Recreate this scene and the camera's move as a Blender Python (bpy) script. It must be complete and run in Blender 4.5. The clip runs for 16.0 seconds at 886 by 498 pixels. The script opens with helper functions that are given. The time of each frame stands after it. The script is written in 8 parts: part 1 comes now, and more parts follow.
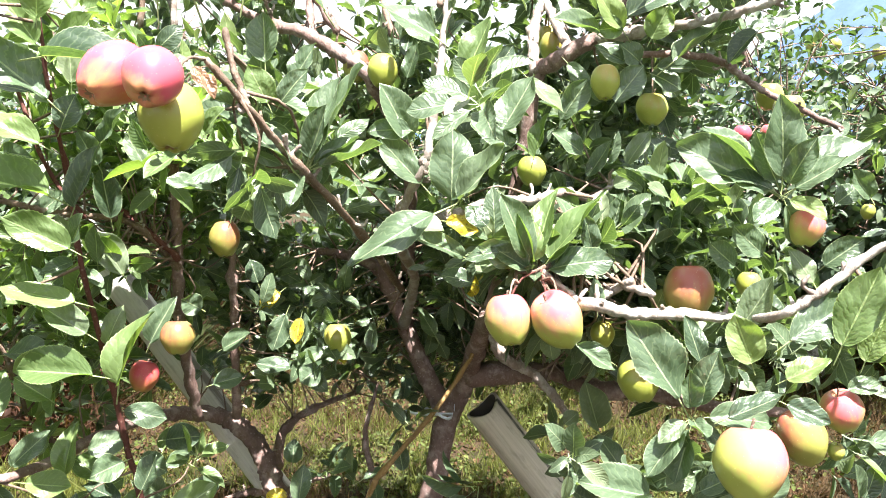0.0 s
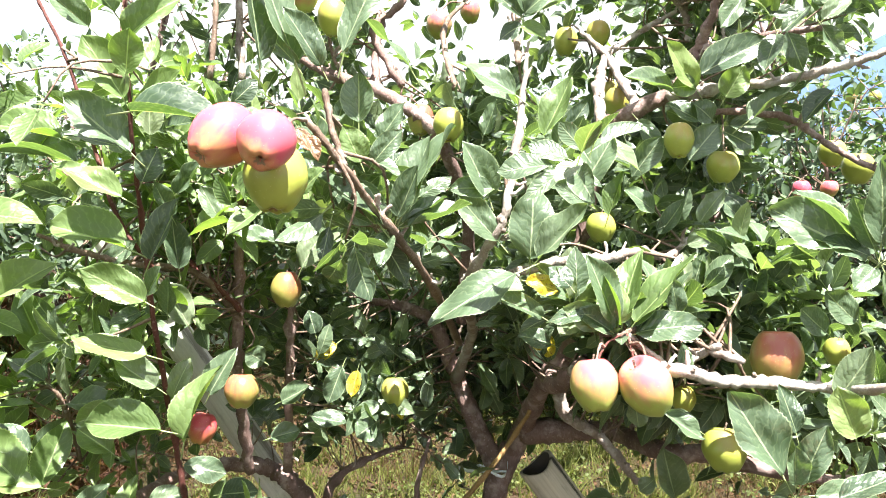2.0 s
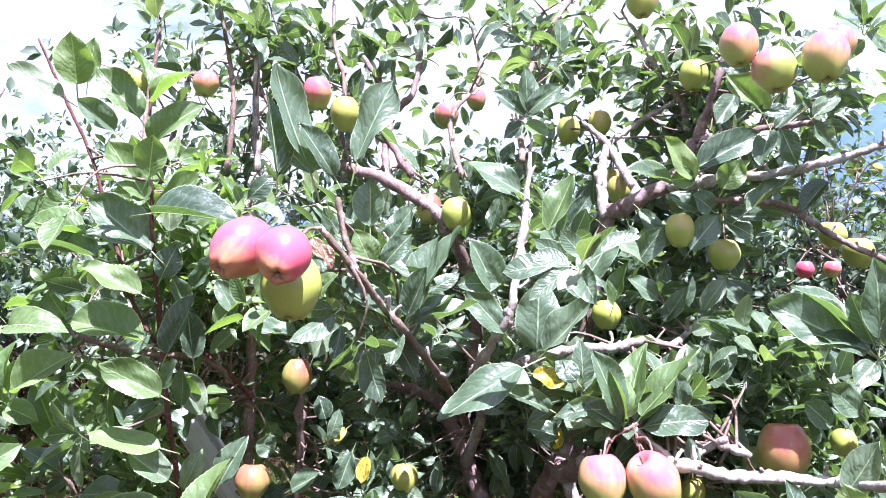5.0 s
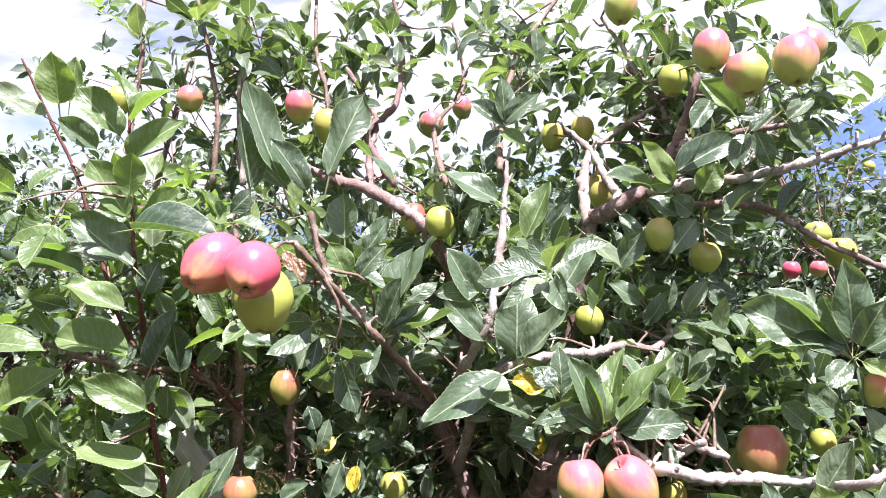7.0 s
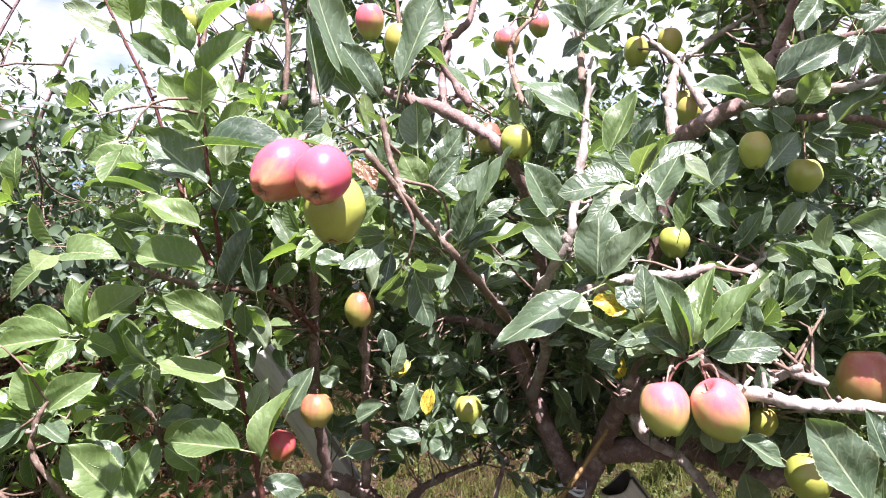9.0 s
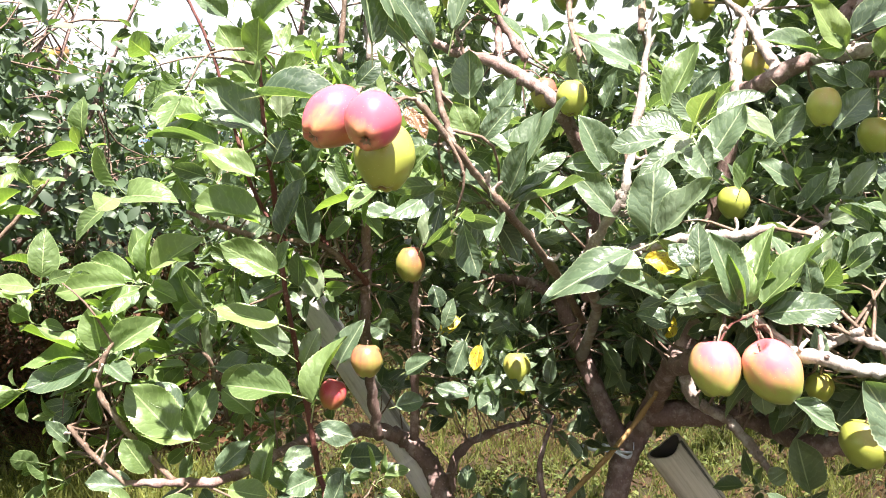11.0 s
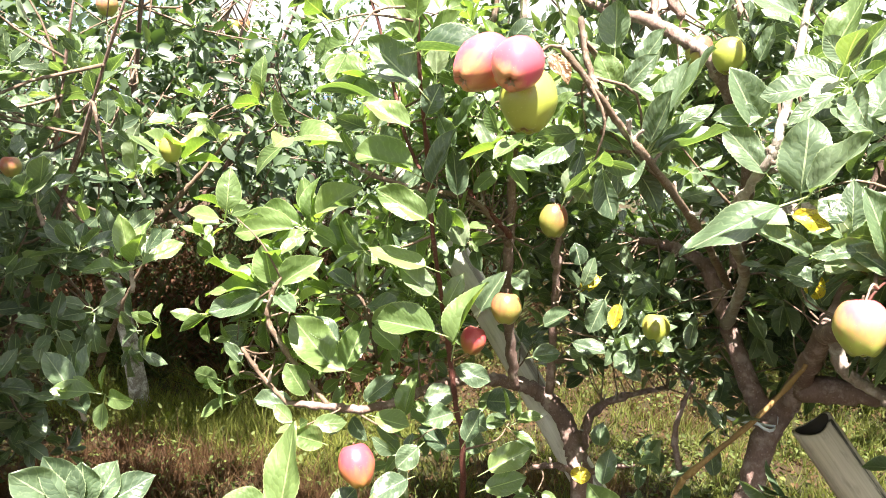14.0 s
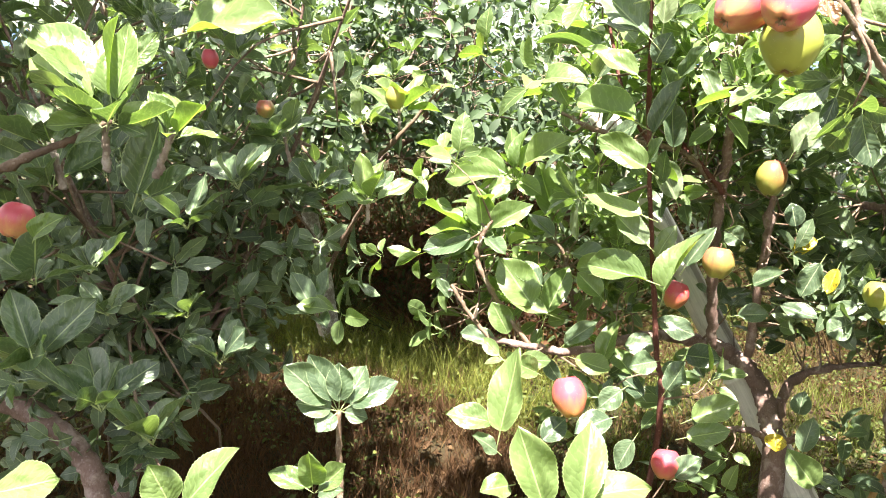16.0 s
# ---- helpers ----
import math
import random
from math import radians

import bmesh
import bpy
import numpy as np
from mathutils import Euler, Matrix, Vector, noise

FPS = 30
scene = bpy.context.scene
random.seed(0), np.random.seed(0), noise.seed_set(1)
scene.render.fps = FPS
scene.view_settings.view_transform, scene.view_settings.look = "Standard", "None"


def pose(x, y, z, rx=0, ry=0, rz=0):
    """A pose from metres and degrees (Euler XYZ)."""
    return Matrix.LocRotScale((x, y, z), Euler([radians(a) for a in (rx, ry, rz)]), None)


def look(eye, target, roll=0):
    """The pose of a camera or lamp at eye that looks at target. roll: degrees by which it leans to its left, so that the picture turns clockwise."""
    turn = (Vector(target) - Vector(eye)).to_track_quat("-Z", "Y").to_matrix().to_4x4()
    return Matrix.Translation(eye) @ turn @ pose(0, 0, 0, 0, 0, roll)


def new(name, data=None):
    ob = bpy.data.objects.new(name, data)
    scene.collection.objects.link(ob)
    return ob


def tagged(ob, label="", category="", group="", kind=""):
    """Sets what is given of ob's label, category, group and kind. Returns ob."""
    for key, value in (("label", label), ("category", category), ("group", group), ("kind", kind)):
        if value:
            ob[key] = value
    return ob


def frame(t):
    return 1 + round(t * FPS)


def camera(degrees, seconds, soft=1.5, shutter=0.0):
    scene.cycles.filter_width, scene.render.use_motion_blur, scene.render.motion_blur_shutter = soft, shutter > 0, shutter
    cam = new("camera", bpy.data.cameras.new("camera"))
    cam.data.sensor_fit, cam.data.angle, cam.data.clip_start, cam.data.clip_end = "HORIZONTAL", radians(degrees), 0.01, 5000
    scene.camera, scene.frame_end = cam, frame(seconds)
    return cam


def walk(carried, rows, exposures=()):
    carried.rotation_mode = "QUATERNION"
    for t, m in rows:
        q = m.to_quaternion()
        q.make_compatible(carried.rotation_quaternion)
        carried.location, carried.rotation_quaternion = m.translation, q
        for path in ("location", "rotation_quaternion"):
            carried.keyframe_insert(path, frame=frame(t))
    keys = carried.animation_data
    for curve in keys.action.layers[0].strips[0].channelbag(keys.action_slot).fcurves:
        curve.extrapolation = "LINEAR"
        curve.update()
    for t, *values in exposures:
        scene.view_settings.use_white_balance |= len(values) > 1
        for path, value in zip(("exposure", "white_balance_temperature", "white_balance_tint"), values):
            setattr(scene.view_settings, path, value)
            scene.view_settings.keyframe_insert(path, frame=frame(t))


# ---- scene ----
cam = camera(63.2, 16.0, soft=1.0)
PATH = [
    (0, (0.018, -0.009, 1.423), (-0.024, 1.969, 1.132), 0.4),
    (0.5, (-0.016, -0.001, 1.424), (-0.062, 1.98, 1.151), 0.9),
    (1, (-0.05, 0.002, 1.433), (-0.126, 1.988, 1.211), 1.1),
    (1.5, (-0.071, 0.005, 1.439), (-0.154, 1.994, 1.247), 1.2),
    (2, (-0.079, 0.009, 1.447), (-0.175, 1.999, 1.269), 1.2),
    (2.5, (-0.077, 0.017, 1.455), (-0.162, 2.008, 1.288), 1.2),
    (3, (-0.08, 0.012, 1.467), (-0.18, 2.006, 1.356), 1.2),
    (3.5, (-0.086, -0.001, 1.473), (-0.212, 1.994, 1.392), 1.2),
    (4, (-0.084, -0.008, 1.481), (-0.203, 1.987, 1.411), 1.2),
    (4.5, (-0.08, -0.016, 1.491), (-0.198, 1.98, 1.46), 1.1),
    (5, (-0.077, -0.024, 1.496), (-0.201, 1.972, 1.498), 0.8),
    (5.2, (-0.076, -0.025, 1.497), (-0.202, 1.971, 1.51), 0.8),
    (7.3, (-0.036, -0.034, 1.502), (-0.167, 1.961, 1.521), -0.6),
    (7.5, (-0.042, -0.03, 1.494), (-0.188, 1.965, 1.484), -0.4),
    (8, (-0.049, -0.016, 1.482), (-0.249, 1.973, 1.423), -0.3),
    (8.5, (-0.048, -0.001, 1.475), (-0.3, 1.98, 1.37), -0.6),
    (9, (-0.048, 0.011, 1.467), (-0.376, 1.978, 1.314), -0.6),
    (9.2, (-0.051, 0.011, 1.465), (-0.405, 1.972, 1.301), -0.5),
    (11.3, (-0.039, 0.011, 1.442), (-0.54, 1.93, 1.182), 0.3),
    (11.5, (-0.045, 0.017, 1.436), (-0.563, 1.931, 1.17), 0.4),
    (12, (-0.05, 0.014, 1.426), (-0.589, 1.917, 1.13), 0.9),
    (12.5, (-0.048, 0.005, 1.418), (-0.636, 1.89, 1.101), 0.9),
    (13, (-0.044, -0.009, 1.417), (-0.719, 1.846, 1.091), 0.8),
    (13.5, (-0.027, -0.029, 1.417), (-0.815, 1.78, 1.092), 1.0),
    (14, (-0.005, -0.047, 1.413), (-0.864, 1.73, 1.087), 1.2),
    (14.5, (0.002, -0.07, 1.402), (-0.933, 1.663, 1.054), 1.7),
    (15, (0.001, -0.108, 1.39), (-1.015, 1.572, 1.008), 2.0),
    (15.5, (-0.014, -0.135, 1.386), (-1.12, 1.481, 0.978), 1.4),
    (16, (-0.062, -0.167, 1.38), (-1.276, 1.362, 0.947), 2.1),
]
LOOKS = [(0, 2.70, 6400, 12), (1.5, 2.78, 6400, 12), (3.5, 2.60, 6600, 13), (4.2, 2.54, 5860, 23), (5, 2.42, 5360, 31), (7.5, 2.05, 6040, 26), (9, 2.18, 6040, 28), (11.5, 2.58, 6710, 13), (12.5, 2.66, 6810, 11), (14.5, 2.86, 6910, 11), (16, 2.97, 6960, 10)]
walk(cam, [(t, look(eye, target, roll)) for t, eye, target, roll in PATH], LOOKS)

# ---- light: high midday sun, broken white cloud ----
SUN_FROM = Vector((0.20, -0.33, 0.92)).normalized()
world = bpy.data.worlds.new("sky")
scene.world = world
world.use_nodes = True
wt = world.node_tree
wt.nodes.clear()
w_out = wt.nodes.new("ShaderNodeOutputWorld")
w_bg = wt.nodes.new("ShaderNodeBackground")
w_sky = wt.nodes.new("ShaderNodeTexSky")
w_sky.sky_type, w_sky.sun_disc = "NISHITA", False
w_sky.sun_elevation = math.asin(SUN_FROM.z)
w_sky.sun_rotation = math.atan2(SUN_FROM.x, SUN_FROM.y)
w_sky.altitude, w_sky.dust_density = 1200, 0.6
w_co = wt.nodes.new("ShaderNodeTexCoord")
w_map = wt.nodes.new("ShaderNodeMapping")
w_map.inputs["Scale"].default_value = (1.0, 1.0, 2.6)
w_noise = wt.nodes.new("ShaderNodeTexNoise")
w_noise.inputs["Scale"].default_value, w_noise.inputs["Detail"].default_value, w_noise.inputs["Roughness"].default_value = 2.3, 7, 0.58
w_ramp = wt.nodes.new("ShaderNodeValToRGB")
w_ramp.color_ramp.elements[0].position, w_ramp.color_ramp.elements[1].position = 0.36, 0.50
w_mix = wt.nodes.new("ShaderNodeMixRGB")
w_mix.inputs["Color2"].default_value = (7.0, 7.15, 7.3, 1)
for a, b in (((w_co, "Generated"), (w_map, "Vector")), ((w_map, "Vector"), (w_noise, "Vector")), ((w_noise, "Fac"), (w_ramp, "Fac")),
             ((w_ramp, "Color"), (w_mix, "Fac")), ((w_sky, "Color"), (w_mix, "Color1")), ((w_mix, "Color"), (w_bg, "Color")), ((w_bg, "Background"), (w_out, "Surface"))):
    wt.links.new(a[0].outputs[a[1]], b[0].inputs[b[1]])
w_bg.inputs["Strength"].default_value = 0.041

sun = new("sun", bpy.data.lights.new("sun", "SUN"))
sun.data.energy, sun.data.angle, sun.data.color = 5.0, radians(0.53), (1.0, 0.95, 0.87)
sun.matrix_world = look(SUN_FROM * 30, (0, 0, 0))

# ---- materials ----
def material(name, rough=0.6, metal=0.0, spec=0.5):
    m = bpy.data.materials.new(name)
    m.use_nodes = True
    b = m.node_tree.nodes["Principled BSDF"]
    b.inputs["Roughness"].default_value, b.inputs["Metallic"].default_value = rough, metal
    b.inputs["Specular IOR Level"].default_value = spec
    return m, m.node_tree, b


def node(tree, kind, **values):
    n = tree.nodes.new("ShaderNode" + kind)
    for key, value in values.items():
        n.inputs[key].default_value = value
    return n


def ramp(tree, source, stops):
    """A colour ramp over a value; stops: (position, colour)."""
    n = tree.nodes.new("ShaderNodeValToRGB")
    e = n.color_ramp.elements
    while len(e) < len(stops):
        e.new(0.5)
    for at, (place, colour) in zip(e, stops):
        at.position, at.color = place, (*colour, 1)
    tree.links.new(source, n.inputs["Fac"])
    return n.outputs["Color"]


def grain(tree, scale, detail=4, rough=0.6, stretch=(1, 1, 1), space="Object"):
    co = tree.nodes.new("ShaderNodeTexCoord")
    mp = node(tree, "Mapping", Scale=stretch)
    tree.links.new(co.outputs[space], mp.inputs["Vector"])
    n = node(tree, "TexNoise", Scale=scale, Detail=detail, Roughness=rough)
    tree.links.new(mp.outputs["Vector"], n.inputs["Vector"])
    return n.outputs["Fac"]


def mixed(tree, fac, a, b, kind="MIX"):
    n = tree.nodes.new("ShaderNodeMixRGB")
    n.blend_type = kind
    for key, value in (("Fac", fac), ("Color1", a), ("Color2", b)):
        if isinstance(value, (int, float)):
            n.inputs[key].default_value = value
        elif isinstance(value, tuple):
            n.inputs[key].default_value = (*value, 1)
        else:
            tree.links.new(value, n.inputs[key])
    return n.outputs["Color"]


def calc(tree, kind, a, b=0.0, clamp=False):
    n = tree.nodes.new("ShaderNodeMath")
    n.operation, n.use_clamp = kind, clamp
    for slot, value in ((0, a), (1, b)):
        if isinstance(value, (int, float)):
            n.inputs[slot].default_value = value
        else:
            tree.links.new(value, n.inputs[slot])
    return n.outputs["Value"]


def relief(tree, b, height, strength, distance):
    n = node(tree, "Bump", Strength=strength, Distance=distance)
    tree.links.new(height, n.inputs["Height"])
    tree.links.new(n.outputs["Normal"], b.inputs["Normal"])


def leaf_material(name, dark, mid, light, per_island, glow=0.32, veins=True, gloss=0.42, spots=None, shine=0.85):
    """A leaf blade: green by leaf, pale midrib and side veins, thin enough for light to come through."""
    m, t, b = material(name, gloss, spec=shine)
    if per_island:
        rnd = t.nodes.new("ShaderNodeNewGeometry").outputs["Random Per Island"]
    else:
        rnd = t.nodes.new("ShaderNodeObjectInfo").outputs["Random"]
    colour = ramp(t, rnd, ((0.0, dark), (0.45, mid), (0.80, mid), (1.0, light)))
    blotch = grain(t, 60 if per_island else 5, 3)
    colour = mixed(t, calc(t, "MULTIPLY", blotch, 0.5), colour, tuple(c * 0.55 for c in mid))
    if veins:
        uv = t.nodes.new("ShaderNodeUVMap")
        sep = t.nodes.new("ShaderNodeSeparateXYZ")
        t.links.new(uv.outputs["UV"], sep.inputs["Vector"])
        side = calc(t, "ABSOLUTE", calc(t, "SUBTRACT", sep.outputs["X"], 0.5))
        rib = calc(t, "LESS_THAN", side, 0.020)
        bend = calc(t, "MULTIPLY", grain(t, 6 if not per_island else 70, 2), 2.2)
        run = calc(t, "SUBTRACT", calc(t, "MULTIPLY", sep.outputs["Y"], 8.5), calc(t, "MULTIPLY", calc(t, "POWER", side, 0.8), 4.2))
        run = calc(t, "ADD", run, bend)
        wave = calc(t, "ABSOLUTE", calc(t, "SUBTRACT", calc(t, "FRACT", run), 0.5))
        vein = calc(t, "MULTIPLY", calc(t, "SUBTRACT", 1.0, calc(t, "MULTIPLY", wave, 7.0), True), 0.15)
        edge = calc(t, "MULTIPLY", calc(t, "GREATER_THAN", side, 0.478), 0.5)
        lines = calc(t, "MAXIMUM", calc(t, "MAXIMUM", calc(t, "MULTIPLY", rib, 0.68), vein), edge)
        pale = tuple(min(1, c * 1.5 + 0.07) for c in light)
        colour = mixed(t, lines, colour, pale)
        swell = calc(t, "SUBTRACT", calc(t, "MULTIPLY", wave, 0.17), calc(t, "MULTIPLY", rib, 0.5))
        swell = calc(t, "ADD", swell, calc(t, "MULTIPLY", grain(t, 2.6 if not per_island else 40, 1), 1.6))
        relief(t, b, swell, 0.8, 0.0055)
    if spots:
        colour = mixed(t, ramp(t, grain(t, 9, 3, 0.7), ((0.55, (0, 0, 0)), (0.62, (0.9, 0.9, 0.9)))), colour, spots)
    t.links.new(colour, b.inputs["Base Color"])
    thin = t.nodes.new("ShaderNodeBsdfTranslucent")
    t.links.new(mixed(t, 1.0, colour, (1.50, 1.70, 0.52), "MULTIPLY"), thin.inputs["Color"])
    mx = node(t, "MixShader", Fac=glow)
    t.links.new(b.outputs["BSDF"], mx.inputs[1])
    t.links.new(thin.outputs["BSDF"], mx.inputs[2])
    t.links.new(mx.outputs["Shader"], t.nodes["Material Output"].inputs["Surface"])
    return m


def bark_material(name, low, high, pale, patch, scale=1.0):
    """Young bark: streaked ground, pale bloom in patches, dark stains, corky dots and ring scars."""
    m, t, b = material(name, 0.66, spec=0.3)
    fine = grain(t, 240 * scale, 5, 0.7, (1, 1, 0.4))
    wide = grain(t, 24 * scale, 5, 0.65)
    broad = grain(t, 8 * scale, 3, 0.6)
    colour = ramp(t, fine, ((0.28, low), (0.72, high)))
    colour = mixed(t, ramp(t, wide, ((patch, (0, 0, 0)), (patch + 0.12, (0.85, 0.85, 0.85)))), colour, pale)
    colour = mixed(t, ramp(t, broad, ((0.50, (0, 0, 0)), (0.66, (0.55, 0.55, 0.55)))), colour, tuple(c * 0.55 for c in low))
    co = t.nodes.new("ShaderNodeTexCoord")
    dots = node(t, "TexVoronoi", Scale=95.0 * scale)
    t.links.new(co.outputs["Object"], dots.inputs["Vector"])
    cork = calc(t, "LESS_THAN", dots.outputs["Distance"], 0.20)
    colour = mixed(t, calc(t, "MULTIPLY", cork, 0.45), colour, pale)
    t.links.new(colour, b.inputs["Base Color"])
    height = calc(t, "ADD", calc(t, "MULTIPLY", fine, 0.7), calc(t, "ADD", calc(t, "MULTIPLY", wide, 1.0), calc(t, "MULTIPLY", cork, 0.25)))
    relief(t, b, height, 0.9, 0.004)
    return m


def apple_material(name, ground, blush, amount, rise=0.95):
    """Apple skin: ground colour with a streaked blush round one cheek and pale dots."""
    m, t, b = material(name, 0.30, spec=0.5)
    co = t.nodes.new("ShaderNodeTexCoord")
    sep = t.nodes.new("ShaderNodeSeparateXYZ")
    t.links.new(co.outputs["Object"], sep.inputs["Vector"])
    cheek = calc(t, "ADD", calc(t, "MULTIPLY", sep.outputs["X"], 0.95), calc(t, "MULTIPLY", sep.outputs["Z"], rise))
    streak = calc(t, "MULTIPLY", calc(t, "SUBTRACT", grain(t, 7.0, 4, 0.6, (1, 1, 0.12)), 0.5), 0.9)
    cloud = calc(t, "MULTIPLY", calc(t, "SUBTRACT", grain(t, 1.6, 3), 0.5), 0.9)
    rnd = calc(t, "MULTIPLY", calc(t, "SUBTRACT", t.nodes.new("ShaderNodeObjectInfo").outputs["Random"], 0.5), 0.25)
    fac = calc(t, "ADD", calc(t, "ADD", cheek, streak), calc(t, "ADD", calc(t, "ADD", cloud, rnd), amount))
    fac = ramp(t, fac, ((0.0, (0, 0, 0)), (0.55, (0.55, 0.55, 0.55)), (1.0, (1, 1, 1))))
    colour = mixed(t, fac, ramp(t, grain(t, 2.2, 3), ((0.3, ground), (0.7, tuple(c * 1.18 for c in ground)))), blush)
    dots = node(t, "TexVoronoi", Scale=16.0)
    t.links.new(co.outputs["Object"], dots.inputs["Vector"])
    colour = mixed(t, calc(t, "MULTIPLY", calc(t, "LESS_THAN", dots.outputs["Distance"], 0.10), 0.35), colour, (0.75, 0.62, 0.38))
    t.links.new(colour, b.inputs["Base Color"])
    b.inputs["Subsurface Weight"].default_value = 0.12
    b.inputs["Subsurface Radius"].default_value = (0.006, 0.004, 0.002)
    b.inputs["Subsurface Scale"].default_value = 1.0
    return m


LEAF = leaf_material("leaf_green", (0.040, 0.070, 0.043), (0.101, 0.153, 0.087), (0.208, 0.256, 0.150), False, 0.32, gloss=0.33)
LEAF_YOUNG = leaf_material("leaf_young", (0.098, 0.160, 0.055), (0.150, 0.225, 0.080), (0.225, 0.300, 0.116), False, 0.40, gloss=0.36)
LEAF_YELLOW = leaf_material("leaf_yellow", (0.480, 0.368, 0.024), (0.576, 0.456, 0.040), (0.600, 0.520, 0.080), False, 0.35, spots=(0.160, 0.072, 0.024))
LEAF_BROWN = leaf_material("leaf_withered", (0.160, 0.080, 0.040), (0.240, 0.136, 0.064), (0.320, 0.208, 0.104), False, 0.2)
FOLIAGE = leaf_material("foliage_green", (0.040, 0.068, 0.042), (0.101, 0.151, 0.086), (0.208, 0.256, 0.150), True, 0.33, gloss=0.35)
# Darker copy of foliage_green: shade on the trees beside and behind is painted in.
FOLIAGE_SHADED = leaf_material("foliage_shaded", (0.030, 0.054, 0.032), (0.070, 0.114, 0.060), (0.150, 0.196, 0.108), True, 0.31, False, gloss=0.52, shine=0.7)
FOLIAGE_YOUNG = leaf_material("foliage_young", (0.085, 0.142, 0.052), (0.140, 0.212, 0.078), (0.235, 0.305, 0.125), True, 0.44, gloss=0.38)
STALK = material("stalk_green", 0.5)[0]
STALK.node_tree.nodes["Principled BSDF"].inputs["Base Color"].default_value = (0.30, 0.36, 0.16, 1)
BARK = bark_material("bark_brown", (0.125, 0.078, 0.068), (0.240, 0.160, 0.142), (0.360, 0.285, 0.270), 0.52)
BARK_GREY = bark_material("bark_grey", (0.170, 0.129, 0.107), (0.295, 0.236, 0.207), (0.457, 0.413, 0.383), 0.47)
BARK_PALE = bark_material("bark_bleached", (0.236, 0.190, 0.164), (0.367, 0.315, 0.282), (0.486, 0.453, 0.420), 0.45)
BARK_RED = bark_material("bark_red_shoot", (0.070, 0.023, 0.018), (0.131, 0.045, 0.037), (0.246, 0.164, 0.131), 0.66)
BARK_LICHEN = bark_material("bark_lichen", (0.131, 0.107, 0.082), (0.279, 0.254, 0.213), (0.541, 0.533, 0.492), 0.46, 1.4)
TWIG = bark_material("twig_bark", (0.107, 0.070, 0.049), (0.221, 0.156, 0.119), (0.344, 0.287, 0.238), 0.55)
APPLE_RED = apple_material("apple_pink_red", (0.46, 0.33, 0.10), (0.48, 0.075, 0.110), 1.30, 1.6)
APPLE_DEEP = apple_material("apple_deep_red", (0.36, 0.21, 0.06), (0.42, 0.055, 0.08), 0.5)
APPLE_TWO = apple_material("apple_blushed", (0.295, 0.325, 0.072), (0.49, 0.110, 0.130), 0.22, 1.3)
APPLE_GREEN = apple_material("apple_green", (0.265, 0.292, 0.055), (0.40, 0.23, 0.085), -0.28)
APPLE_DULL = apple_material("apple_russet_blush", (0.245, 0.245, 0.060), (0.29, 0.085, 0.060), 0.26)
CORE = material("calyx_brown", 0.8)[0]
CORE.node_tree.nodes["Principled BSDF"].inputs["Base Color"].default_value = (0.24, 0.165, 0.095, 1)

# ---- building tools ----
def part(name, mesh, mat, parent=None, label=""):
    ob = new(name, mesh)
    if mat and not mesh.materials:
        mesh.materials.append(mat)
    if parent:
        ob.parent = parent
        ob.matrix_parent_inverse = parent.matrix_world.inverted()
    return tagged(ob, label)


def thing(name, at, label, category, group=""):
    ob = new(name)
    ob.empty_display_size = 0.1
    ob.matrix_world = Matrix.Translation(at)
    return tagged(ob, label, category, group)


def mesh_of(name, verts, faces, smooth=True, uvs=None):
    """A mesh from arrays; uvs: one per vertex."""
    me = bpy.data.meshes.new(name)
    verts, faces = np.asarray(verts, dtype=np.float32), np.asarray(faces, dtype=np.int32)
    n, k = faces.shape
    me.vertices.add(len(verts))
    me.vertices.foreach_set("co", verts.ravel())
    me.loops.add(n * k)
    me.loops.foreach_set("vertex_index", faces.ravel())
    me.polygons.add(n)
    me.polygons.foreach_set("loop_start", np.arange(0, n * k, k, dtype=np.int32))
    me.polygons.foreach_set("use_smooth", np.full(n, smooth))
    if uvs is not None:
        layer = me.uv_layers.new(name="UVMap")
        layer.data.foreach_set("uv", np.asarray(uvs, dtype=np.float32)[faces.ravel()].ravel())
    me.update(calc_edges=True)
    return me


def smooth_line(points, radii, steps=6):
    """Catmull-Rom through points, with the radii carried along."""
    p, r = np.array(points, float), np.array(radii, float)
    if len(p) == 2:
        s = np.linspace(0, 1, steps + 1)[:, None]
        return p[0] + (p[1] - p[0]) * s, r[0] + (r[1] - r[0]) * s[:, 0]
    q = np.vstack((2 * p[0] - p[1], p, 2 * p[-1] - p[-2]))
    out, rad = [], []
    for i in range(len(p) - 1):
        a, b, c, d = q[i:i + 4]
        for s in np.arange(steps) / steps:
            out.append(0.5 * (2 * b + (c - a) * s + (2 * a - 5 * b + 4 * c - d) * s * s + (3 * b - a - 3 * c + d) * s ** 3))
            rad.append(r[i] + (r[i + 1] - r[i]) * s)
    return np.array(out + [p[-1]]), np.array(rad + [r[-1]])


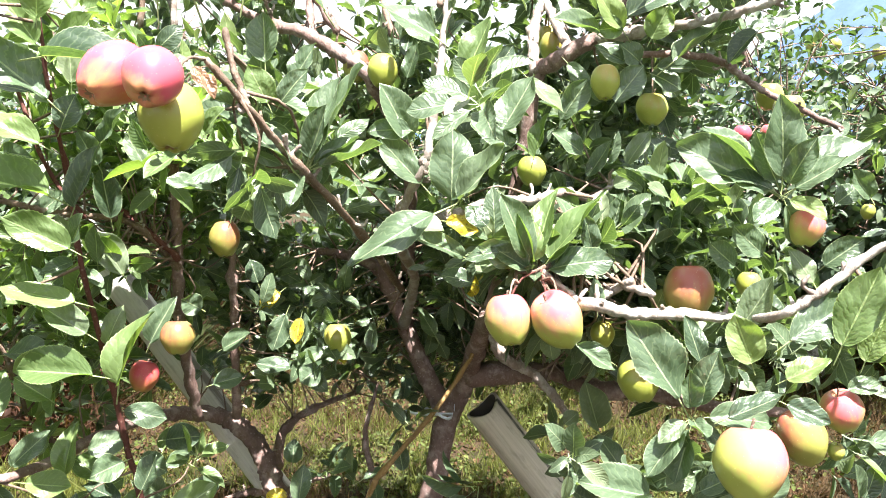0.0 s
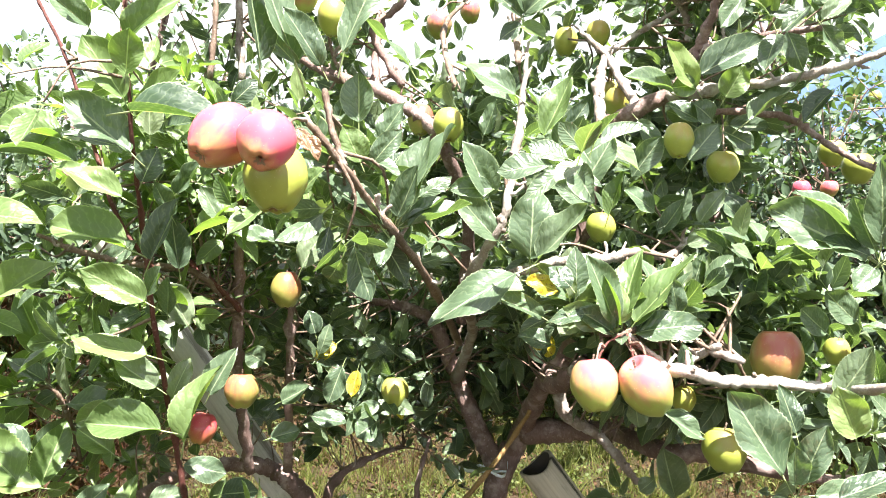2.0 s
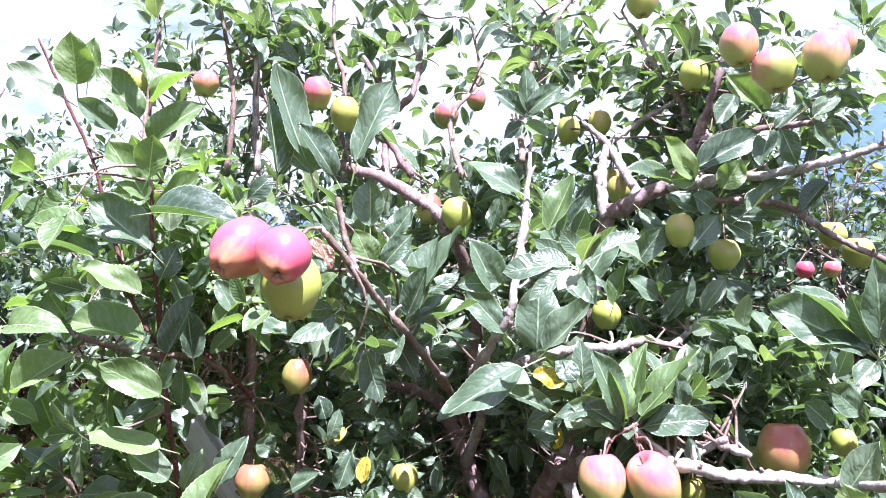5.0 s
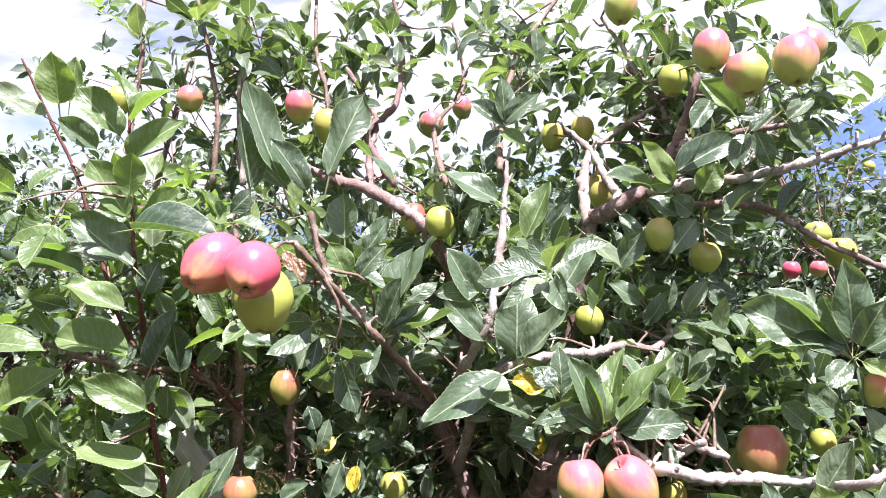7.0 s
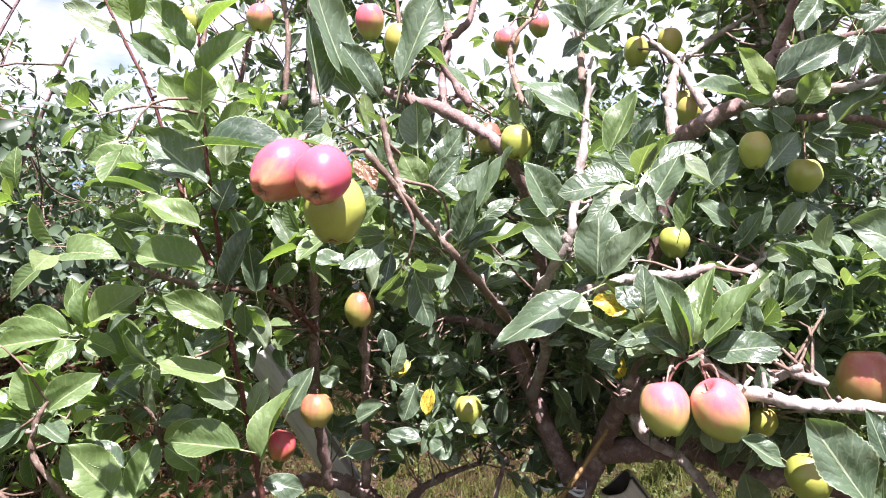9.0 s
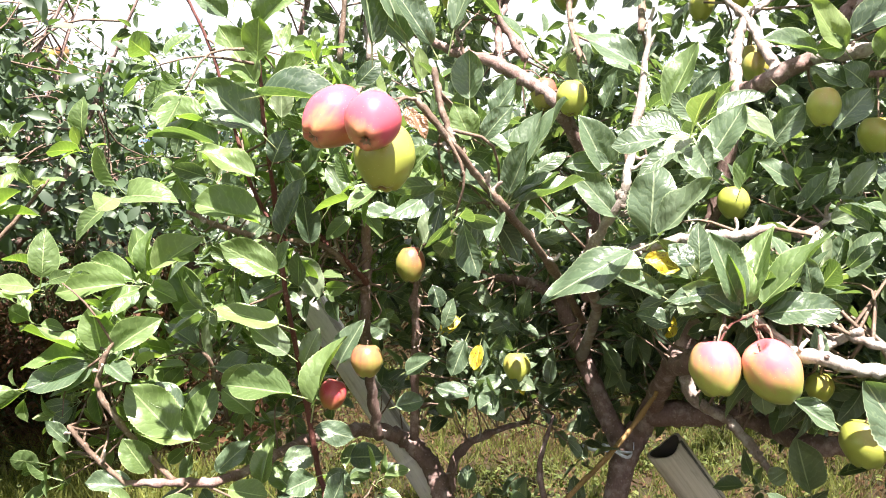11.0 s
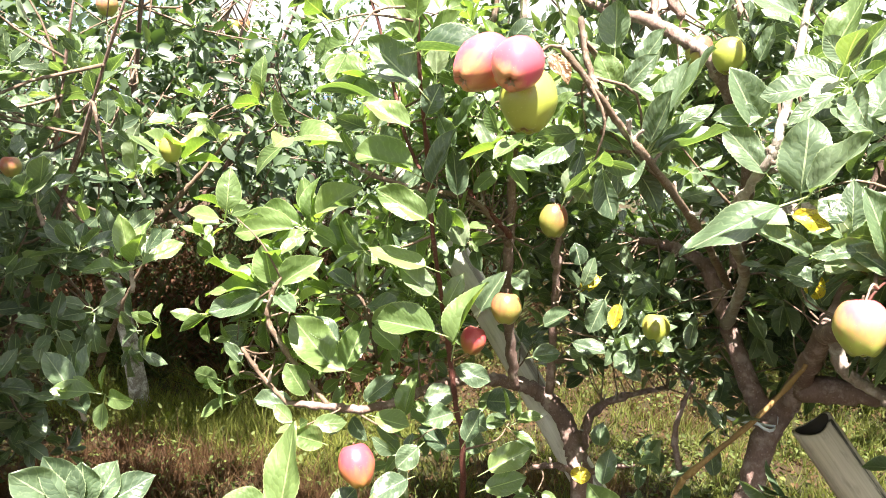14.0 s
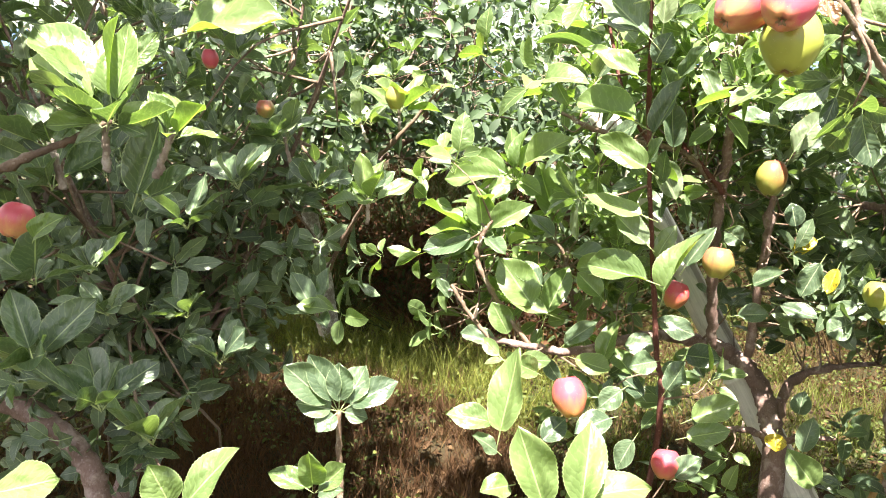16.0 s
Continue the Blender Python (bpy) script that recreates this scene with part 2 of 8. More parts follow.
def tube_arrays(points, radii, sides=8, rough=0.0, seed=0):
    rng = np.random.default_rng(seed)
    n = len(points)
    way = np.gradient(points, axis=0)
    way /= np.linalg.norm(way, axis=1)[:, None] + 1e-9
    u = np.cross(way[0], (0.3, 0.9, 0.2))
    rings, angle = [], np.arange(sides) * 2 * np.pi / sides
    for i in range(n):
        u = u - way[i] * (u @ way[i])
        u /= np.linalg.norm(u) + 1e-9
        v = np.cross(way[i], u)
        r = radii[i] * (1 + rough * rng.normal(0, 1, sides)) * (1 + rough * rng.normal())
        rings.append(points[i] + r[:, None] * (np.cos(angle)[:, None] * u + np.sin(angle)[:, None] * v))
    verts = np.vstack(rings + [points[:1] - way[:1] * radii[0] * 0.3, points[-1:] + way[-1:] * radii[-1] * 0.5])
    k = np.arange(sides)
    faces = [np.stack((i * sides + k, i * sides + (k + 1) % sides, (i + 1) * sides + (k + 1) % sides, (i + 1) * sides + k), 1) for i in range(n - 1)]
    a, b = n * sides, n * sides + 1
    faces.append(np.stack(((k + 1) % sides, k, np.full(sides, a), np.full(sides, a)), 1))
    faces.append(np.stack(((n - 1) * sides + k, (n - 1) * sides + (k + 1) % sides, np.full(sides, b), np.full(sides, b)), 1))
    return verts, np.vstack(faces)


def quads_and_caps(name, v, f):
    """A tube's mesh; the fans at its ends are given as quads with a corner twice."""
    me = bpy.data.meshes.new(name)
    me.from_pydata(v.tolist(), [], [q[:3] if q[2] == q[3] else q for q in f.tolist()])
    for p in me.polygons:
        p.use_smooth = True
    return me


def limb_mesh(name, points, radii, sides=9, rough=0.05, seed=0):
    """A bough: a rough tapering tube with knots and spur scars along it."""
    line, rad = smooth_line(points, radii, 9)
    rng = np.random.default_rng(seed + 7)
    calm = np.minimum(1.0, 0.010 / rad)
    line = line + rng.normal(0, 1, line.shape) * (rad * calm)[:, None] * 0.14
    for _ in range(max(1, len(line) // 4)):
        k = rng.integers(1, len(rad) - 1)
        rad[k] *= 1 + rng.uniform(0.10, 0.36) * calm[k]
    rough *= float(calm.mean())
    sides = 14 if rad.max() > 0.02 else sides
    v, f = tube_arrays(line, rad, sides, rough, seed)
    return quads_and_caps(name, v, f)


def blade(rows, cross, arch, fold, twist, wave, shape, rng, teeth=0.0):
    """One leaf blade of length 1 and width 1 along +y, seen from above; arch: droop, fold: V along the rib."""
    vs, uv = [], []
    swing, phase = rng.uniform(7, 12), rng.uniform(0, 6)
    for i in range(rows + 1):
        y = i / rows
        half = 0.5 * (math.sin(math.pi * min(1, y ** shape)) ** (0.60 + 0.10 * y) if 0 < y < 1 else 0.012)
        half *= 1 - 0.45 * max(0.0, (y - 0.80) / 0.2) ** 1.5
        half *= 1 + teeth * (1 if i % 2 else -1) * math.sin(math.pi * y)
        for j in range(cross + 1):
            s = 2 * j / cross - 1
            x = half * s
            z = fold * abs(x) * (1 - 0.35 * y) - 0.45 * fold * x * x - arch * y * y + wave * math.sin(swing * y + 2.2 * s + phase) * abs(s)
            a = twist * y
            vs.append((x * math.cos(a) - z * math.sin(a), y - 0.18 * abs(arch) * y * y, x * math.sin(a) + z * math.cos(a)))
            uv.append((0.5 + s / 2, y))
    c = cross + 1
    faces = [(i * c + j, i * c + j + 1, (i + 1) * c + j + 1, (i + 1) * c + j) for i in range(rows) for j in range(cross)]
    return np.array(vs), np.array(faces), np.array(uv)


def stalked(v, f, uv):
    """A blade with a thin stalk behind its base."""
    k = len(v)
    stalk = [(-0.030, 0.02, 0.0), (0.030, 0.02, 0.0), (0.026, -0.30, -0.05), (-0.026, -0.30, -0.05)]
    return np.vstack((v, stalk)), np.vstack((f, [(k, k + 1, k + 2, k + 3)])), np.vstack((uv, [(0.5, 0.0)] * 4))


def leaf_meshes(kind, mat, count, seed):
    """Leaf shapes to share: blade and stalk, of unit length; width is set by scale."""
    out, rng = [], random.Random(seed)
    for i in range(count):
        v, f, uv = blade(36, 8, rng.uniform(-0.18, 0.34), rng.uniform(0.10, 0.70), rng.uniform(-0.5, 0.5), rng.uniform(0.015, 0.05), rng.uniform(0.80, 1.02), rng, 0.026)
        stalk = [(-0.022, 0.03, 0.0), (0.022, 0.03, 0.0), (0.0, 0.02, -0.02), (-0.016, -0.26, -0.05), (0.016, -0.26, -0.05), (0.0, -0.27, -0.07)]
        n = len(v)
        sf = [(n, n + 1, n + 4, n + 3), (n + 1, n + 2, n + 5, n + 4), (n + 2, n, n + 3, n + 5)]
        me = mesh_of(kind, np.vstack((v, stalk)), np.vstack((f, sf)), True, np.vstack((uv, [(0.5, 0.5)] * 6)))
        me.materials.append(mat)
        me.materials.append(STALK)
        for p in me.polygons[-3:]:
            p.material_index = 1
        out.append(me)
    return out


LEAVES = {"g": leaf_meshes("leaf", LEAF, 16, 1), "y": leaf_meshes("leaf_young", LEAF_YOUNG, 12, 2),
          "a": leaf_meshes("leaf_yellow", LEAF_YELLOW, 3, 3), "b": leaf_meshes("leaf_withered", LEAF_BROWN, 3, 4)}
leaf_rng = random.Random(5)


def leaf(tree, base, way, length, width, face, kind="g"):
    """One leaf as a part: its base, the way it points, and the way its upper side faces."""
    y = Vector(way).normalized()
    z = Vector(face)
    z = (z - y * z.dot(y)).normalized()
    m = Matrix((y.cross(z), y, z)).transposed().to_4x4()
    ob = part("leaf", leaf_rng.choice(LEAVES[kind]), None, tree, {"a": "yellow dying leaf with brown spots", "b": "withered curled brown leaf"}.get(kind, ""))
    ob.matrix_basis = Matrix.Translation(base) @ m @ Matrix.Diagonal((width, length, length, 1))
    return ob


def scatter_mesh(name, v, f, uv, where, ways, faces_up, lengths, widths):
    """Many copies of one small shape in one mesh."""
    y = ways / (np.linalg.norm(ways, axis=1)[:, None] + 1e-9)
    z = faces_up - y * (faces_up * y).sum(1)[:, None]
    z /= np.linalg.norm(z, axis=1)[:, None] + 1e-9
    x = np.cross(y, z)
    pts = (where[:, None] + v[None, :, 0:1] * (x * widths[:, None])[:, None] + v[None, :, 1:2] * (y * lengths[:, None])[:, None]
           + v[None, :, 2:3] * (z * lengths[:, None])[:, None])
    n, k = len(where), len(v)
    faces = (f[None] + (np.arange(n) * k)[:, None, None]).reshape(-1, f.shape[1])
    return mesh_of(name, pts.reshape(-1, 3), faces, True, np.tile(uv, (n, 1)))


def foliage(name, tree, spots, ways, rng, per_spot, size, mat, rows=4, label=""):
    """Rosettes of leaves at the spur tips: one part of many leaves."""
    n = len(spots) * per_spot
    axis = ways / (np.linalg.norm(ways, axis=1)[:, None] + 1e-9)
    side = np.cross(axis, (0.31, 0.87, 0.38))
    side /= np.linalg.norm(side, axis=1)[:, None] + 1e-9
    other = np.cross(axis, side)
    axis, side, other = (np.repeat(q, per_spot, 0) for q in (axis, side, other))
    turn = np.tile(np.arange(per_spot) * 2.4, len(spots)) + np.repeat(rng.uniform(0, 6.28, len(spots)), per_spot) + rng.normal(0, 0.25, n)
    rise = np.clip(rng.normal(0.55, 0.45, n), -0.5, 1.35)
    ring = side * np.cos(turn)[:, None] + other * np.sin(turn)[:, None]
    out = axis * np.sin(rise)[:, None] + ring * np.cos(rise)[:, None] + rng.normal(0, 0.22, (n, 3))
    up = axis * np.cos(rise)[:, None] - ring * np.sin(rise)[:, None] + (0.06, -0.50, 0.50) + rng.normal(0, 0.32, (n, 3))
    lengths = size * rng.uniform(0.50, 1.20, n)
    out /= np.linalg.norm(out, axis=1)[:, None]
    where = np.repeat(spots, per_spot, 0) + rng.normal(0, 0.005, (n, 3)) + out * lengths[:, None] * 0.28
    third, meshes = n // 6 + 1, []
    order = rng.permutation(n)
    kind = random.Random(int(rng.integers(1, 9999)))
    for i in range(6):
        o = order[i * third:(i + 1) * third]
        v, f, uv = blade(rows, 2, kind.uniform(-0.1, 0.42), kind.uniform(0.15, 0.6), kind.uniform(-0.6, 0.6), kind.uniform(0.0, 0.03), kind.uniform(0.80, 1.0), kind)
        if rows > 3:
            v, f, uv = stalked(v, f, uv)
        me = scatter_mesh(name, v, f, uv, where[o], out[o], up[o], lengths[o], lengths[o] * rng.uniform(0.38, 0.56, len(o)))
        me.materials.append(mat)
        meshes.append(tagged(part(name, me, None, tree, label), kind="stuff"))
    return meshes


def twigs(tree, starts, ends, rng, radius, mat, label="", reach=0.6):
    """Thin side twigs from the boughs to the spurs, one part."""
    vs, fs, k = [], [], 0
    for a, b in zip(starts, ends):
        if np.linalg.norm(b - a) > reach:
            continue
        mid = (a + b) / 2 + rng.normal(0, 0.12, 3) * np.linalg.norm(b - a)
        line, rad = smooth_line([a, mid, b], [radius * 1.5, radius, radius * 0.7], 3)
        v, f = tube_arrays(line, rad, 4)
        vs.append(v)
        fs.append(f + k)
        k += len(v)
    me = quads_and_caps("twig_growth", np.vstack(vs), np.vstack(fs))
    return tagged(part("twig_growth", me, mat, tree, label), kind="stuff")


def apple_mesh(name, tall, lobes, seed, mat):
    """Unit apple: width 1, stem hollow on top, five-lobed eye below; its axis is z."""
    rng = random.Random(seed)
    n, k, vs = 28, 18, []
    lean = rng.uniform(-0.05, 0.05), rng.uniform(-0.05, 0.05)
    for i in range(k + 1):
        a = math.pi * i / k
        for j in range(n):
            b = 2 * math.pi * j / n
            low = max(0.0, -math.cos(a))
            r = math.sin(a) ** 0.92 * 0.5 * (1.0 - 0.27 * low ** 1.2) + 0.0005
            z = 0.5 * tall * math.cos(a)
            z -= 0.20 * tall * math.exp(-(r / 0.15) ** 2) * (1 if z > 0 else 0)
            z += 0.15 * tall * math.exp(-(r / 0.12) ** 2) * (1 if z < 0 else 0)
            five = 1 + lobes * math.cos(5 * b + seed) * (0.35 + low) * math.sin(a)
            vs.append((r * five * math.cos(b) + lean[0] * z, r * five * math.sin(b) + lean[1] * z, z + (0.050 * math.cos(5 * b + seed) * low * math.sin(a) if lobes else 0)))
    fs = [(i * n + j, (i + 1) * n + j, (i + 1) * n + (j + 1) % n, i * n + (j + 1) % n) for i in range(k) for j in range(n)]
    me = mesh_of(name, vs, fs)
    me.materials.append(mat)
    return me


APPLES = {k: [apple_mesh("apple_body", tall, 0.026 + 0.007 * i, i + 3 * ord(k), m) for i, tall in enumerate((1.12, 1.20, 1.30))]
          for k, m in (("r", APPLE_RED), ("e", APPLE_DEEP), ("t", APPLE_TWO), ("g", APPLE_GREEN), ("d", APPLE_DULL))}


def stem_mesh():
    line, rad = smooth_line([(0, 0, 0.26), (0.02, 0.0, 0.45), (0.07, 0.02, 0.62)], [0.022, 0.018, 0.026], 4)
    v, f = tube_arrays(line, rad, 6)
    return quads_and_caps("stem", v, f)


def calyx_mesh():
    """Five dried sepals in the eye of the fruit."""
    vs, fs = [], []
    for i in range(5):
        a = i * 2 * math.pi / 5
        c, s = math.cos(a), math.sin(a)
        k = len(vs)
        for r, w, z in ((0.0, 0.034, 0.0), (0.05, 0.036, -0.06), (0.10, 0.020, -0.085), (0.145, 0.004, -0.07)):
            vs += [(r * c - w * s, r * s + w * c, z), (r * c + w * s, r * s - w * c, z)]
        fs += [(k + q, k + q + 1, k + q + 3, k + q + 2) for q in (0, 2, 4)]
    return mesh_of("calyx", vs, fs)


STEM, CALYX = stem_mesh(), calyx_mesh()
STEM.materials.append(TWIG)
CALYX.materials.append(CORE)
LABELS = {"e": "deep red apple low on the tree among leaves", "r": "pink-red ripe apple hanging among green leaves", "t": "yellow-green apple with a pink blush on the branch",
          "g": "unripe yellow-green apple hanging on the tree", "d": "green apple with a dull reddish cheek on the branch"}
apple_rng = random.Random(11)


def apple(x, y, z, size, kind="g", axis=(0, 0, 1), spin=0.0, label="", group="apples on the trees"):
    """An apple by its centre and width; axis: the way its stem points; spin: where its cheek is."""
    up = Vector(axis).normalized()
    side = Vector((1, 0, 0)) - up * up.x
    side.normalize()
    turn = Matrix((side, up.cross(side), up)).transposed().to_4x4() @ Matrix.Rotation(radians(spin), 4, "Z")
    m = Matrix.Translation((x, y, z)) @ turn @ Matrix.Scale(size, 4)
    ob = thing("apple", (x, y, z), label or LABELS[kind], "apple", group)
    shape = APPLES[kind][apple_rng.randrange(3)]
    for name, me in (("body", shape), ("stem", STEM), ("calyx", CALYX)):
        p = part(name, me, None, ob)
        low = min(v.co.z for v in shape.vertices if v.co.x ** 2 + v.co.y ** 2 < 0.001 and v.co.z < 0) if name == "calyx" else 0
        p.matrix_basis = m @ Matrix.Translation((0, 0, low))
    return ob

# ---- ground ----
def ground_height(x, y):
    return 0.05 * noise.noise((x * 0.9, y * 0.9, 0)) + 0.02 * noise.noise((x * 4, y * 4, 3))


def ground_material():
    m, t, b = material("grass_and_litter", 0.9, spec=0.2)
    wide = grain(t, 1.3, 5, 0.65)
    fine = grain(t, 55, 6, 0.7)
    grass = ramp(t, fine, ((0.3, (0.012, 0.016, 0.006)), (0.7, (0.042, 0.048, 0.016))))
    litter = ramp(t, fine, ((0.3, (0.022, 0.013, 0.008)), (0.72, (0.085, 0.052, 0.030))))
    t.links.new(mixed(t, ramp(t, wide, ((0.42, (0, 0, 0)), (0.60, (1, 1, 1)))), litter, grass), b.inputs["Base Color"])
    relief(t, b, fine, 0.9, 0.03)
    return m


def build_ground():
    xs = np.concatenate((-np.geomspace(3000, 9, 14), np.arange(-8.4, 8.5, 0.24), np.geomspace(9, 3000, 14)))
    ys = np.concatenate((-np.geomspace(3000, 3, 12), np.arange(-2.6, 13, 0.24), np.geomspace(13.5, 4000, 16)))
    vs = [(x, y, ground_height(x, y) if abs(x) < 9 and -3 < y < 13.5 else 0.0) for y in ys for x in xs]
    n = len(xs)
    fs = [(j * n + i, j * n + i + 1, (j + 1) * n + i + 1, (j + 1) * n + i) for j in range(len(ys) - 1) for i in range(n - 1)]
    me = mesh_of("ground", vs, fs)
    return tagged(part("ground", me, ground_material()), "uneven orchard floor of grass and brown leaf litter", "ground", kind="structure")


build_ground()


def grass(name, count, x0, x1, y0, y1, height, low, high, label, seed, thin=0.004, lush=1, lean=0.5):
    """Blades standing on the orchard floor in tufts."""
    rng = np.random.default_rng(seed)
    tufts = np.stack((rng.uniform(x0, x1, count // 12), rng.uniform(y0, y1, count // 12)), 1)
    tufts = tufts[[noise.noise((x * 1.1, y * 1.1, 4)) * lush + 0.25 * noise.noise((x * 4, y * 4, seed)) > -0.06 for x, y in tufts]]
    spot = tufts[rng.integers(0, len(tufts), count)] + rng.normal(0, 0.032, (count, 2))
    where = np.array([(x, y, ground_height(x, y) - 0.005) for x, y in spot])
    ways = np.stack((rng.normal(0, lean, count), rng.normal(0, lean, count), np.ones(count)), 1)
    up = rng.normal(0, 1, (count, 3))
    v = np.array([(-0.5, 0, 0), (0.5, 0, 0), (-0.35, 0.55, 0.03), (0.35, 0.55, 0.03), (-0.03, 1, 0.2), (0.03, 1, 0.2)])
    f = np.array([(0, 1, 3, 2), (2, 3, 5, 4)])
    me = scatter_mesh(name, v, f, v[:, :2] * 0 + 0.5, where, ways, up, height * rng.gamma(3.0, 0.28, count), np.full(count, thin))
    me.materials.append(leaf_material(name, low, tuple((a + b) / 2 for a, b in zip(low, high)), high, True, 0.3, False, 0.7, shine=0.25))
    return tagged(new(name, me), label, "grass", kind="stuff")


grass("grass", 100000, -5.0, 3.5, 2.1, 7.0, 0.085, (0.040, 0.056, 0.012), (0.165, 0.178, 0.042), "short green grass on the orchard floor", 21)
grass("dry_grass", 70000, -4.5, 3.0, 0.3, 5.5, 0.10, (0.045, 0.026, 0.013), (0.140, 0.088, 0.040), "dry straw-coloured grass between the trees", 22, 0.003, -1)
# Brighter than the main grass: the sunlit strip is painted into these blades.
grass("grass", 16000, -3.3, -1.5, 2.15, 2.85, 0.075, (0.050, 0.066, 0.014), (0.25, 0.265, 0.060), "yellow-green grass in the tree gap, sunlight put into its colour", 25, 0.004, 0)
grass("brown_stubble", 30000, -2.7, -0.5, 0.8, 2.15, 0.10, (0.040, 0.019, 0.010), (0.130, 0.068, 0.034), "standing reddish-brown dry stubble at the alley edge", 26, 0.003, 0)
grass("alley_grass", 90000, -6.0, 6.0, -3.5, 0.7, 0.07, (0.040, 0.056, 0.012), (0.18, 0.19, 0.050), "short trodden grass along the alley", 27, 0.004, 0)
# Both kinds of weed are coloured dark to carry the shade behind the trees.
grass("shade_weeds", 34000, -5.2, -1.7, 2.75, 5.8, 0.42, (0.016, 0.027, 0.009), (0.070, 0.092, 0.026), "rank green weeds behind the trees, shade put into their colour", 24, 0.009, 1, 0.9)
grass("dead_weeds", 13000, -5.6, -1.7, 2.85, 5.8, 0.58, (0.026, 0.012, 0.007), (0.105, 0.050, 0.026), "tall dead brown weeds behind the trees, darkened with painted shade", 23, 0.004, -0.3, 1.0)


def litter():
    rng = np.random.default_rng(31)
    n = 36000
    spot = np.stack((rng.uniform(-4.5, 3.2, n), rng.uniform(0.3, 5.5, n)), 1)
    where = np.array([(x, y, ground_height(x, y) + 0.012) for x, y in spot])
    ways = np.stack((rng.normal(0, 1, n), rng.normal(0, 1, n), rng.normal(0, 0.25, n)), 1)
    v, f, uv = blade(4, 2, 0.3, 0.5, 0.4, 0.0, 0.95, random.Random(1))
    me = scatter_mesh("leaf_litter", v, f, uv, where, ways, np.tile((0.0, 0.0, 1.0), (n, 1)) + rng.normal(0, 0.45, (n, 3)), rng.uniform(0.012, 0.040, n), rng.uniform(0.007, 0.022, n))
    me.materials.append(leaf_material("dead_leaf", (0.045, 0.024, 0.012), (0.070, 0.040, 0.021), (0.13, 0.082, 0.045), True, 0.1, False, 0.85, shine=0.15))
    return tagged(new("leaf_litter", me), "dry brown fallen leaves under the trees", "leaf litter", kind="stuff")


litter()


def ground_weeds():
    """Low broad-leaved weeds in patches among the grass."""
    rng = np.random.default_rng(41)
    n = 60000
    spot = np.stack((rng.uniform(-5.0, 3.4, n), rng.uniform(0.4, 6.0, n)), 1)
    spot = spot[[noise.noise((x * 1.7, y * 1.7, 9)) > -0.08 for x, y in spot]]
    n = len(spot)
    where = np.array([(x, y, ground_height(x, y)) for x, y in spot]) + np.stack((np.zeros(n), np.zeros(n), rng.gamma(1.6, 0.028, n)), 1)
    ways = np.stack((rng.normal(0, 1, n), rng.normal(0, 1, n), rng.normal(0.25, 0.4, n)), 1)
    v, f, uv = blade(3, 2, 0.25, 0.4, 0.3, 0.0, 0.9, random.Random(2))
    me = scatter_mesh("ground_weeds", v, f, uv, where, ways, np.tile((0.0, 0.0, 1.0), (n, 1)) + rng.normal(0, 0.45, (n, 3)), rng.uniform(0.012, 0.036, n), rng.uniform(0.007, 0.019, n))
    me.materials.append(leaf_material("weed_leaf", (0.035, 0.050, 0.013), (0.080, 0.105, 0.026), (0.140, 0.155, 0.042), True, 0.3, False, 0.65, shine=0.3))
    return tagged(new("ground_weeds", me), "low green weeds among the grass", "weeds", kind="stuff")


ground_weeds()


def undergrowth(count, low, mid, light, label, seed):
    """A thicket of small leaves on thin stems by the next row; its colours carry the shade."""
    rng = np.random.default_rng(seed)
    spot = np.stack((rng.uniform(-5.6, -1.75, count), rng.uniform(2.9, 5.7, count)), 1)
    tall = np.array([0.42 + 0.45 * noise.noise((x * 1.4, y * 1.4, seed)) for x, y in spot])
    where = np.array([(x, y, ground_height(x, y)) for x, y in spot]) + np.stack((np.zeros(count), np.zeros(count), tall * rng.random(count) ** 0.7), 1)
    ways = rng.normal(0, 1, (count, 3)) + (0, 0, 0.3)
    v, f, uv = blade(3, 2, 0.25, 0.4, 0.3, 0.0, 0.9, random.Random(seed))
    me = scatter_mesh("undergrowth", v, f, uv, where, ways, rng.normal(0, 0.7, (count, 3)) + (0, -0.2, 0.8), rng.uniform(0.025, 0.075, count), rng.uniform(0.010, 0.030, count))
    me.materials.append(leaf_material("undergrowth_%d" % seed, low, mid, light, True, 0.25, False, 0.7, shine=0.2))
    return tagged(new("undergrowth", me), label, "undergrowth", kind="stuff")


# The deep shade of the hollow is put into these leaf tones.
undergrowth(26000, (0.030, 0.013, 0.008), (0.070, 0.032, 0.018), (0.140, 0.070, 0.036), "withered red-brown undergrowth with shade put into its colour", 43)
undergrowth(16000, (0.014, 0.024, 0.010), (0.035, 0.055, 0.020), (0.075, 0.100, 0.038), "green undergrowth darkened with painted shade", 44)


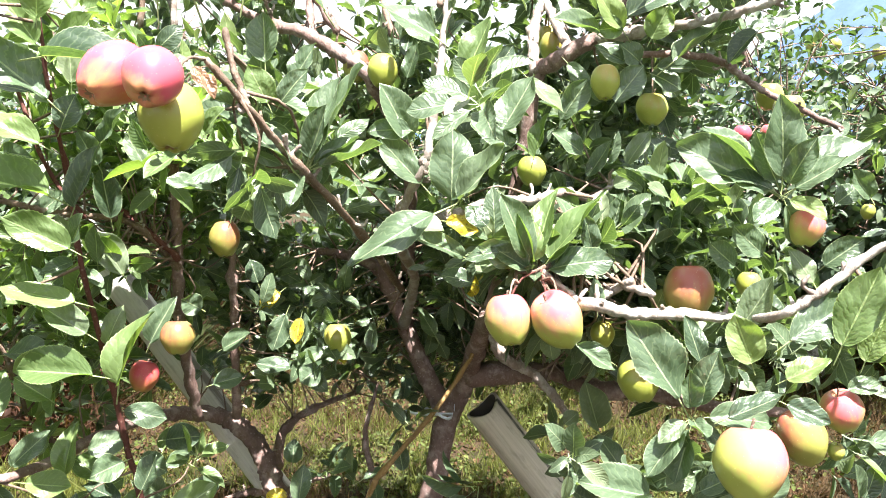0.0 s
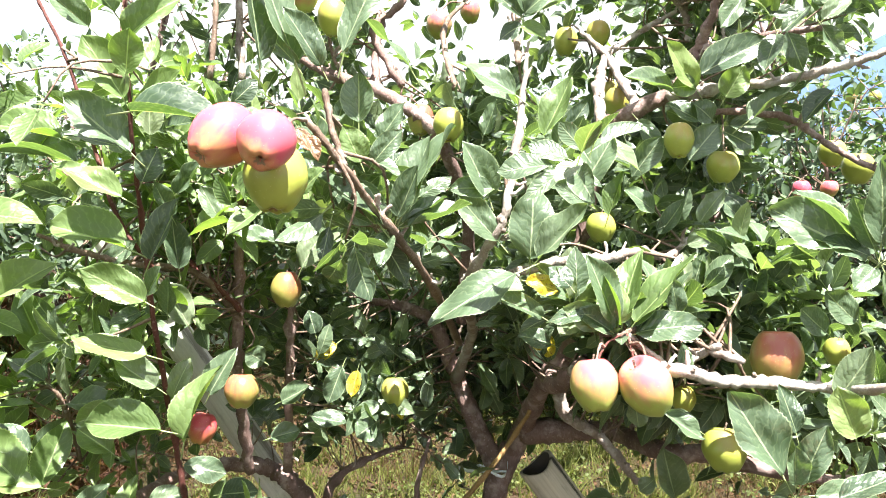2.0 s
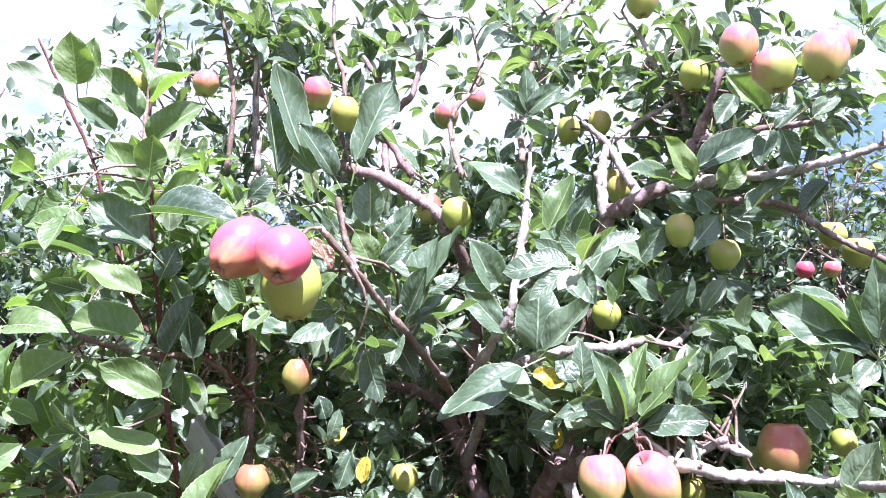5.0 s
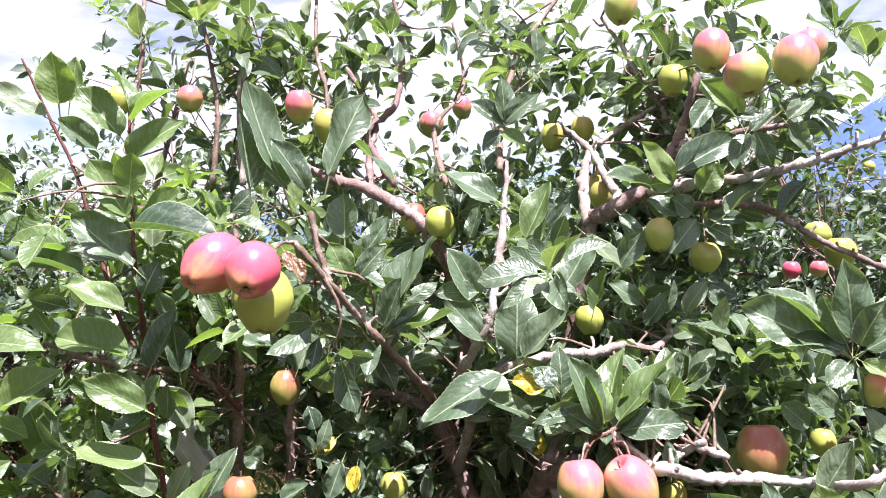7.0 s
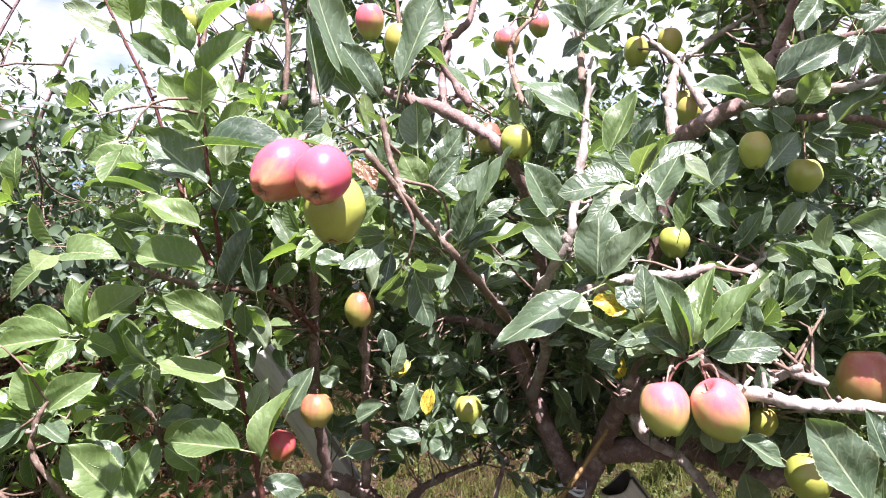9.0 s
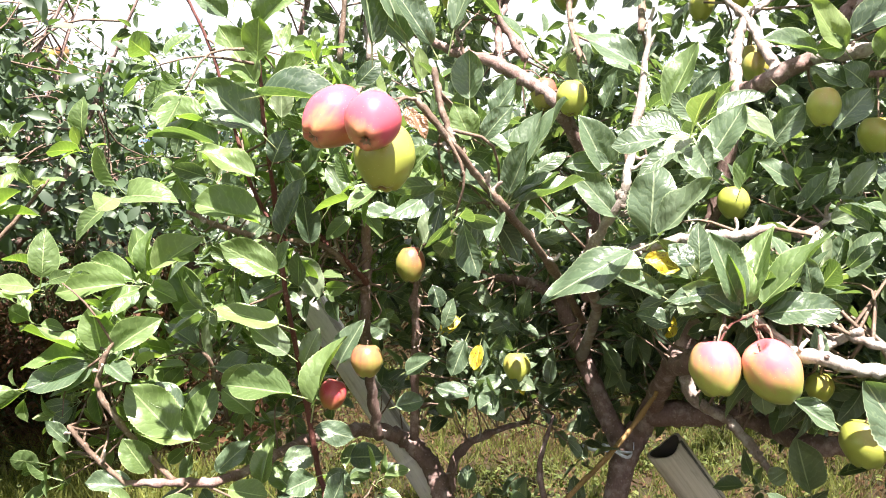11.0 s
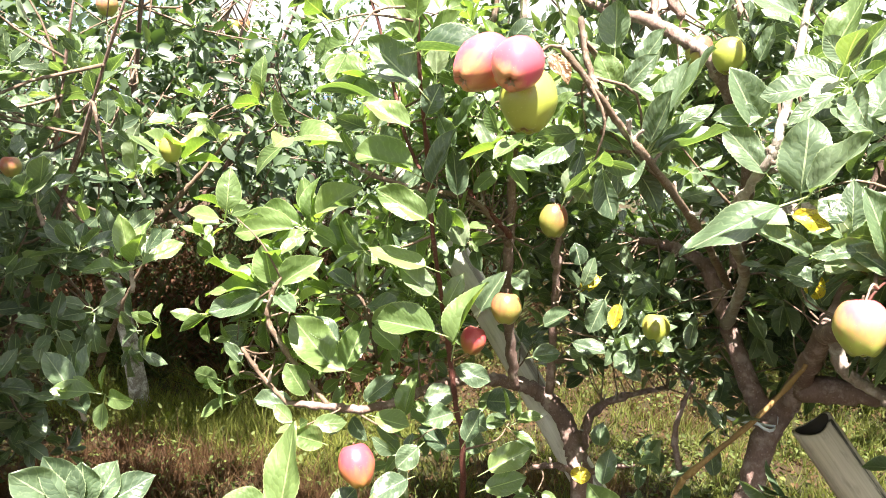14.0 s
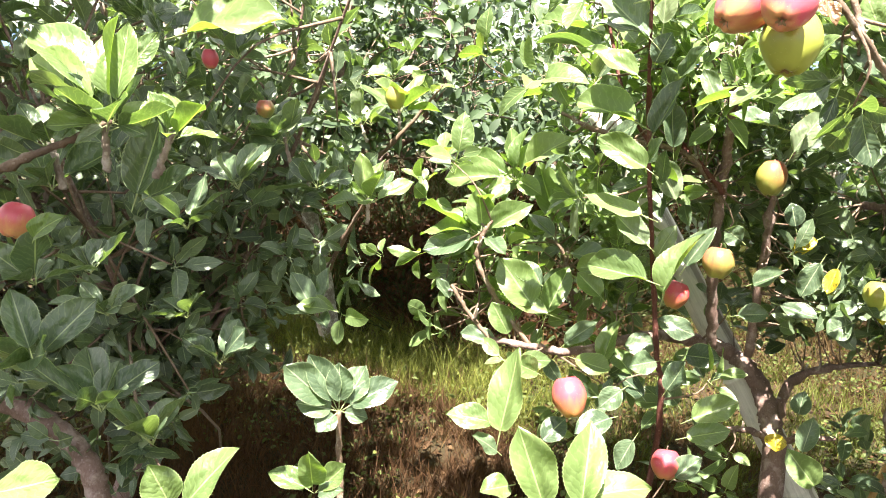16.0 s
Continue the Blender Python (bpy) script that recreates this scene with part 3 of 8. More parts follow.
# ---- distance: a blue wooded ridge beyond the orchard, haze put into its colour ----
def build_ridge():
    m, t, b = material("ridge_haze_blue", 0.95, spec=0.1)
    # The blue of distant haze is painted into the forest colour.
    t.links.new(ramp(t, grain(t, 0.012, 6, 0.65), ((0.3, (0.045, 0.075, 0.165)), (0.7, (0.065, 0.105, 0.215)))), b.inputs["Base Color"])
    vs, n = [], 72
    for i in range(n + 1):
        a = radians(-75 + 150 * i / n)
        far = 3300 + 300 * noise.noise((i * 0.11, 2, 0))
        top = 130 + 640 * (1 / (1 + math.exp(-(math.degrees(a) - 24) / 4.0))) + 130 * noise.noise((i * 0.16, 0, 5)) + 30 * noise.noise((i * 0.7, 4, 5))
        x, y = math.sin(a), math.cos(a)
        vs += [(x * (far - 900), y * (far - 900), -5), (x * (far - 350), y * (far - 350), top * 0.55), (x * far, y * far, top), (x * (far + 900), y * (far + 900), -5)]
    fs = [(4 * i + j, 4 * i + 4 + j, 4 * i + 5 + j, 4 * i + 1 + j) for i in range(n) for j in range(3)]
    return tagged(part("mountain_ridge", mesh_of("mountain_ridge", vs, fs), m), "wooded mountain ridge in the distance, blue haze put into its colour", "mountain", kind="structure")


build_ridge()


# ---- trees behind: low open-centred apple trees in rows ----
def orchard_tree(name, at, spread, tall, seed, label, group, leaves=2600, size=0.085, low=0.55, mat=None, trunk_mat=None, limbs=7, trunk=0.055, rows=3, floor=0.35, fits=None, girth=0.62):
    """Short trunk, limbs rising outwards, twigs with leaf rosettes at their ends; apples are separate."""
    rng = np.random.default_rng(seed)
    x, y = at
    z0 = ground_height(x, y) if abs(x) < 9 and y < 13.5 else 0.0
    base = np.array((x, y, z0 - 0.05))
    tree = thing(name, (x, y, z0), label, "apple tree", group)
    fork = base + (rng.normal(0, 0.08), rng.normal(0, 0.08), low)
    part("trunk", limb_mesh("trunk", [base, (base + fork) / 2 + rng.normal(0, 0.03, 3), fork], [trunk * 1.25, trunk, trunk * 0.95], 10, 0.05, seed), trunk_mat or BARK_LICHEN, tree)
    tips, ways, starts = [], [], []
    for i in range(limbs):
        a = 2 * math.pi * i / limbs + rng.normal(0, 0.25)
        out = spread * rng.uniform(0.6, 1.0)
        end = fork + (out * math.cos(a), out * math.sin(a), (tall - low) * rng.uniform(0.45, 1.0))
        knee = fork + (end - fork) * 0.5 + (0, 0, -0.10 * tall) + rng.normal(0, 0.06, 3)
        part("limb", limb_mesh("limb", [fork, knee, end], [trunk * girth, trunk * girth * 0.68, trunk * girth * 0.21], 7, 0.05, seed + i), BARK, tree)
        line, _ = smooth_line([fork, knee, end], [1, 1, 1], 10)
        for _ in range(leaves // (7 * limbs)):
            s = line[int(rng.uniform(0.22, 1.0) * (len(line) - 1))]
            reach = rng.normal(0, 1, 3) * (0.26 * spread, 0.26 * spread, 0.20 * tall / 2)
            tip = s + reach
            tip[2] = max(tip[2], z0 + floor + rng.uniform(0, 0.3))
            if fits and not fits(*tip):
                continue
            starts.append(s)
            tips.append(tip)
            ways.append((tip - s) / (np.linalg.norm(tip - s) + 1e-6) + (0, 0, 0.5))
    tips, ways, starts = np.array(tips), np.array(ways), np.array(starts)
    twigs(tree, starts[::2], tips[::2], rng, 0.0035, TWIG)
    foliage("foliage", tree, tips, ways, rng, 7, size, mat or FOLIAGE_SHADED, rows)
    return tree


BACK = "apple trees in the rows behind"
BACK_LABEL = "low spreading apple tree with dense green foliage"

# ---- the main tree: open centre, two stems, props under its boughs ----
CANE = bark_material("cane_bark", (0.22, 0.13, 0.05), (0.36, 0.23, 0.10), (0.45, 0.34, 0.2), 0.6)
TREE = thing("apple_tree", (-0.09, 1.77, 0.0), "open apple tree with brown boughs, green leaves and many apples", "apple tree", "apple trees beside the alley")
HERO, BOUGHS, GREENS, NAMES, FRUIT, SIZES = [], [], [], [], [], []


def limb(name, points, radii, mat, bare=False):
    """A bough of the main tree; bare: random leaves are kept from hiding it from the camera."""
    line, _ = smooth_line(points, radii, 5)
    BOUGHS.append(line)
    NAMES.append(name)
    if bare:
        HERO.extend(line[::2])
    return part(name, limb_mesh(name, points, radii, 10 if radii[0] > 0.02 else 7, 0.04, len(BOUGHS)), mat, TREE)


make_leaf = leaf


def leaf(tree, base, way, length, width, face, kind="g"):
    if 0.38 < width / length < 0.46:
        width = 0.49 * length
    if kind == "a":
        HERO.append(np.array(base))
    GREENS.append(np.array(base) + np.array(way) * length * 0.5)
    return make_leaf(tree, base, way, length, width, face, kind)


make_apple = apple


def apple(x, y, z, size, kind="g", axis=(0, 0, 1), spin=0.0, label=""):
    FRUIT.append((x, y, z))
    SIZES.append(size)
    return make_apple(x, y, z, size, kind, axis, spin, label)


# main tree: trunk, leaders and boughs
limb("trunk", [(-0.09, 1.77, -0.06), (-0.075, 1.785, 0.33), (-0.036, 1.793, 0.547), (-0.012, 1.833, 0.677), (0.024, 1.868, 0.755)], [0.046, 0.035, 0.030, 0.031, 0.033], BARK, True)
limb("limb", [(-0.01, 1.839, 0.706), (-0.061, 1.869, 0.794), (-0.111, 1.893, 0.903), (-0.164, 1.898, 1.027), (-0.203, 1.896, 1.091), (-0.285, 1.897, 1.124), (-0.357, 1.877, 1.137)], [0.029, 0.025, 0.022, 0.020, 0.017, 0.013, 0.009], BARK, True)
limb("limb", [(-0.127, 1.883, 0.935), (-0.087, 1.69, 1.101), (-0.102, 1.313, 1.256), (-0.069, 1.228, 1.33), (-0.042, 1.201, 1.381), (-0.029, 1.205, 1.438), (-0.013, 1.221, 1.561), (-0.005, 1.235, 1.667)], [0.016, 0.012, 0.0095, 0.008, 0.0075, 0.0075, 0.0065, 0.003], BARK_PALE, True)
limb("limb", [(-0.287, 0.871, 1.521), (-0.247, 0.901, 1.467), (-0.217, 0.951, 1.415), (-0.19, 0.991, 1.376), (-0.15, 1.24, 1.262), (-0.117, 1.686, 1.074)], [0.004, 0.0048, 0.005, 0.0055, 0.0065, 0.009], TWIG, True)
limb("limb", [(-0.247, 0.901, 1.467), (-0.263, 0.902, 1.513), (-0.273, 0.903, 1.561)], [0.005, 0.0045, 0.0035], TWIG, True)
limb("limb", [(0.025, 1.857, 0.749), (0.053, 1.798, 0.853), (0.074, 1.665, 0.971), (0.084, 1.524, 1.058), (0.076, 1.347, 1.075), (0.112, 1.252, 1.145)], [0.028, 0.024, 0.021, 0.018, 0.015, 0.012], BARK, True)
limb("limb", [(0.097, 1.28, 1.122), (0.142, 1.153, 1.141), (0.208, 1.029, 1.19), (0.271, 1.042, 1.176), (0.352, 1.047, 1.172), (0.438, 1.062, 1.164), (0.457, 0.957, 1.195), (0.502, 0.934, 1.237), (0.554, 0.923, 1.287), (0.603, 0.899, 1.325)], [0.013, 0.011, 0.0095, 0.0095, 0.0085, 0.0075, 0.0065, 0.006, 0.006, 0.005], BARK_PALE, True)
limb("limb", [(0.211, 1.039, 1.187), (0.252, 1.112, 1.191), (0.288, 1.095, 1.215)], [0.01, 0.009, 0.006], BARK_PALE, True)
limb("limb", [(0.274, 1.104, 1.206), (0.319, 1.076, 1.196)], [0.007, 0.005], BARK_GREY, True)
limb("limb", [(0.054, 1.824, 0.816), (0.157, 1.796, 0.835), (0.26, 1.756, 0.851), (0.334, 1.536, 0.883), (0.421, 1.489, 0.898), (0.55, 1.439, 0.884), (0.738, 1.441, 0.868)], [0.032, 0.027, 0.021, 0.02, 0.017, 0.013, 0.01], BARK, True)
limb("limb", [(0.088, 1.491, 1.043), (0.116, 1.488, 0.972), (0.185, 1.502, 0.929), (0.238, 1.488, 0.872), (0.265, 1.469, 0.84)], [0.014, 0.013, 0.011, 0.009, 0.006], BARK_GREY, True)
# The two pieces in CANE are one thin leaning cane, built onto the tree.
limb("sucker", [(-0.175, 1.634, 0.615), (-0.021, 1.69, 0.79), (0.065, 1.717, 0.919), (0.104, 1.74, 0.98)], [0.0065, 0.006, 0.005, 0.004], CANE, True)
limb("sucker", [(-0.20, 1.72, -0.03), (-0.215, 1.70, 0.32), (-0.19, 1.71, 0.55), (-0.215, 1.74, 0.68), (-0.19, 1.80, 0.80)], [0.011, 0.010, 0.009, 0.007, 0.004], BARK, True)
limb("sucker", [(-0.25, 1.66, -0.03), (-0.235, 1.65, 0.28), (-0.205, 1.66, 0.52), (-0.175, 1.634, 0.615)], [0.008, 0.0075, 0.007, 0.0065], CANE, True)
limb("limb", [(0.084, 1.571, 1.022), (0.098, 1.45, 1.103), (0.141, 1.589, 1.268), (0.18, 1.583, 1.553), (0.207, 1.556, 1.588), (0.257, 1.531, 1.617), (0.315, 1.516, 1.647)], [0.024, 0.021, 0.017, 0.016, 0.017, 0.017, 0.014], BARK)
limb("limb", [(0.298, 1.514, 1.638), (0.393, 1.46, 1.645), (0.464, 1.395, 1.65), (0.535, 1.35, 1.666), (0.597, 1.304, 1.684), (0.693, 1.261, 1.716)], [0.012, 0.01, 0.009, 0.0085, 0.007, 0.005], BARK_PALE, True)
limb("limb", [(0.176, 1.564, 1.574), (0.181, 1.648, 1.671), (0.212, 1.754, 1.753), (0.282, 1.791, 1.812), (0.379, 1.799, 1.871)], [0.013, 0.012, 0.009, 0.007, 0.005], BARK_GREY)
limb("limb", [(0.249, 1.55, 1.61), (0.231, 1.683, 1.698), (0.21, 1.754, 1.761), (0.16, 1.814, 1.822)], [0.011, 0.01, 0.009, 0.006], BARK_GREY)
limb("limb", [(0.318, 1.536, 1.647), (0.374, 1.593, 1.739), (0.395, 1.548, 1.825), (0.428, 1.554, 1.932)], [0.014, 0.012, 0.009, 0.007], BARK)
limb("limb", [(0.374, 1.593, 1.745), (0.434, 1.527, 1.746), (0.494, 1.451, 1.75), (0.557, 1.405, 1.752)], [0.01, 0.009, 0.008, 0.005], BARK)
limb("limb", [(0.408, 1.768, 1.795), (0.401, 1.801, 1.883), (0.405, 1.805, 1.965), (0.413, 1.81, 2.075)], [0.009, 0.008, 0.006, 0.005], BARK_GREY)
limb("limb", [(0.401, 1.801, 1.872), (0.348, 1.8, 1.936), (0.305, 1.801, 2.018), (0.248, 1.8, 2.099)], [0.008, 0.007, 0.006, 0.004], BARK_GREY)
limb("limb", [(0.351, 1.536, 1.607), (0.503, 1.546, 1.607), (0.566, 1.529, 1.587), (0.631, 1.521, 1.541), (0.711, 1.504, 1.497), (0.805, 1.509, 1.459)], [0.008, 0.0075, 0.007, 0.0065, 0.006, 0.005], BARK, True)
limb("limb", [(-0.115, 1.857, 1.093), (-0.105, 1.748, 1.364), (-0.171, 1.621, 1.549), (-0.242, 1.619, 1.613), (-0.33, 1.646, 1.663), (-0.428, 1.671, 1.694), (-0.553, 1.686, 1.771), (-0.65, 1.686, 1.903)], [0.017, 0.015, 0.015, 0.015, 0.014, 0.011, 0.008, 0.005], BARK, True)
limb("limb", [(-0.317, 1.647, 1.657), (-0.326, 1.7, 1.749), (-0.322, 1.754, 1.854), (-0.402, 1.805, 1.99)], [0.01, 0.009, 0.007, 0.005], BARK)
limb("limb", [(-0.024, 1.349, 1.28), (0.086, 1.317, 1.317), (0.154, 1.302, 1.321), (0.207, 1.316, 1.335), (0.276, 1.37, 1.322), (0.338, 1.425, 1.362)], [0.009, 0.0085, 0.0085, 0.008, 0.007, 0.004], BARK_GREY, True)
limb("limb", [(-0.624, 1.65, 1.673), (-0.639, 1.677, 1.882), (-0.633, 1.705, 2.056), (-0.631, 1.724, 2.232)], [0.009, 0.008, 0.006, 0.004], BARK_GREY)
limb("limb", [(-0.26, 1.673, 1.669), (-0.333, 1.708, 1.798), (-0.268, 1.751, 1.882), (-0.256, 1.801, 2.03), (-0.29, 1.827, 2.216)], [0.01, 0.009, 0.008, 0.006, 0.004], BARK)
limb("limb", [(-0.017, 1.269, 1.657), (-0.014, 1.418, 1.743), (0.002, 1.569, 1.869), (0.066, 1.671, 2.024), (0.152, 1.726, 2.149)], [0.006, 0.006, 0.006, 0.005, 0.004], TWIG)
limb("limb", [(-0.382, 1.605, 1.665), (-0.418, 1.622, 1.759), (-0.415, 1.641, 1.869), (-0.45, 1.678, 2.001), (-0.463, 1.736, 2.145)], [0.004, 0.004, 0.005, 0.005, 0.004], TWIG)
limb("limb", [(-0.779, 1.42, 1.571), (-0.842, 1.534, 1.768), (-0.834, 1.573, 1.956), (-0.845, 1.611, 2.114)], [0.006, 0.006, 0.005, 0.004], TWIG)
limb("limb", [(-0.682, 1.606, 1.67), (-0.675, 1.625, 1.819), (-0.695, 1.642, 1.957), (-0.735, 1.658, 2.127)], [0.006, 0.006, 0.005, 0.004], TWIG)
limb("limb", [(-0.141, 1.711, 1.671), (-0.178, 1.858, 1.835), (-0.109, 2.061, 2.001), (-0.14, 2.057, 2.182)], [0.007, 0.006, 0.005, 0.004], TWIG)

limb("spur", [(0.205, 1.04, 1.188), (0.172, 1.06, 1.212), (0.142, 1.074, 1.236)], [0.005, 0.0045, 0.004], BARK_GREY, True)
limb("spur", [(0.140, 1.068, 1.234), (0.112, 1.050, 1.222), (0.095, 1.034, 1.196)], [0.0018, 0.0016, 0.0018], BARK_RED)
limb("spur", [(0.144, 1.068, 1.234), (0.146, 1.045, 1.218), (0.150, 1.022, 1.192)], [0.0018, 0.0016, 0.0018], BARK_RED)

# second stem of the main tree and its shoots
limb("stem", [(-0.43, 1.76, -0.06), (-0.449, 1.78, 0.418), (-0.469, 1.791, 0.516), (-0.5, 1.814, 0.587), (-0.555, 1.82, 0.662), (-0.626, 1.805, 0.703), (-0.71, 1.721, 0.738), (-0.755, 1.534, 0.779), (-0.781, 1.368, 0.787), (-0.818, 1.252, 0.797), (-0.896, 1.227, 0.796), (-0.989, 1.198, 0.796)], [0.036, 0.031, 0.028, 0.026, 0.024, 0.02, 0.016, 0.013, 0.011, 0.009, 0.008, 0.006], BARK, True)
limb("limb", [(-0.989, 1.198, 0.796), (-1.045, 1.18, 0.856), (-1.09, 1.166, 0.918)], [0.0055, 0.005, 0.004], TWIG, True)
limb("limb", [(-0.896, 1.227, 0.798), (-0.98, 1.215, 0.883), (-1.033, 1.194, 0.978), (-1.028, 1.195, 1.04), (-1.005, 1.211, 1.092)], [0.006, 0.006, 0.0055, 0.005, 0.0035], TWIG, True)
limb("limb", [(-0.923, 1.48, 0.834), (-0.948, 1.485, 0.908), (-0.978, 1.487, 0.982), (-1.019, 1.478, 1.001)], [0.005, 0.005, 0.0045, 0.003], TWIG, True)
limb("limb", [(-0.532, 1.699, 0.74), (-0.52, 1.669, 0.952), (-0.507, 1.631, 1.098), (-0.502, 1.63, 1.231)], [0.012, 0.01, 0.009, 0.006], BARK, True)
limb("limb", [(-0.604, 1.639, 0.759), (-0.603, 1.58, 0.908), (-0.599, 1.539, 1.038), (-0.593, 1.529, 1.18), (-0.583, 1.501, 1.329), (-0.584, 1.503, 1.481), (-0.596, 1.52, 1.598)], [0.013, 0.013, 0.012, 0.012, 0.010, 0.008, 0.005], BARK)
limb("limb", [(-0.467, 1.816, 0.537), (-0.451, 1.839, 0.644), (-0.391, 1.897, 0.685), (-0.279, 1.988, 0.706)], [0.014, 0.013, 0.01, 0.006], BARK, True)
limb("limb", [(-0.468, 1.787, 0.49), (-0.511, 1.727, 0.528), (-0.569, 1.687, 0.527)], [0.01, 0.008, 0.006], BARK, True)
limb("limb", [(-0.462, 1.788, 0.485), (-0.389, 1.796, 0.522), (-0.322, 1.819, 0.535)], [0.01, 0.008, 0.006], BARK, True)
limb("shoot", [(-0.7, 1.46, -0.03), (-0.596, 1.299, 0.668), (-0.624, 1.313, 0.824), (-0.632, 1.278, 0.983), (-0.634, 1.207, 1.208), (-0.665, 1.241, 1.351), (-0.633, 1.14, 1.518), (-0.631, 1.125, 1.652), (-0.636, 1.129, 1.76)], [0.008, 0.007, 0.006, 0.005, 0.0045, 0.004, 0.0035, 0.0028, 0.0015], BARK_RED, True)
limb("shoot", [(-0.71, 1.375, 1.272), (-0.779, 1.375, 1.371), (-0.843, 1.407, 1.515), (-0.892, 1.41, 1.673), (-0.952, 1.412, 1.797), (-1.012, 1.413, 1.921)], [0.0045, 0.0042, 0.0038, 0.0034, 0.003, 0.002], BARK_RED, True)
limb("limb", [(-0.922, 1.345, 1.336), (-0.845, 1.348, 1.305), (-0.746, 1.354, 1.285), (-0.651, 1.458, 1.251), (-0.584, 1.519, 1.146)], [0.004, 0.0055, 0.006, 0.007, 0.008], TWIG, True)
limb("limb", [(-0.676, 1.458, 1.28), (-0.623, 1.479, 1.225), (-0.578, 1.5, 1.172)], [0.006, 0.006, 0.007], BARK_RED, True)
limb("limb", [(-1.003, 1.526, 0.981), (-0.967, 1.543, 0.859), (-0.927, 1.58, 0.715)], [0.004, 0.005, 0.006], TWIG)

# fruit of the main tree
apple(-0.297, 0.740, 1.487, 0.061, "r", (0.005, 0.722, 0.7), 327, "pink-red apple with its brown eye turned outwards")
apple(-0.359, 0.785, 1.494, 0.068, "r", (0.41, 0.647, 0.64), 180, "pink-red apple hanging beside its twin")
apple(-0.306, 0.807, 1.450, 0.072, "g", (-0.019, 0.299, 1), 296, "large yellow-green apple below two pink ones")
apple(0.093, 1.026, 1.166, 0.070, "t", (-0.122, 0.343, 1), 305, "yellow apple with a pink top hanging by its stalk")
apple(0.164, 1.015, 1.169, 0.074, "t", (-0.543, -0.134, 0.75), 345, "yellow apple with a pink cheek tilted on its stalk")
apple(0.384, 1.120, 1.190, 0.078, "d", (-0.013, 0.2, 1), 288)
apple(0.165, 1.455, 1.368, 0.059, "g", (-0.014, 0.22, 1), 348)
apple(0.410, 1.495, 1.494, 0.065, "g", (0.05, 0.003, 1), 284)
apple(0.295, 1.400, 1.539, 0.056, "g", (-0.014, 0.22, 1), 295)
apple(-0.149, 1.584, 1.575, 0.067, "g", (-0.019, 0.299, 1), 321)
apple(-0.213, 1.630, 1.589, 0.059, "d", (-0.014, 0.22, 1), 333)
apple(-0.491, 1.537, 1.213, 0.067, "d", (-0.112, 0.193, 1), 345)
apple(-0.517, 1.319, 1.051, 0.065, "d", (-0.014, 0.22, 1), 272)
apple(-0.258, 1.603, 0.976, 0.064, "g", (-0.014, 0.22, 1), 273)
apple(-0.644, 1.446, 0.930, 0.061, "e", (0.181, 0.312, 1), 301)
apple(0.263, 1.179, 1.105, 0.041, "g", (0, 0, 1), 315)
apple(0.309, 1.109, 1.048, 0.067, "g", (-0.009, 0.22, 1), 305)
apple(-0.731, 1.599, 1.871, 0.060, "t", (-0.014, 0.22, 1), 301)
apple(-0.892, 1.589, 1.870, 0.058, "g", (-0.014, 0.22, 1), 299)
apple(-0.450, 1.515, 1.830, 0.062, "t", (-0.093, -0.106, 1), 273)
apple(-0.401, 1.577, 1.797, 0.067, "g", (0, 0, 1), 278)
apple(-0.196, 1.974, 1.870, 0.071, "t", (-0.299, -0.019, 1), 313)
apple(-0.119, 2.223, 1.966, 0.062, "t", (-0.2, -0.013, 1), 308)
apple(0.392, 1.671, 1.906, 0.066, "g", (0, 0, 1), 346)
apple(0.207, 1.857, 1.828, 0.060, "g", (0, 0, 1), 289)
apple(0.130, 1.882, 1.813, 0.061, "g", (0, 0, 1), 337)
apple(0.230, 1.690, 1.640, 0.060, "g", (0, 0, 1), 290)
apple(0.225, 1.751, 1.663, 0.059, "g", (0, 0, 1), 281)
apple(0.359, 1.271, 1.862, 0.066, "t", (-0.02, 0.299, 1), 284)
apple(0.410, 1.245, 1.811, 0.075, "t", (-0.02, 0.299, 1), 170)
apple(0.474, 1.199, 1.822, 0.073, "t", (-0.02, 0.299, 1), 301)
apple(0.527, 1.272, 1.863, 0.062, "t", (-0.014, 0.22, 1), 285)
apple(0.286, 1.735, 2.106, 0.080, "t", (-0.014, 0.22, 1), 341)
apple(0.826, 1.925, 1.548, 0.070, "g", (0, 0, 1), 335)
apple(0.769, 1.679, 1.502, 0.070, "g", (0, 0, 1), 334)
apple(0.814, 2.061, 1.454, 0.050, "r", (0, 0, 1), 303)
apple(0.875, 2.031, 1.457, 0.047, "t", (0, 0, 1), 272)
apple(0.363, 0.798, 1.053, 0.084, "t", (0.043, 0.351, 1), 340, "large yellow apple with a pink blush on a low branch")
apple(0.465, 0.886, 1.049, 0.061, "d", (-0.3, -0.006, 1), 150)
apple(0.537, 0.931, 1.069, 0.056, "t", (-0.35, -0.007, 1), 290)
apple(0.524, 1.046, 1.306, 0.053, "t", (0.098, 0.102, 1), 305)
apple(0.503, 1.181, 1.192, 0.041, "g", (0, 0, 1), 317)
apple(0.535, 0.932, 1.011, 0.022, "g", (0, 0, 1), 305)
apple(-0.621, 0.914, 0.854, 0.062, "e", (-0.468, 0.267, 1), 318)
apple(-0.513, 1.132, 0.674, 0.058, "e", (-0.202, 0.415, 1), 300)

# fruit of the trees beside and behind
apple(-1.309, 1.190, 1.355, 0.051, "g", (0, 0, 1), 321)
apple(-1.441, 0.893, 1.321, 0.042, "d", (0, 0, 1), 272)
apple(-1.523, 0.806, 1.428, 0.038, "r", (0, 0, 1), 342)
apple(-3.190, 3.049, 1.646, 0.108, "g", (0, 0, 1), 312)
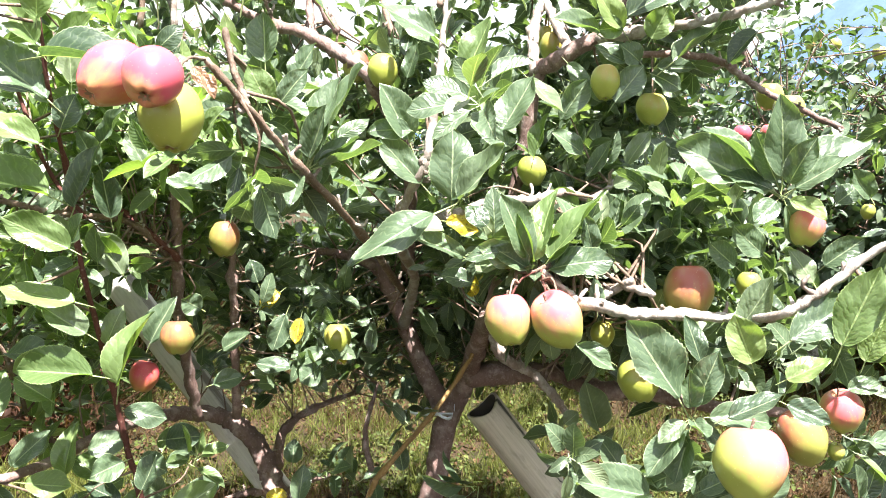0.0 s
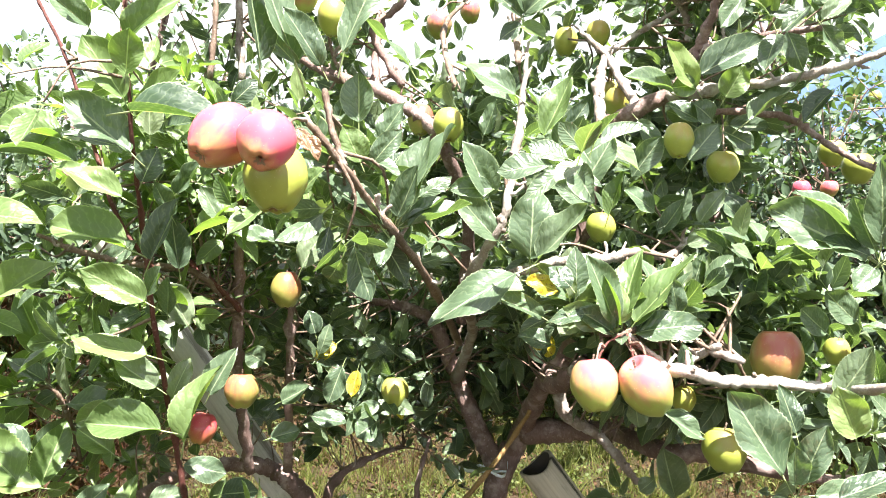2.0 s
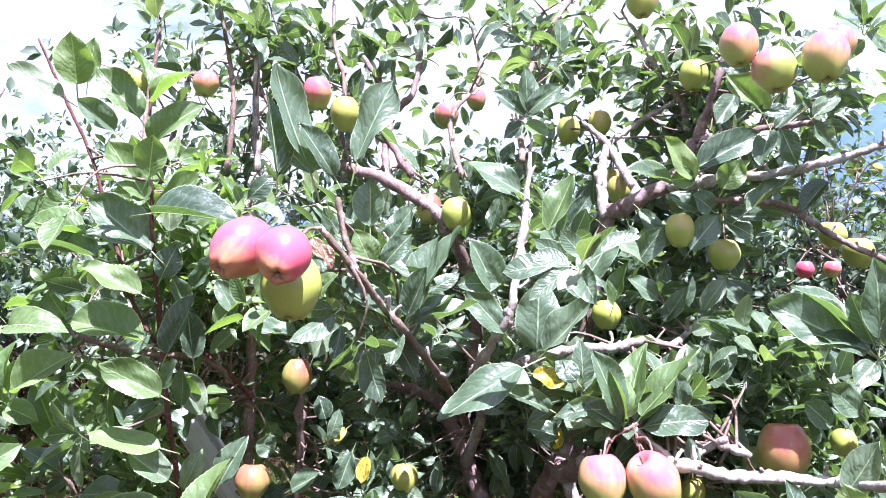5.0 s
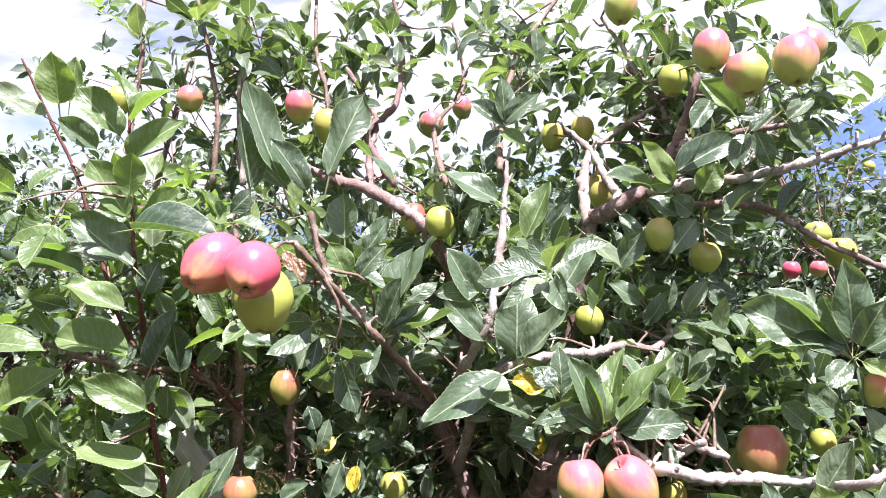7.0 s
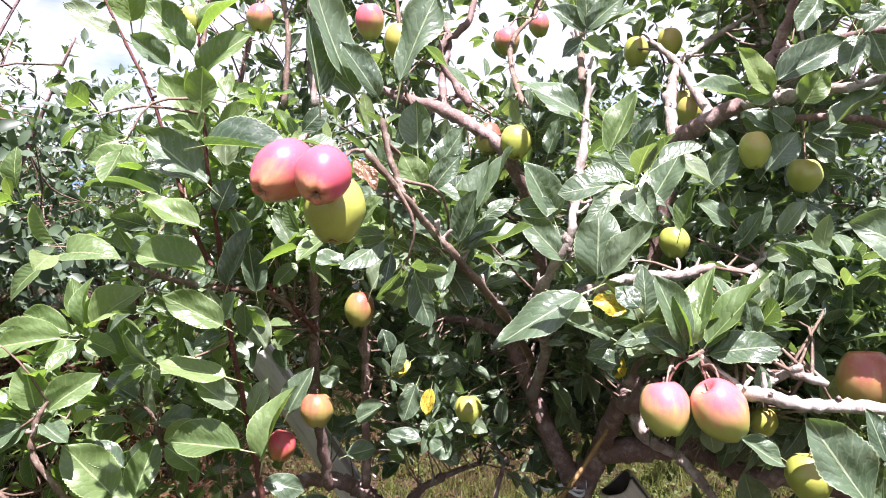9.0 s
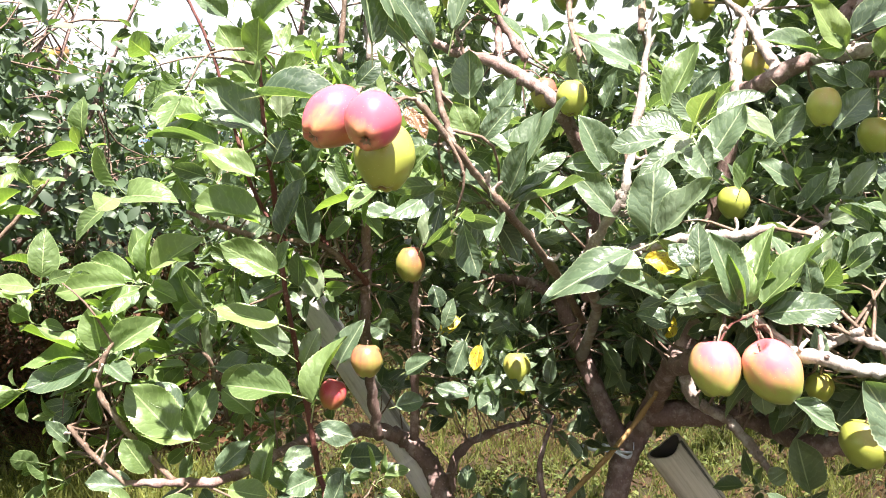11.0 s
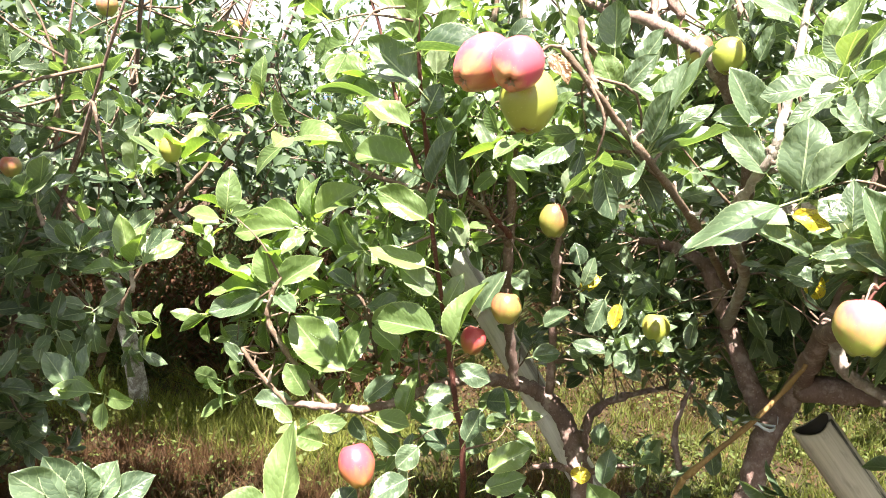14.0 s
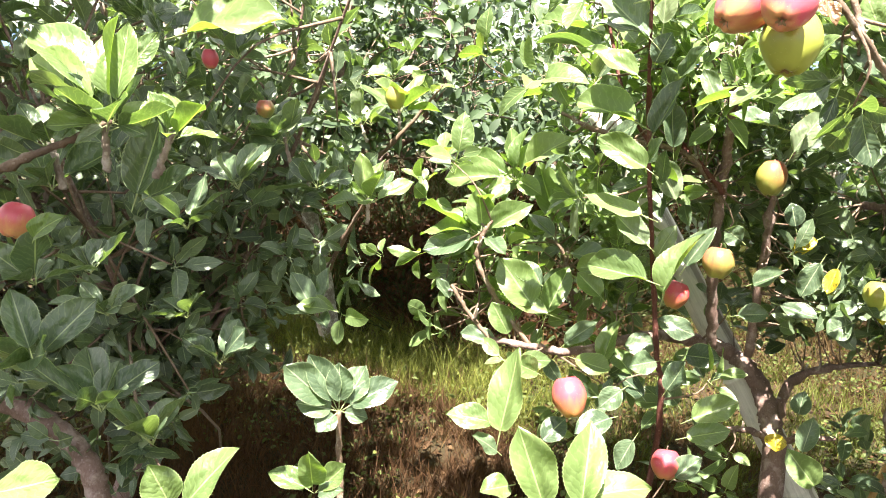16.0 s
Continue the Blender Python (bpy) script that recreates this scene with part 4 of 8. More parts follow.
apple(-3.678, 3.477, 1.668, 0.108, "g", (0, 0, 1), 282)
apple(-3.390, 3.738, 2.055, 0.090, "g", (0, 0, 1), 335)
apple(-3.318, 3.761, 2.063, 0.076, "d", (0, 0, 1), 299)
apple(-1.029, 0.191, 1.201, 0.044, "r", (-0.202, 0.415, 1), 180)
apple(-2.236, 1.807, 1.823, 0.075, "t", (0, 0, 1), 300)
apple(-1.960, 1.203, 1.521, 0.042, "d", (0, 0, 1), 300)
apple(-2.315, 2.234, 1.861, 0.050, "d", (0, 0, 1), 300)
apple(-1.983, 1.392, 1.375, 0.040, "r", (0, 0, 1), 300)
apple(2.128, 4.470, 2.011, 0.088, "d", (0, 0, 1), 340)
apple(2.256, 4.473, 2.019, 0.074, "g", (0, 0, 1), 292)
apple(1.837, 3.222, 1.134, 0.060, "g", (0, 0, 1), 341)
apple(2.462, 4.368, 1.958, 0.079, "g", (0, 0, 1), 271)
PROP_A = (Vector((0.089, 1.841, 0.725)), Vector((0.658, 1.897, -0.03)))
PROP_B = (Vector((-1.105, 1.890, 1.342)), Vector((-0.187, 1.946, -0.03)))
TIE = Vector((-0.072, 1.791, 0.726))

# leaves of the young shoots
leaf(TREE, (-0.867, 1.265, 1.769), (-0.85, -0.34, 0.41), 0.106, 0.044, (0.43, -0.52, 0.74))
leaf(TREE, (-0.843, 1.268, 1.793), (0.02, -0.22, 0.98), 0.096, 0.069, (0.49, -0.85, 0.2), "y")
leaf(TREE, (-0.834, 1.289, 1.8), (0.14, 0.08, 0.99), 0.088, 0.048, (0.31, -0.87, 0.38), "y")
leaf(TREE, (-0.675, 1.175, 1.714), (-0.67, -0.08, 0.74), 0.113, 0.047, (0.49, -0.56, 0.67), "y")
leaf(TREE, (-0.743, 1.22, 1.699), (-0.67, -0.41, 0.62), 0.080, 0.045, (0.51, -0.76, 0.4))
leaf(TREE, (-0.636, 1.121, 1.571), (-0.5, -0.13, 0.86), 0.115, 0.048, (0.47, -0.74, 0.49), "y")
leaf(TREE, (-0.628, 1.113, 1.607), (0.19, -0.13, 0.97), 0.072, 0.051, (0.22, -0.95, 0.23), "y")
leaf(TREE, (-0.63, 1.126, 1.663), (0.71, -0.18, 0.68), 0.112, 0.047, (-0.11, -0.95, 0.3), "y")
leaf(TREE, (-0.636, 1.129, 1.749), (-0.21, 0.02, 0.98), 0.087, 0.036, (0.75, -0.42, 0.5), "y")
leaf(TREE, (-0.629, 1.128, 1.731), (0.73, -0.26, 0.63), 0.092, 0.038, (-0.31, -0.84, 0.44), "y")
leaf(TREE, (-0.612, 1.092, 1.549), (1, -0.05, -0.02), 0.150, 0.063, (0.03, -0.41, 0.91))
leaf(TREE, (-0.634, 1.138, 1.488), (-0.78, -0.11, 0.62), 0.132, 0.055, (0.45, -0.48, 0.75))
leaf(TREE, (-0.649, 1.158, 1.494), (-0.94, -0.19, 0.26), 0.105, 0.044, (0.27, -0.53, 0.81))
leaf(TREE, (-0.629, 1.141, 1.543), (0.8, 0.01, 0.6), 0.114, 0.048, (-0.15, -0.79, 0.59), "y")
leaf(TREE, (-0.816, 1.258, 1.514), (-0.98, -0.06, 0.19), 0.120, 0.050, (0.17, -0.3, 0.94), "y")
leaf(TREE, (-0.792, 1.258, 1.473), (-0.98, 0.01, 0.19), 0.165, 0.069, (0.15, -0.4, 0.9))
leaf(TREE, (-0.639, 1.115, 1.417), (-0.86, -0.24, 0.44), 0.110, 0.050, (0.35, -0.74, 0.57), "y")
leaf(TREE, (-0.621, 1.147, 1.442), (0.42, -0.01, 0.91), 0.061, 0.046, (0.35, -0.91, 0.22))
leaf(TREE, (-0.616, 1.162, 1.314), (0.49, 0.05, 0.87), 0.119, 0.050, (-0.08, -0.89, 0.46))
leaf(TREE, (-0.616, 1.14, 1.248), (-0.85, -0.23, 0.47), 0.112, 0.053, (0.37, -0.68, 0.63), "y")
leaf(TREE, (-0.622, 1.16, 1.259), (0.61, -0.42, 0.68), 0.074, 0.035, (-0.18, -0.98, 0.07))
leaf(TREE, (-0.656, 1.161, 1.333), (-0.97, 0.03, 0.25), 0.138, 0.058, (0.18, -0.39, 0.9), "y")
leaf(TREE, (-0.622, 1.156, 1.156), (-0.95, -0.23, 0.21), 0.123, 0.052, (0.25, -0.5, 0.83), "y")
leaf(TREE, (-0.616, 1.174, 1.097), (-0.78, -0.26, 0.57), 0.089, 0.051, (0.45, -0.63, 0.63))
leaf(TREE, (-0.598, 1.152, 1.03), (-1, -0.01, 0.06), 0.130, 0.054, (0.07, -0.51, 0.86), "y")
leaf(TREE, (-0.58, 1.202, 0.995), (0.31, 0.01, 0.95), 0.147, 0.061, (-0.25, -0.86, 0.45), "y")
leaf(TREE, (-0.865, 1.335, 1.008), (1, -0.06, 0.06), 0.105, 0.044, (-0.02, -0.43, 0.9))
leaf(TREE, (-0.969, 1.429, 1.025), (-0.86, -0.02, 0.52), 0.094, 0.039, (0.32, -0.57, 0.76))
leaf(TREE, (-0.906, 1.279, 0.933), (-0.76, -0.33, 0.56), 0.114, 0.065, (0.5, -0.54, 0.67))
leaf(TREE, (-0.983, 1.422, 0.872), (0.59, 0.05, 0.81), 0.094, 0.044, (0.07, -0.92, 0.38))
leaf(TREE, (-1.091, 1.428, 1.192), (0.2, -0.12, 0.97), 0.107, 0.045, (-0.03, -0.96, 0.28), "y")
leaf(TREE, (-0.996, 1.334, 1.203), (0.7, -0.16, 0.7), 0.137, 0.057, (-0.38, -0.69, 0.62), "y")
leaf(TREE, (-0.939, 1.345, 1.368), (-0.95, -0.09, 0.31), 0.091, 0.038, (0.26, -0.32, 0.91), "y")
leaf(TREE, (-1.013, 1.527, 1.035), (-0.51, 0.05, 0.86), 0.179, 0.093, (0.51, -0.59, 0.63), "y")
leaf(TREE, (-1.062, 1.431, 1.224), (0.77, -0.22, 0.59), 0.089, 0.037, (-0.19, -0.91, 0.36))
leaf(TREE, (-1.097, 1.542, 1.528), (-0.59, -0.06, 0.81), 0.107, 0.045, (0.62, -0.28, 0.73))
leaf(TREE, (-0.624, 1.265, 1.381), (-0.4, -0.29, 0.87), 0.072, 0.032, (0.58, -0.72, 0.38))
leaf(TREE, (-0.622, 1.252, 1.055), (0.37, 0.06, 0.93), 0.080, 0.036, (0.07, -0.92, 0.39))
leaf(TREE, (-0.753, 1.347, 1.131), (-0.68, -0.03, 0.73), 0.076, 0.038, (0.42, -0.64, 0.65))
leaf(TREE, (-0.622, 1.238, 1.212), (0.19, -0.29, 0.94), 0.076, 0.035, (0.15, -0.98, 0.1))
leaf(TREE, (-0.537, 1.27, 1.373), (-0.54, 0.06, 0.84), 0.074, 0.036, (0.37, -0.72, 0.58))
leaf(TREE, (-0.652, 1.359, 1.276), (-0.17, -0.01, 0.99), 0.103, 0.050, (0.53, -0.73, 0.42))
leaf(TREE, (-0.633, 1.356, 1.166), (-0.48, -0.03, 0.88), 0.096, 0.057, (0.48, -0.69, 0.55))
leaf(TREE, (-0.628, 1.45, 1.004), (0.46, 0.1, 0.88), 0.110, 0.056, (0.03, -0.9, 0.44))
leaf(TREE, (-0.795, 1.35, 1.273), (0.72, -0.1, 0.69), 0.086, 0.036, (-0.11, -0.91, 0.39))
leaf(TREE, (-0.663, 1.268, 1.523), (-0.03, 0.05, 1), 0.079, 0.042, (0.55, -0.73, 0.39))
leaf(TREE, (-0.633, 1.271, 1.554), (0.7, 0.15, 0.7), 0.085, 0.038, (0.18, -0.9, 0.39), "y")
leaf(TREE, (-0.615, 1.267, 1.422), (0.75, -0.28, 0.6), 0.090, 0.038, (-0.14, -0.97, 0.22))
leaf(TREE, (-0.573, 1.267, 1.352), (0.64, 0.13, 0.75), 0.085, 0.035, (-0.08, -0.82, 0.56), "y")

# leaves round the pink apples and on the spurred bough
leaf(TREE, (-0.349, 0.89, 1.592), (-0.09, -0.12, 0.99), 0.108, 0.045, (0.77, -0.51, 0.37))
leaf(TREE, (-0.307, 0.903, 1.593), (-0.44, -0.07, 0.89), 0.150, 0.046, (0.7, -0.33, 0.63))
leaf(TREE, (-0.28, 0.914, 1.591), (-0.47, -0.35, 0.81), 0.082, 0.042, (0.45, -0.85, 0.27))
leaf(TREE, (-0.254, 0.927, 1.612), (0.36, 0.04, 0.93), 0.125, 0.042, (-0.47, -0.67, 0.57))
leaf(TREE, (-0.317, 0.932, 1.597), (-0.6, -0.35, 0.72), 0.065, 0.032, (0.44, -0.84, 0.33))
leaf(TREE, (-0.24, 0.964, 1.527), (-0, 0.13, 0.99), 0.066, 0.047, (-0.03, -0.89, 0.45))
leaf(TREE, (-0.184, 1.102, 1.617), (-0.63, -0.23, 0.74), 0.104, 0.044, (0.59, -0.46, 0.66))
leaf(TREE, (-0.235, 0.952, 1.474), (-0.42, -0.15, 0.89), 0.054, 0.039, (0.37, -0.85, 0.37), "y")
leaf(TREE, (-0.218, 0.953, 1.474), (0.61, -0.21, 0.76), 0.059, 0.033, (-0.16, -0.94, 0.3))
leaf(TREE, (-0.223, 1.045, 1.511), (0.62, -0.03, 0.78), 0.064, 0.042, (-0.05, -0.92, 0.4))
leaf(TREE, (-0.21, 0.961, 1.394), (-0.69, -0.24, 0.68), 0.121, 0.051, (0.56, -0.37, 0.74))
leaf(TREE, (-0.297, 0.887, 1.434), (0.62, -0.49, 0.61), 0.049, 0.029, (-0.34, -0.93, 0.12), "y")
leaf(TREE, (-0.264, 0.992, 1.517), (-0.72, -0.02, 0.69), 0.046, 0.024, (0.23, -0.83, 0.51))
leaf(TREE, (-0.29, 0.84, 1.509), (0.47, 0.01, -0.89), 0.031, 0.018, (0.34, -0.8, 0.49), "b")
leaf(TREE, (-0.278, 0.83, 1.499), (0.59, -0.26, -0.76), 0.033, 0.014, (0.4, -0.54, 0.75), "b")
leaf(TREE, (-0.27, 1.038, 1.412), (0.67, 0.19, 0.72), 0.072, 0.034, (0.05, -0.85, 0.53))
leaf(TREE, (-0.425, 1.276, 1.334), (-0.94, -0.34, 0.07), 0.092, 0.038, (0.21, -0.43, 0.88))
leaf(TREE, (-0.405, 1.325, 1.287), (0.42, 0.12, 0.9), 0.097, 0.041, (-0.16, -0.84, 0.52))
leaf(TREE, (-0.293, 0.987, 1.43), (-0.4, -0.79, 0.46), 0.036, 0.024, (0.79, -0.58, 0.19), "y")
leaf(TREE, (-0.187, 0.998, 1.41), (0.39, 0.25, 0.88), 0.117, 0.049, (-0.2, -0.76, 0.62))
leaf(TREE, (-0.18, 0.993, 1.413), (0.55, 0.04, 0.84), 0.135, 0.056, (-0.33, -0.72, 0.61))
leaf(TREE, (-0.191, 0.991, 1.399), (0.45, -0.01, 0.89), 0.062, 0.032, (-0.1, -0.91, 0.41))
leaf(TREE, (-0.183, 0.998, 1.393), (0.83, 0.37, 0.42), 0.075, 0.031, (-0.04, -0.53, 0.85))
leaf(TREE, (-0.176, 0.995, 1.39), (0.97, 0.16, 0.19), 0.096, 0.040, (-0.02, -0.45, 0.89))
leaf(TREE, (-0.204, 0.993, 1.377), (-0.62, 0.15, -0.77), 0.042, 0.029, (-0.17, -0.91, 0.37))
leaf(TREE, (-0.2, 0.98, 1.376), (-0.1, -0.79, -0.6), 0.060, 0.025, (-0.01, -0.5, 0.87))
leaf(TREE, (-0.189, 0.987, 1.403), (0.43, -0.21, 0.88), 0.082, 0.036, (-0.18, -0.94, 0.28))
leaf(TREE, (-0.201, 0.981, 1.393), (-0.26, -0.78, 0.57), 0.055, 0.024, (0.76, -0.65, -0.03))

# leaves of the pale upright bough
leaf(TREE, (0.006, 1.172, 1.331), (0.01, -0.18, 0.98), 0.120, 0.072, (-0.25, -0.94, 0.23))
leaf(TREE, (0.019, 1.163, 1.332), (0.71, -0.14, 0.68), 0.120, 0.050, (-0.38, -0.66, 0.65))
leaf(TREE, (-0.045, 1.2, 1.356), (-0.71, 0.04, 0.7), 0.103, 0.050, (0.18, -0.84, 0.51))
leaf(TREE, (-0.063, 1.152, 1.429), (-0.39, -0.29, 0.87), 0.100, 0.056, (0.34, -0.91, 0.23))
leaf(TREE, (-0.058, 1.143, 1.442), (-0.93, -0.36, 0.06), 0.071, 0.039, (0.33, -0.79, 0.52))
leaf(TREE, (-0.023, 1.211, 1.596), (-0.85, -0.14, 0.51), 0.113, 0.056, (0.2, -0.9, 0.38))
leaf(TREE, (0.025, 1.212, 1.531), (0.44, 0.11, 0.89), 0.108, 0.045, (-0.17, -0.83, 0.54), "y")
leaf(TREE, (0.088, 1.212, 1.444), (0.54, 0.16, 0.82), 0.110, 0.070, (-0.14, -0.8, 0.59))
leaf(TREE, (0.1, 1.212, 1.42), (-0.86, -0.06, 0.5), 0.071, 0.035, (0.16, -0.87, 0.46))
leaf(TREE, (-0.007, 1.319, 1.755), (-0.04, -0.26, 0.97), 0.088, 0.044, (0.21, -0.96, 0.16))
leaf(TREE, (-0.012, 1.318, 1.746), (-0.76, -0.15, 0.63), 0.077, 0.042, (0.17, -0.93, 0.31))
leaf(TREE, (-0.009, 1.319, 1.746), (0.94, 0.06, 0.32), 0.112, 0.047, (-0.04, -0.74, 0.67))
leaf(TREE, (-0.007, 1.319, 1.751), (0.71, -0.33, 0.63), 0.085, 0.042, (-0.25, -0.93, 0.27))
leaf(TREE, (-0.011, 1.318, 1.731), (-0.87, -0.14, -0.47), 0.048, 0.037, (0.21, -0.93, 0.31))
leaf(TREE, (-0.011, 1.318, 1.731), (0.78, -0.32, -0.54), 0.053, 0.038, (-0.15, -0.85, 0.51), "y")
leaf(TREE, (0.057, 1.259, 1.408), (0.95, -0.04, 0.32), 0.067, 0.034, (-0.07, -0.82, 0.56))
leaf(TREE, (0.141, 1.32, 1.54), (0.66, -0.03, -0.75), 0.096, 0.040, (0.32, -0.73, 0.6))
leaf(TREE, (0.154, 1.315, 1.398), (0.34, 0.02, 0.94), 0.084, 0.035, (-0.46, -0.71, 0.54), "y")
leaf(TREE, (-0.073, 1.256, 1.533), (0.36, -0.11, 0.93), 0.065, 0.034, (-0.18, -0.92, 0.35))
leaf(TREE, (0.076, 1.366, 1.541), (0.53, -0.05, 0.85), 0.077, 0.037, (-0.2, -0.87, 0.45))
leaf(TREE, (-0.02, 1.1, 1.315), (-0.85, -0.24, -0.46), 0.157, 0.078, (0.05, -0.75, 0.66))
leaf(TREE, (-0.06, 1.147, 1.308), (0.86, -0.15, -0.48), 0.064, 0.041, (0.07, -0.79, 0.61))
leaf(TREE, (0.027, 1.15, 1.24), (-0.84, -0.36, 0.42), 0.093, 0.043, (0.41, -0.77, 0.49))
leaf(TREE, (0.042, 1.149, 1.197), (-0.9, -0.26, 0.35), 0.058, 0.037, (0.33, -0.75, 0.57))
leaf(TREE, (-0.031, 1.587, 0.986), (-0.48, -0.12, 0.87), 0.084, 0.044, (0.34, -0.85, 0.41))
leaf(TREE, (-0.002, 1.14, 1.299), (0.98, 0.08, -0.2), 0.060, 0.033, (0.15, -0.79, 0.59), "a")
leaf(TREE, (0.048, 1.198, 1.166), (-0.46, -0.33, 0.82), 0.051, 0.033, (0.39, -0.89, 0.25), "a")
leaf(TREE, (-0.406, 1.667, 1.068), (-0.73, -0.07, -0.68), 0.066, 0.041, (-0.07, -0.84, 0.54), "a")
leaf(TREE, (-0.422, 1.666, 1.075), (-0.01, -0.83, -0.56), 0.044, 0.035, (0.22, -0.45, 0.86), "a")
leaf(TREE, (-0.349, 1.628, 1.016), (-0.16, -0.22, -0.96), 0.062, 0.035, (-0.04, -0.85, 0.52), "a")
leaf(TREE, (-0.256, 1.592, 0.95), (0.5, -0.64, -0.58), 0.040, 0.024, (0.07, -0.53, 0.84), "a")
leaf(TREE, (0.013, 1.325, 1.267), (0.93, 0.32, 0.19), 0.046, 0.026, (0.2, -0.75, 0.63), "a")
leaf(TREE, (0.033, 1.363, 1.14), (0.65, -0.05, 0.76), 0.049, 0.035, (-0.09, -0.9, 0.42), "a")
leaf(TREE, (-0.443, 1.729, 0.541), (0.08, -0.52, -0.85), 0.046, 0.053, (0.18, -0.69, 0.7), "a")

# leaves over the pair of apples
leaf(TREE, (0.14, 1.082, 1.254), (0.18, 0.21, 0.96), 0.115, 0.048, (-0.36, -0.75, 0.56), "y")
leaf(TREE, (0.156, 1.073, 1.251), (0.65, -0.08, 0.75), 0.135, 0.057, (-0.44, -0.57, 0.69), "y")
leaf(TREE, (0.132, 1.071, 1.247), (-0.13, -0.24, 0.96), 0.087, 0.036, (0.57, -0.78, 0.26), "y")
leaf(TREE, (0.124, 1.071, 1.251), (-0.38, -0.2, 0.9), 0.111, 0.050, (0.22, -0.94, 0.25))
leaf(TREE, (0.122, 1.072, 1.236), (-0.8, -0.24, 0.55), 0.066, 0.040, (0.34, -0.83, 0.45))
leaf(TREE, (0.156, 1.067, 1.235), (0.86, -0.36, 0.35), 0.100, 0.042, (-0.32, -0.38, 0.87))
leaf(TREE, (0.159, 1.076, 1.233), (0.97, -0.02, 0.24), 0.103, 0.047, (-0.06, -0.74, 0.67))
leaf(TREE, (0.129, 1.081, 1.239), (-0.39, 0.33, 0.86), 0.060, 0.026, (0.04, -0.8, 0.6), "y")
leaf(TREE, (0.117, 1.073, 1.235), (-0.89, -0.13, 0.43), 0.081, 0.034, (0.31, -0.64, 0.7))
leaf(TREE, (0.148, 1.079, 1.242), (0.65, 0.14, 0.75), 0.083, 0.035, (-0.21, -0.72, 0.66))
leaf(TREE, (0.151, 1.034, 1.154), (0.2, 0.14, -0.97), 0.058, 0.030, (0.13, -0.96, 0.26))
leaf(TREE, (0.196, 1.036, 1.128), (0.76, 0.09, -0.64), 0.071, 0.035, (0.26, -0.83, 0.49))
leaf(TREE, (0.229, 1.06, 1.176), (-0.11, 0.03, 0.99), 0.051, 0.025, (0.03, -0.92, 0.38))
leaf(TREE, (0.079, 1.054, 1.263), (-0.99, -0.01, -0.1), 0.059, 0.034, (0.01, -0.76, 0.65))
leaf(TREE, (0.061, 1.084, 1.299), (-0.67, 0.07, 0.74), 0.046, 0.037, (0.01, -0.92, 0.4))
leaf(TREE, (0.229, 1.113, 1.256), (-0.25, -0.33, 0.91), 0.067, 0.030, (0.12, -0.99, 0.09))

# leaves of the upper right boughs
leaf(TREE, (0.312, 1.389, 1.502), (0.59, -0.08, 0.81), 0.087, 0.051, (-0.28, -0.81, 0.51))
leaf(TREE, (0.332, 1.436, 1.641), (-0.67, -0.18, 0.72), 0.115, 0.057, (0.12, -0.97, 0.22), "y")
leaf(TREE, (0.34, 1.438, 1.668), (0.85, -0.1, 0.51), 0.138, 0.058, (-0.22, -0.74, 0.63))
leaf(TREE, (0.387, 1.439, 1.636), (0.77, -0.04, 0.64), 0.071, 0.041, (-0.17, -0.83, 0.53), "y")
leaf(TREE, (0.383, 1.419, 1.623), (0.41, -0.25, 0.88), 0.066, 0.054, (-0.24, -0.93, 0.27), "y")
leaf(TREE, (0.331, 1.436, 1.648), (-0.97, -0.19, -0.15), 0.050, 0.044, (0.21, -0.93, 0.31), "y")
leaf(TREE, (0.418, 1.389, 1.578), (0.85, 0.02, 0.52), 0.137, 0.057, (-0.27, -0.49, 0.83))
leaf(TREE, (0.284, 1.433, 1.633), (-0.89, -0.34, 0.3), 0.107, 0.045, (0.37, -0.7, 0.61))
leaf(TREE, (0.423, 1.326, 1.75), (-0.63, -0.15, 0.77), 0.104, 0.043, (0.23, -0.91, 0.35), "y")
leaf(TREE, (0.408, 1.325, 1.757), (0.95, -0.23, -0.21), 0.061, 0.035, (-0.16, -0.91, 0.38))
leaf(TREE, (0.452, 1.347, 1.73), (0.75, 0.05, 0.66), 0.068, 0.032, (-0.12, -0.82, 0.57))
leaf(TREE, (0.442, 1.346, 1.725), (-0.38, -0.44, -0.81), 0.084, 0.038, (-0.23, -0.63, 0.74))
leaf(TREE, (0.462, 1.348, 1.73), (0.27, -0.39, -0.88), 0.076, 0.032, (-0.21, -0.79, 0.57))
leaf(TREE, (0.397, 1.397, 1.802), (-0.54, -0.2, -0.81), 0.084, 0.039, (-0.14, -0.77, 0.62))
leaf(TREE, (0.395, 1.457, 1.562), (0.9, -0.19, -0.4), 0.070, 0.046, (-0.08, -0.89, 0.46))
leaf(TREE, (0.345, 1.455, 1.583), (-0.89, -0.09, 0.45), 0.073, 0.046, (0.13, -0.93, 0.35))
leaf(TREE, (0.372, 1.456, 1.584), (-0.73, -0.38, 0.56), 0.056, 0.049, (0.16, -0.99, -0.03))
leaf(TREE, (0.406, 1.458, 1.574), (0.94, -0.3, -0.15), 0.074, 0.041, (-0.19, -0.85, 0.48))
leaf(TREE, (0.461, 1.5, 1.52), (-0.6, 0.19, 0.78), 0.045, 0.039, (-0.26, -0.9, 0.34))
leaf(TREE, (0.234, 1.478, 1.583), (0.55, -0.32, -0.77), 0.076, 0.035, (-0.09, -0.83, 0.55))
leaf(TREE, (0.215, 1.422, 1.469), (0.5, -0.24, 0.83), 0.095, 0.045, (-0.36, -0.85, 0.38))
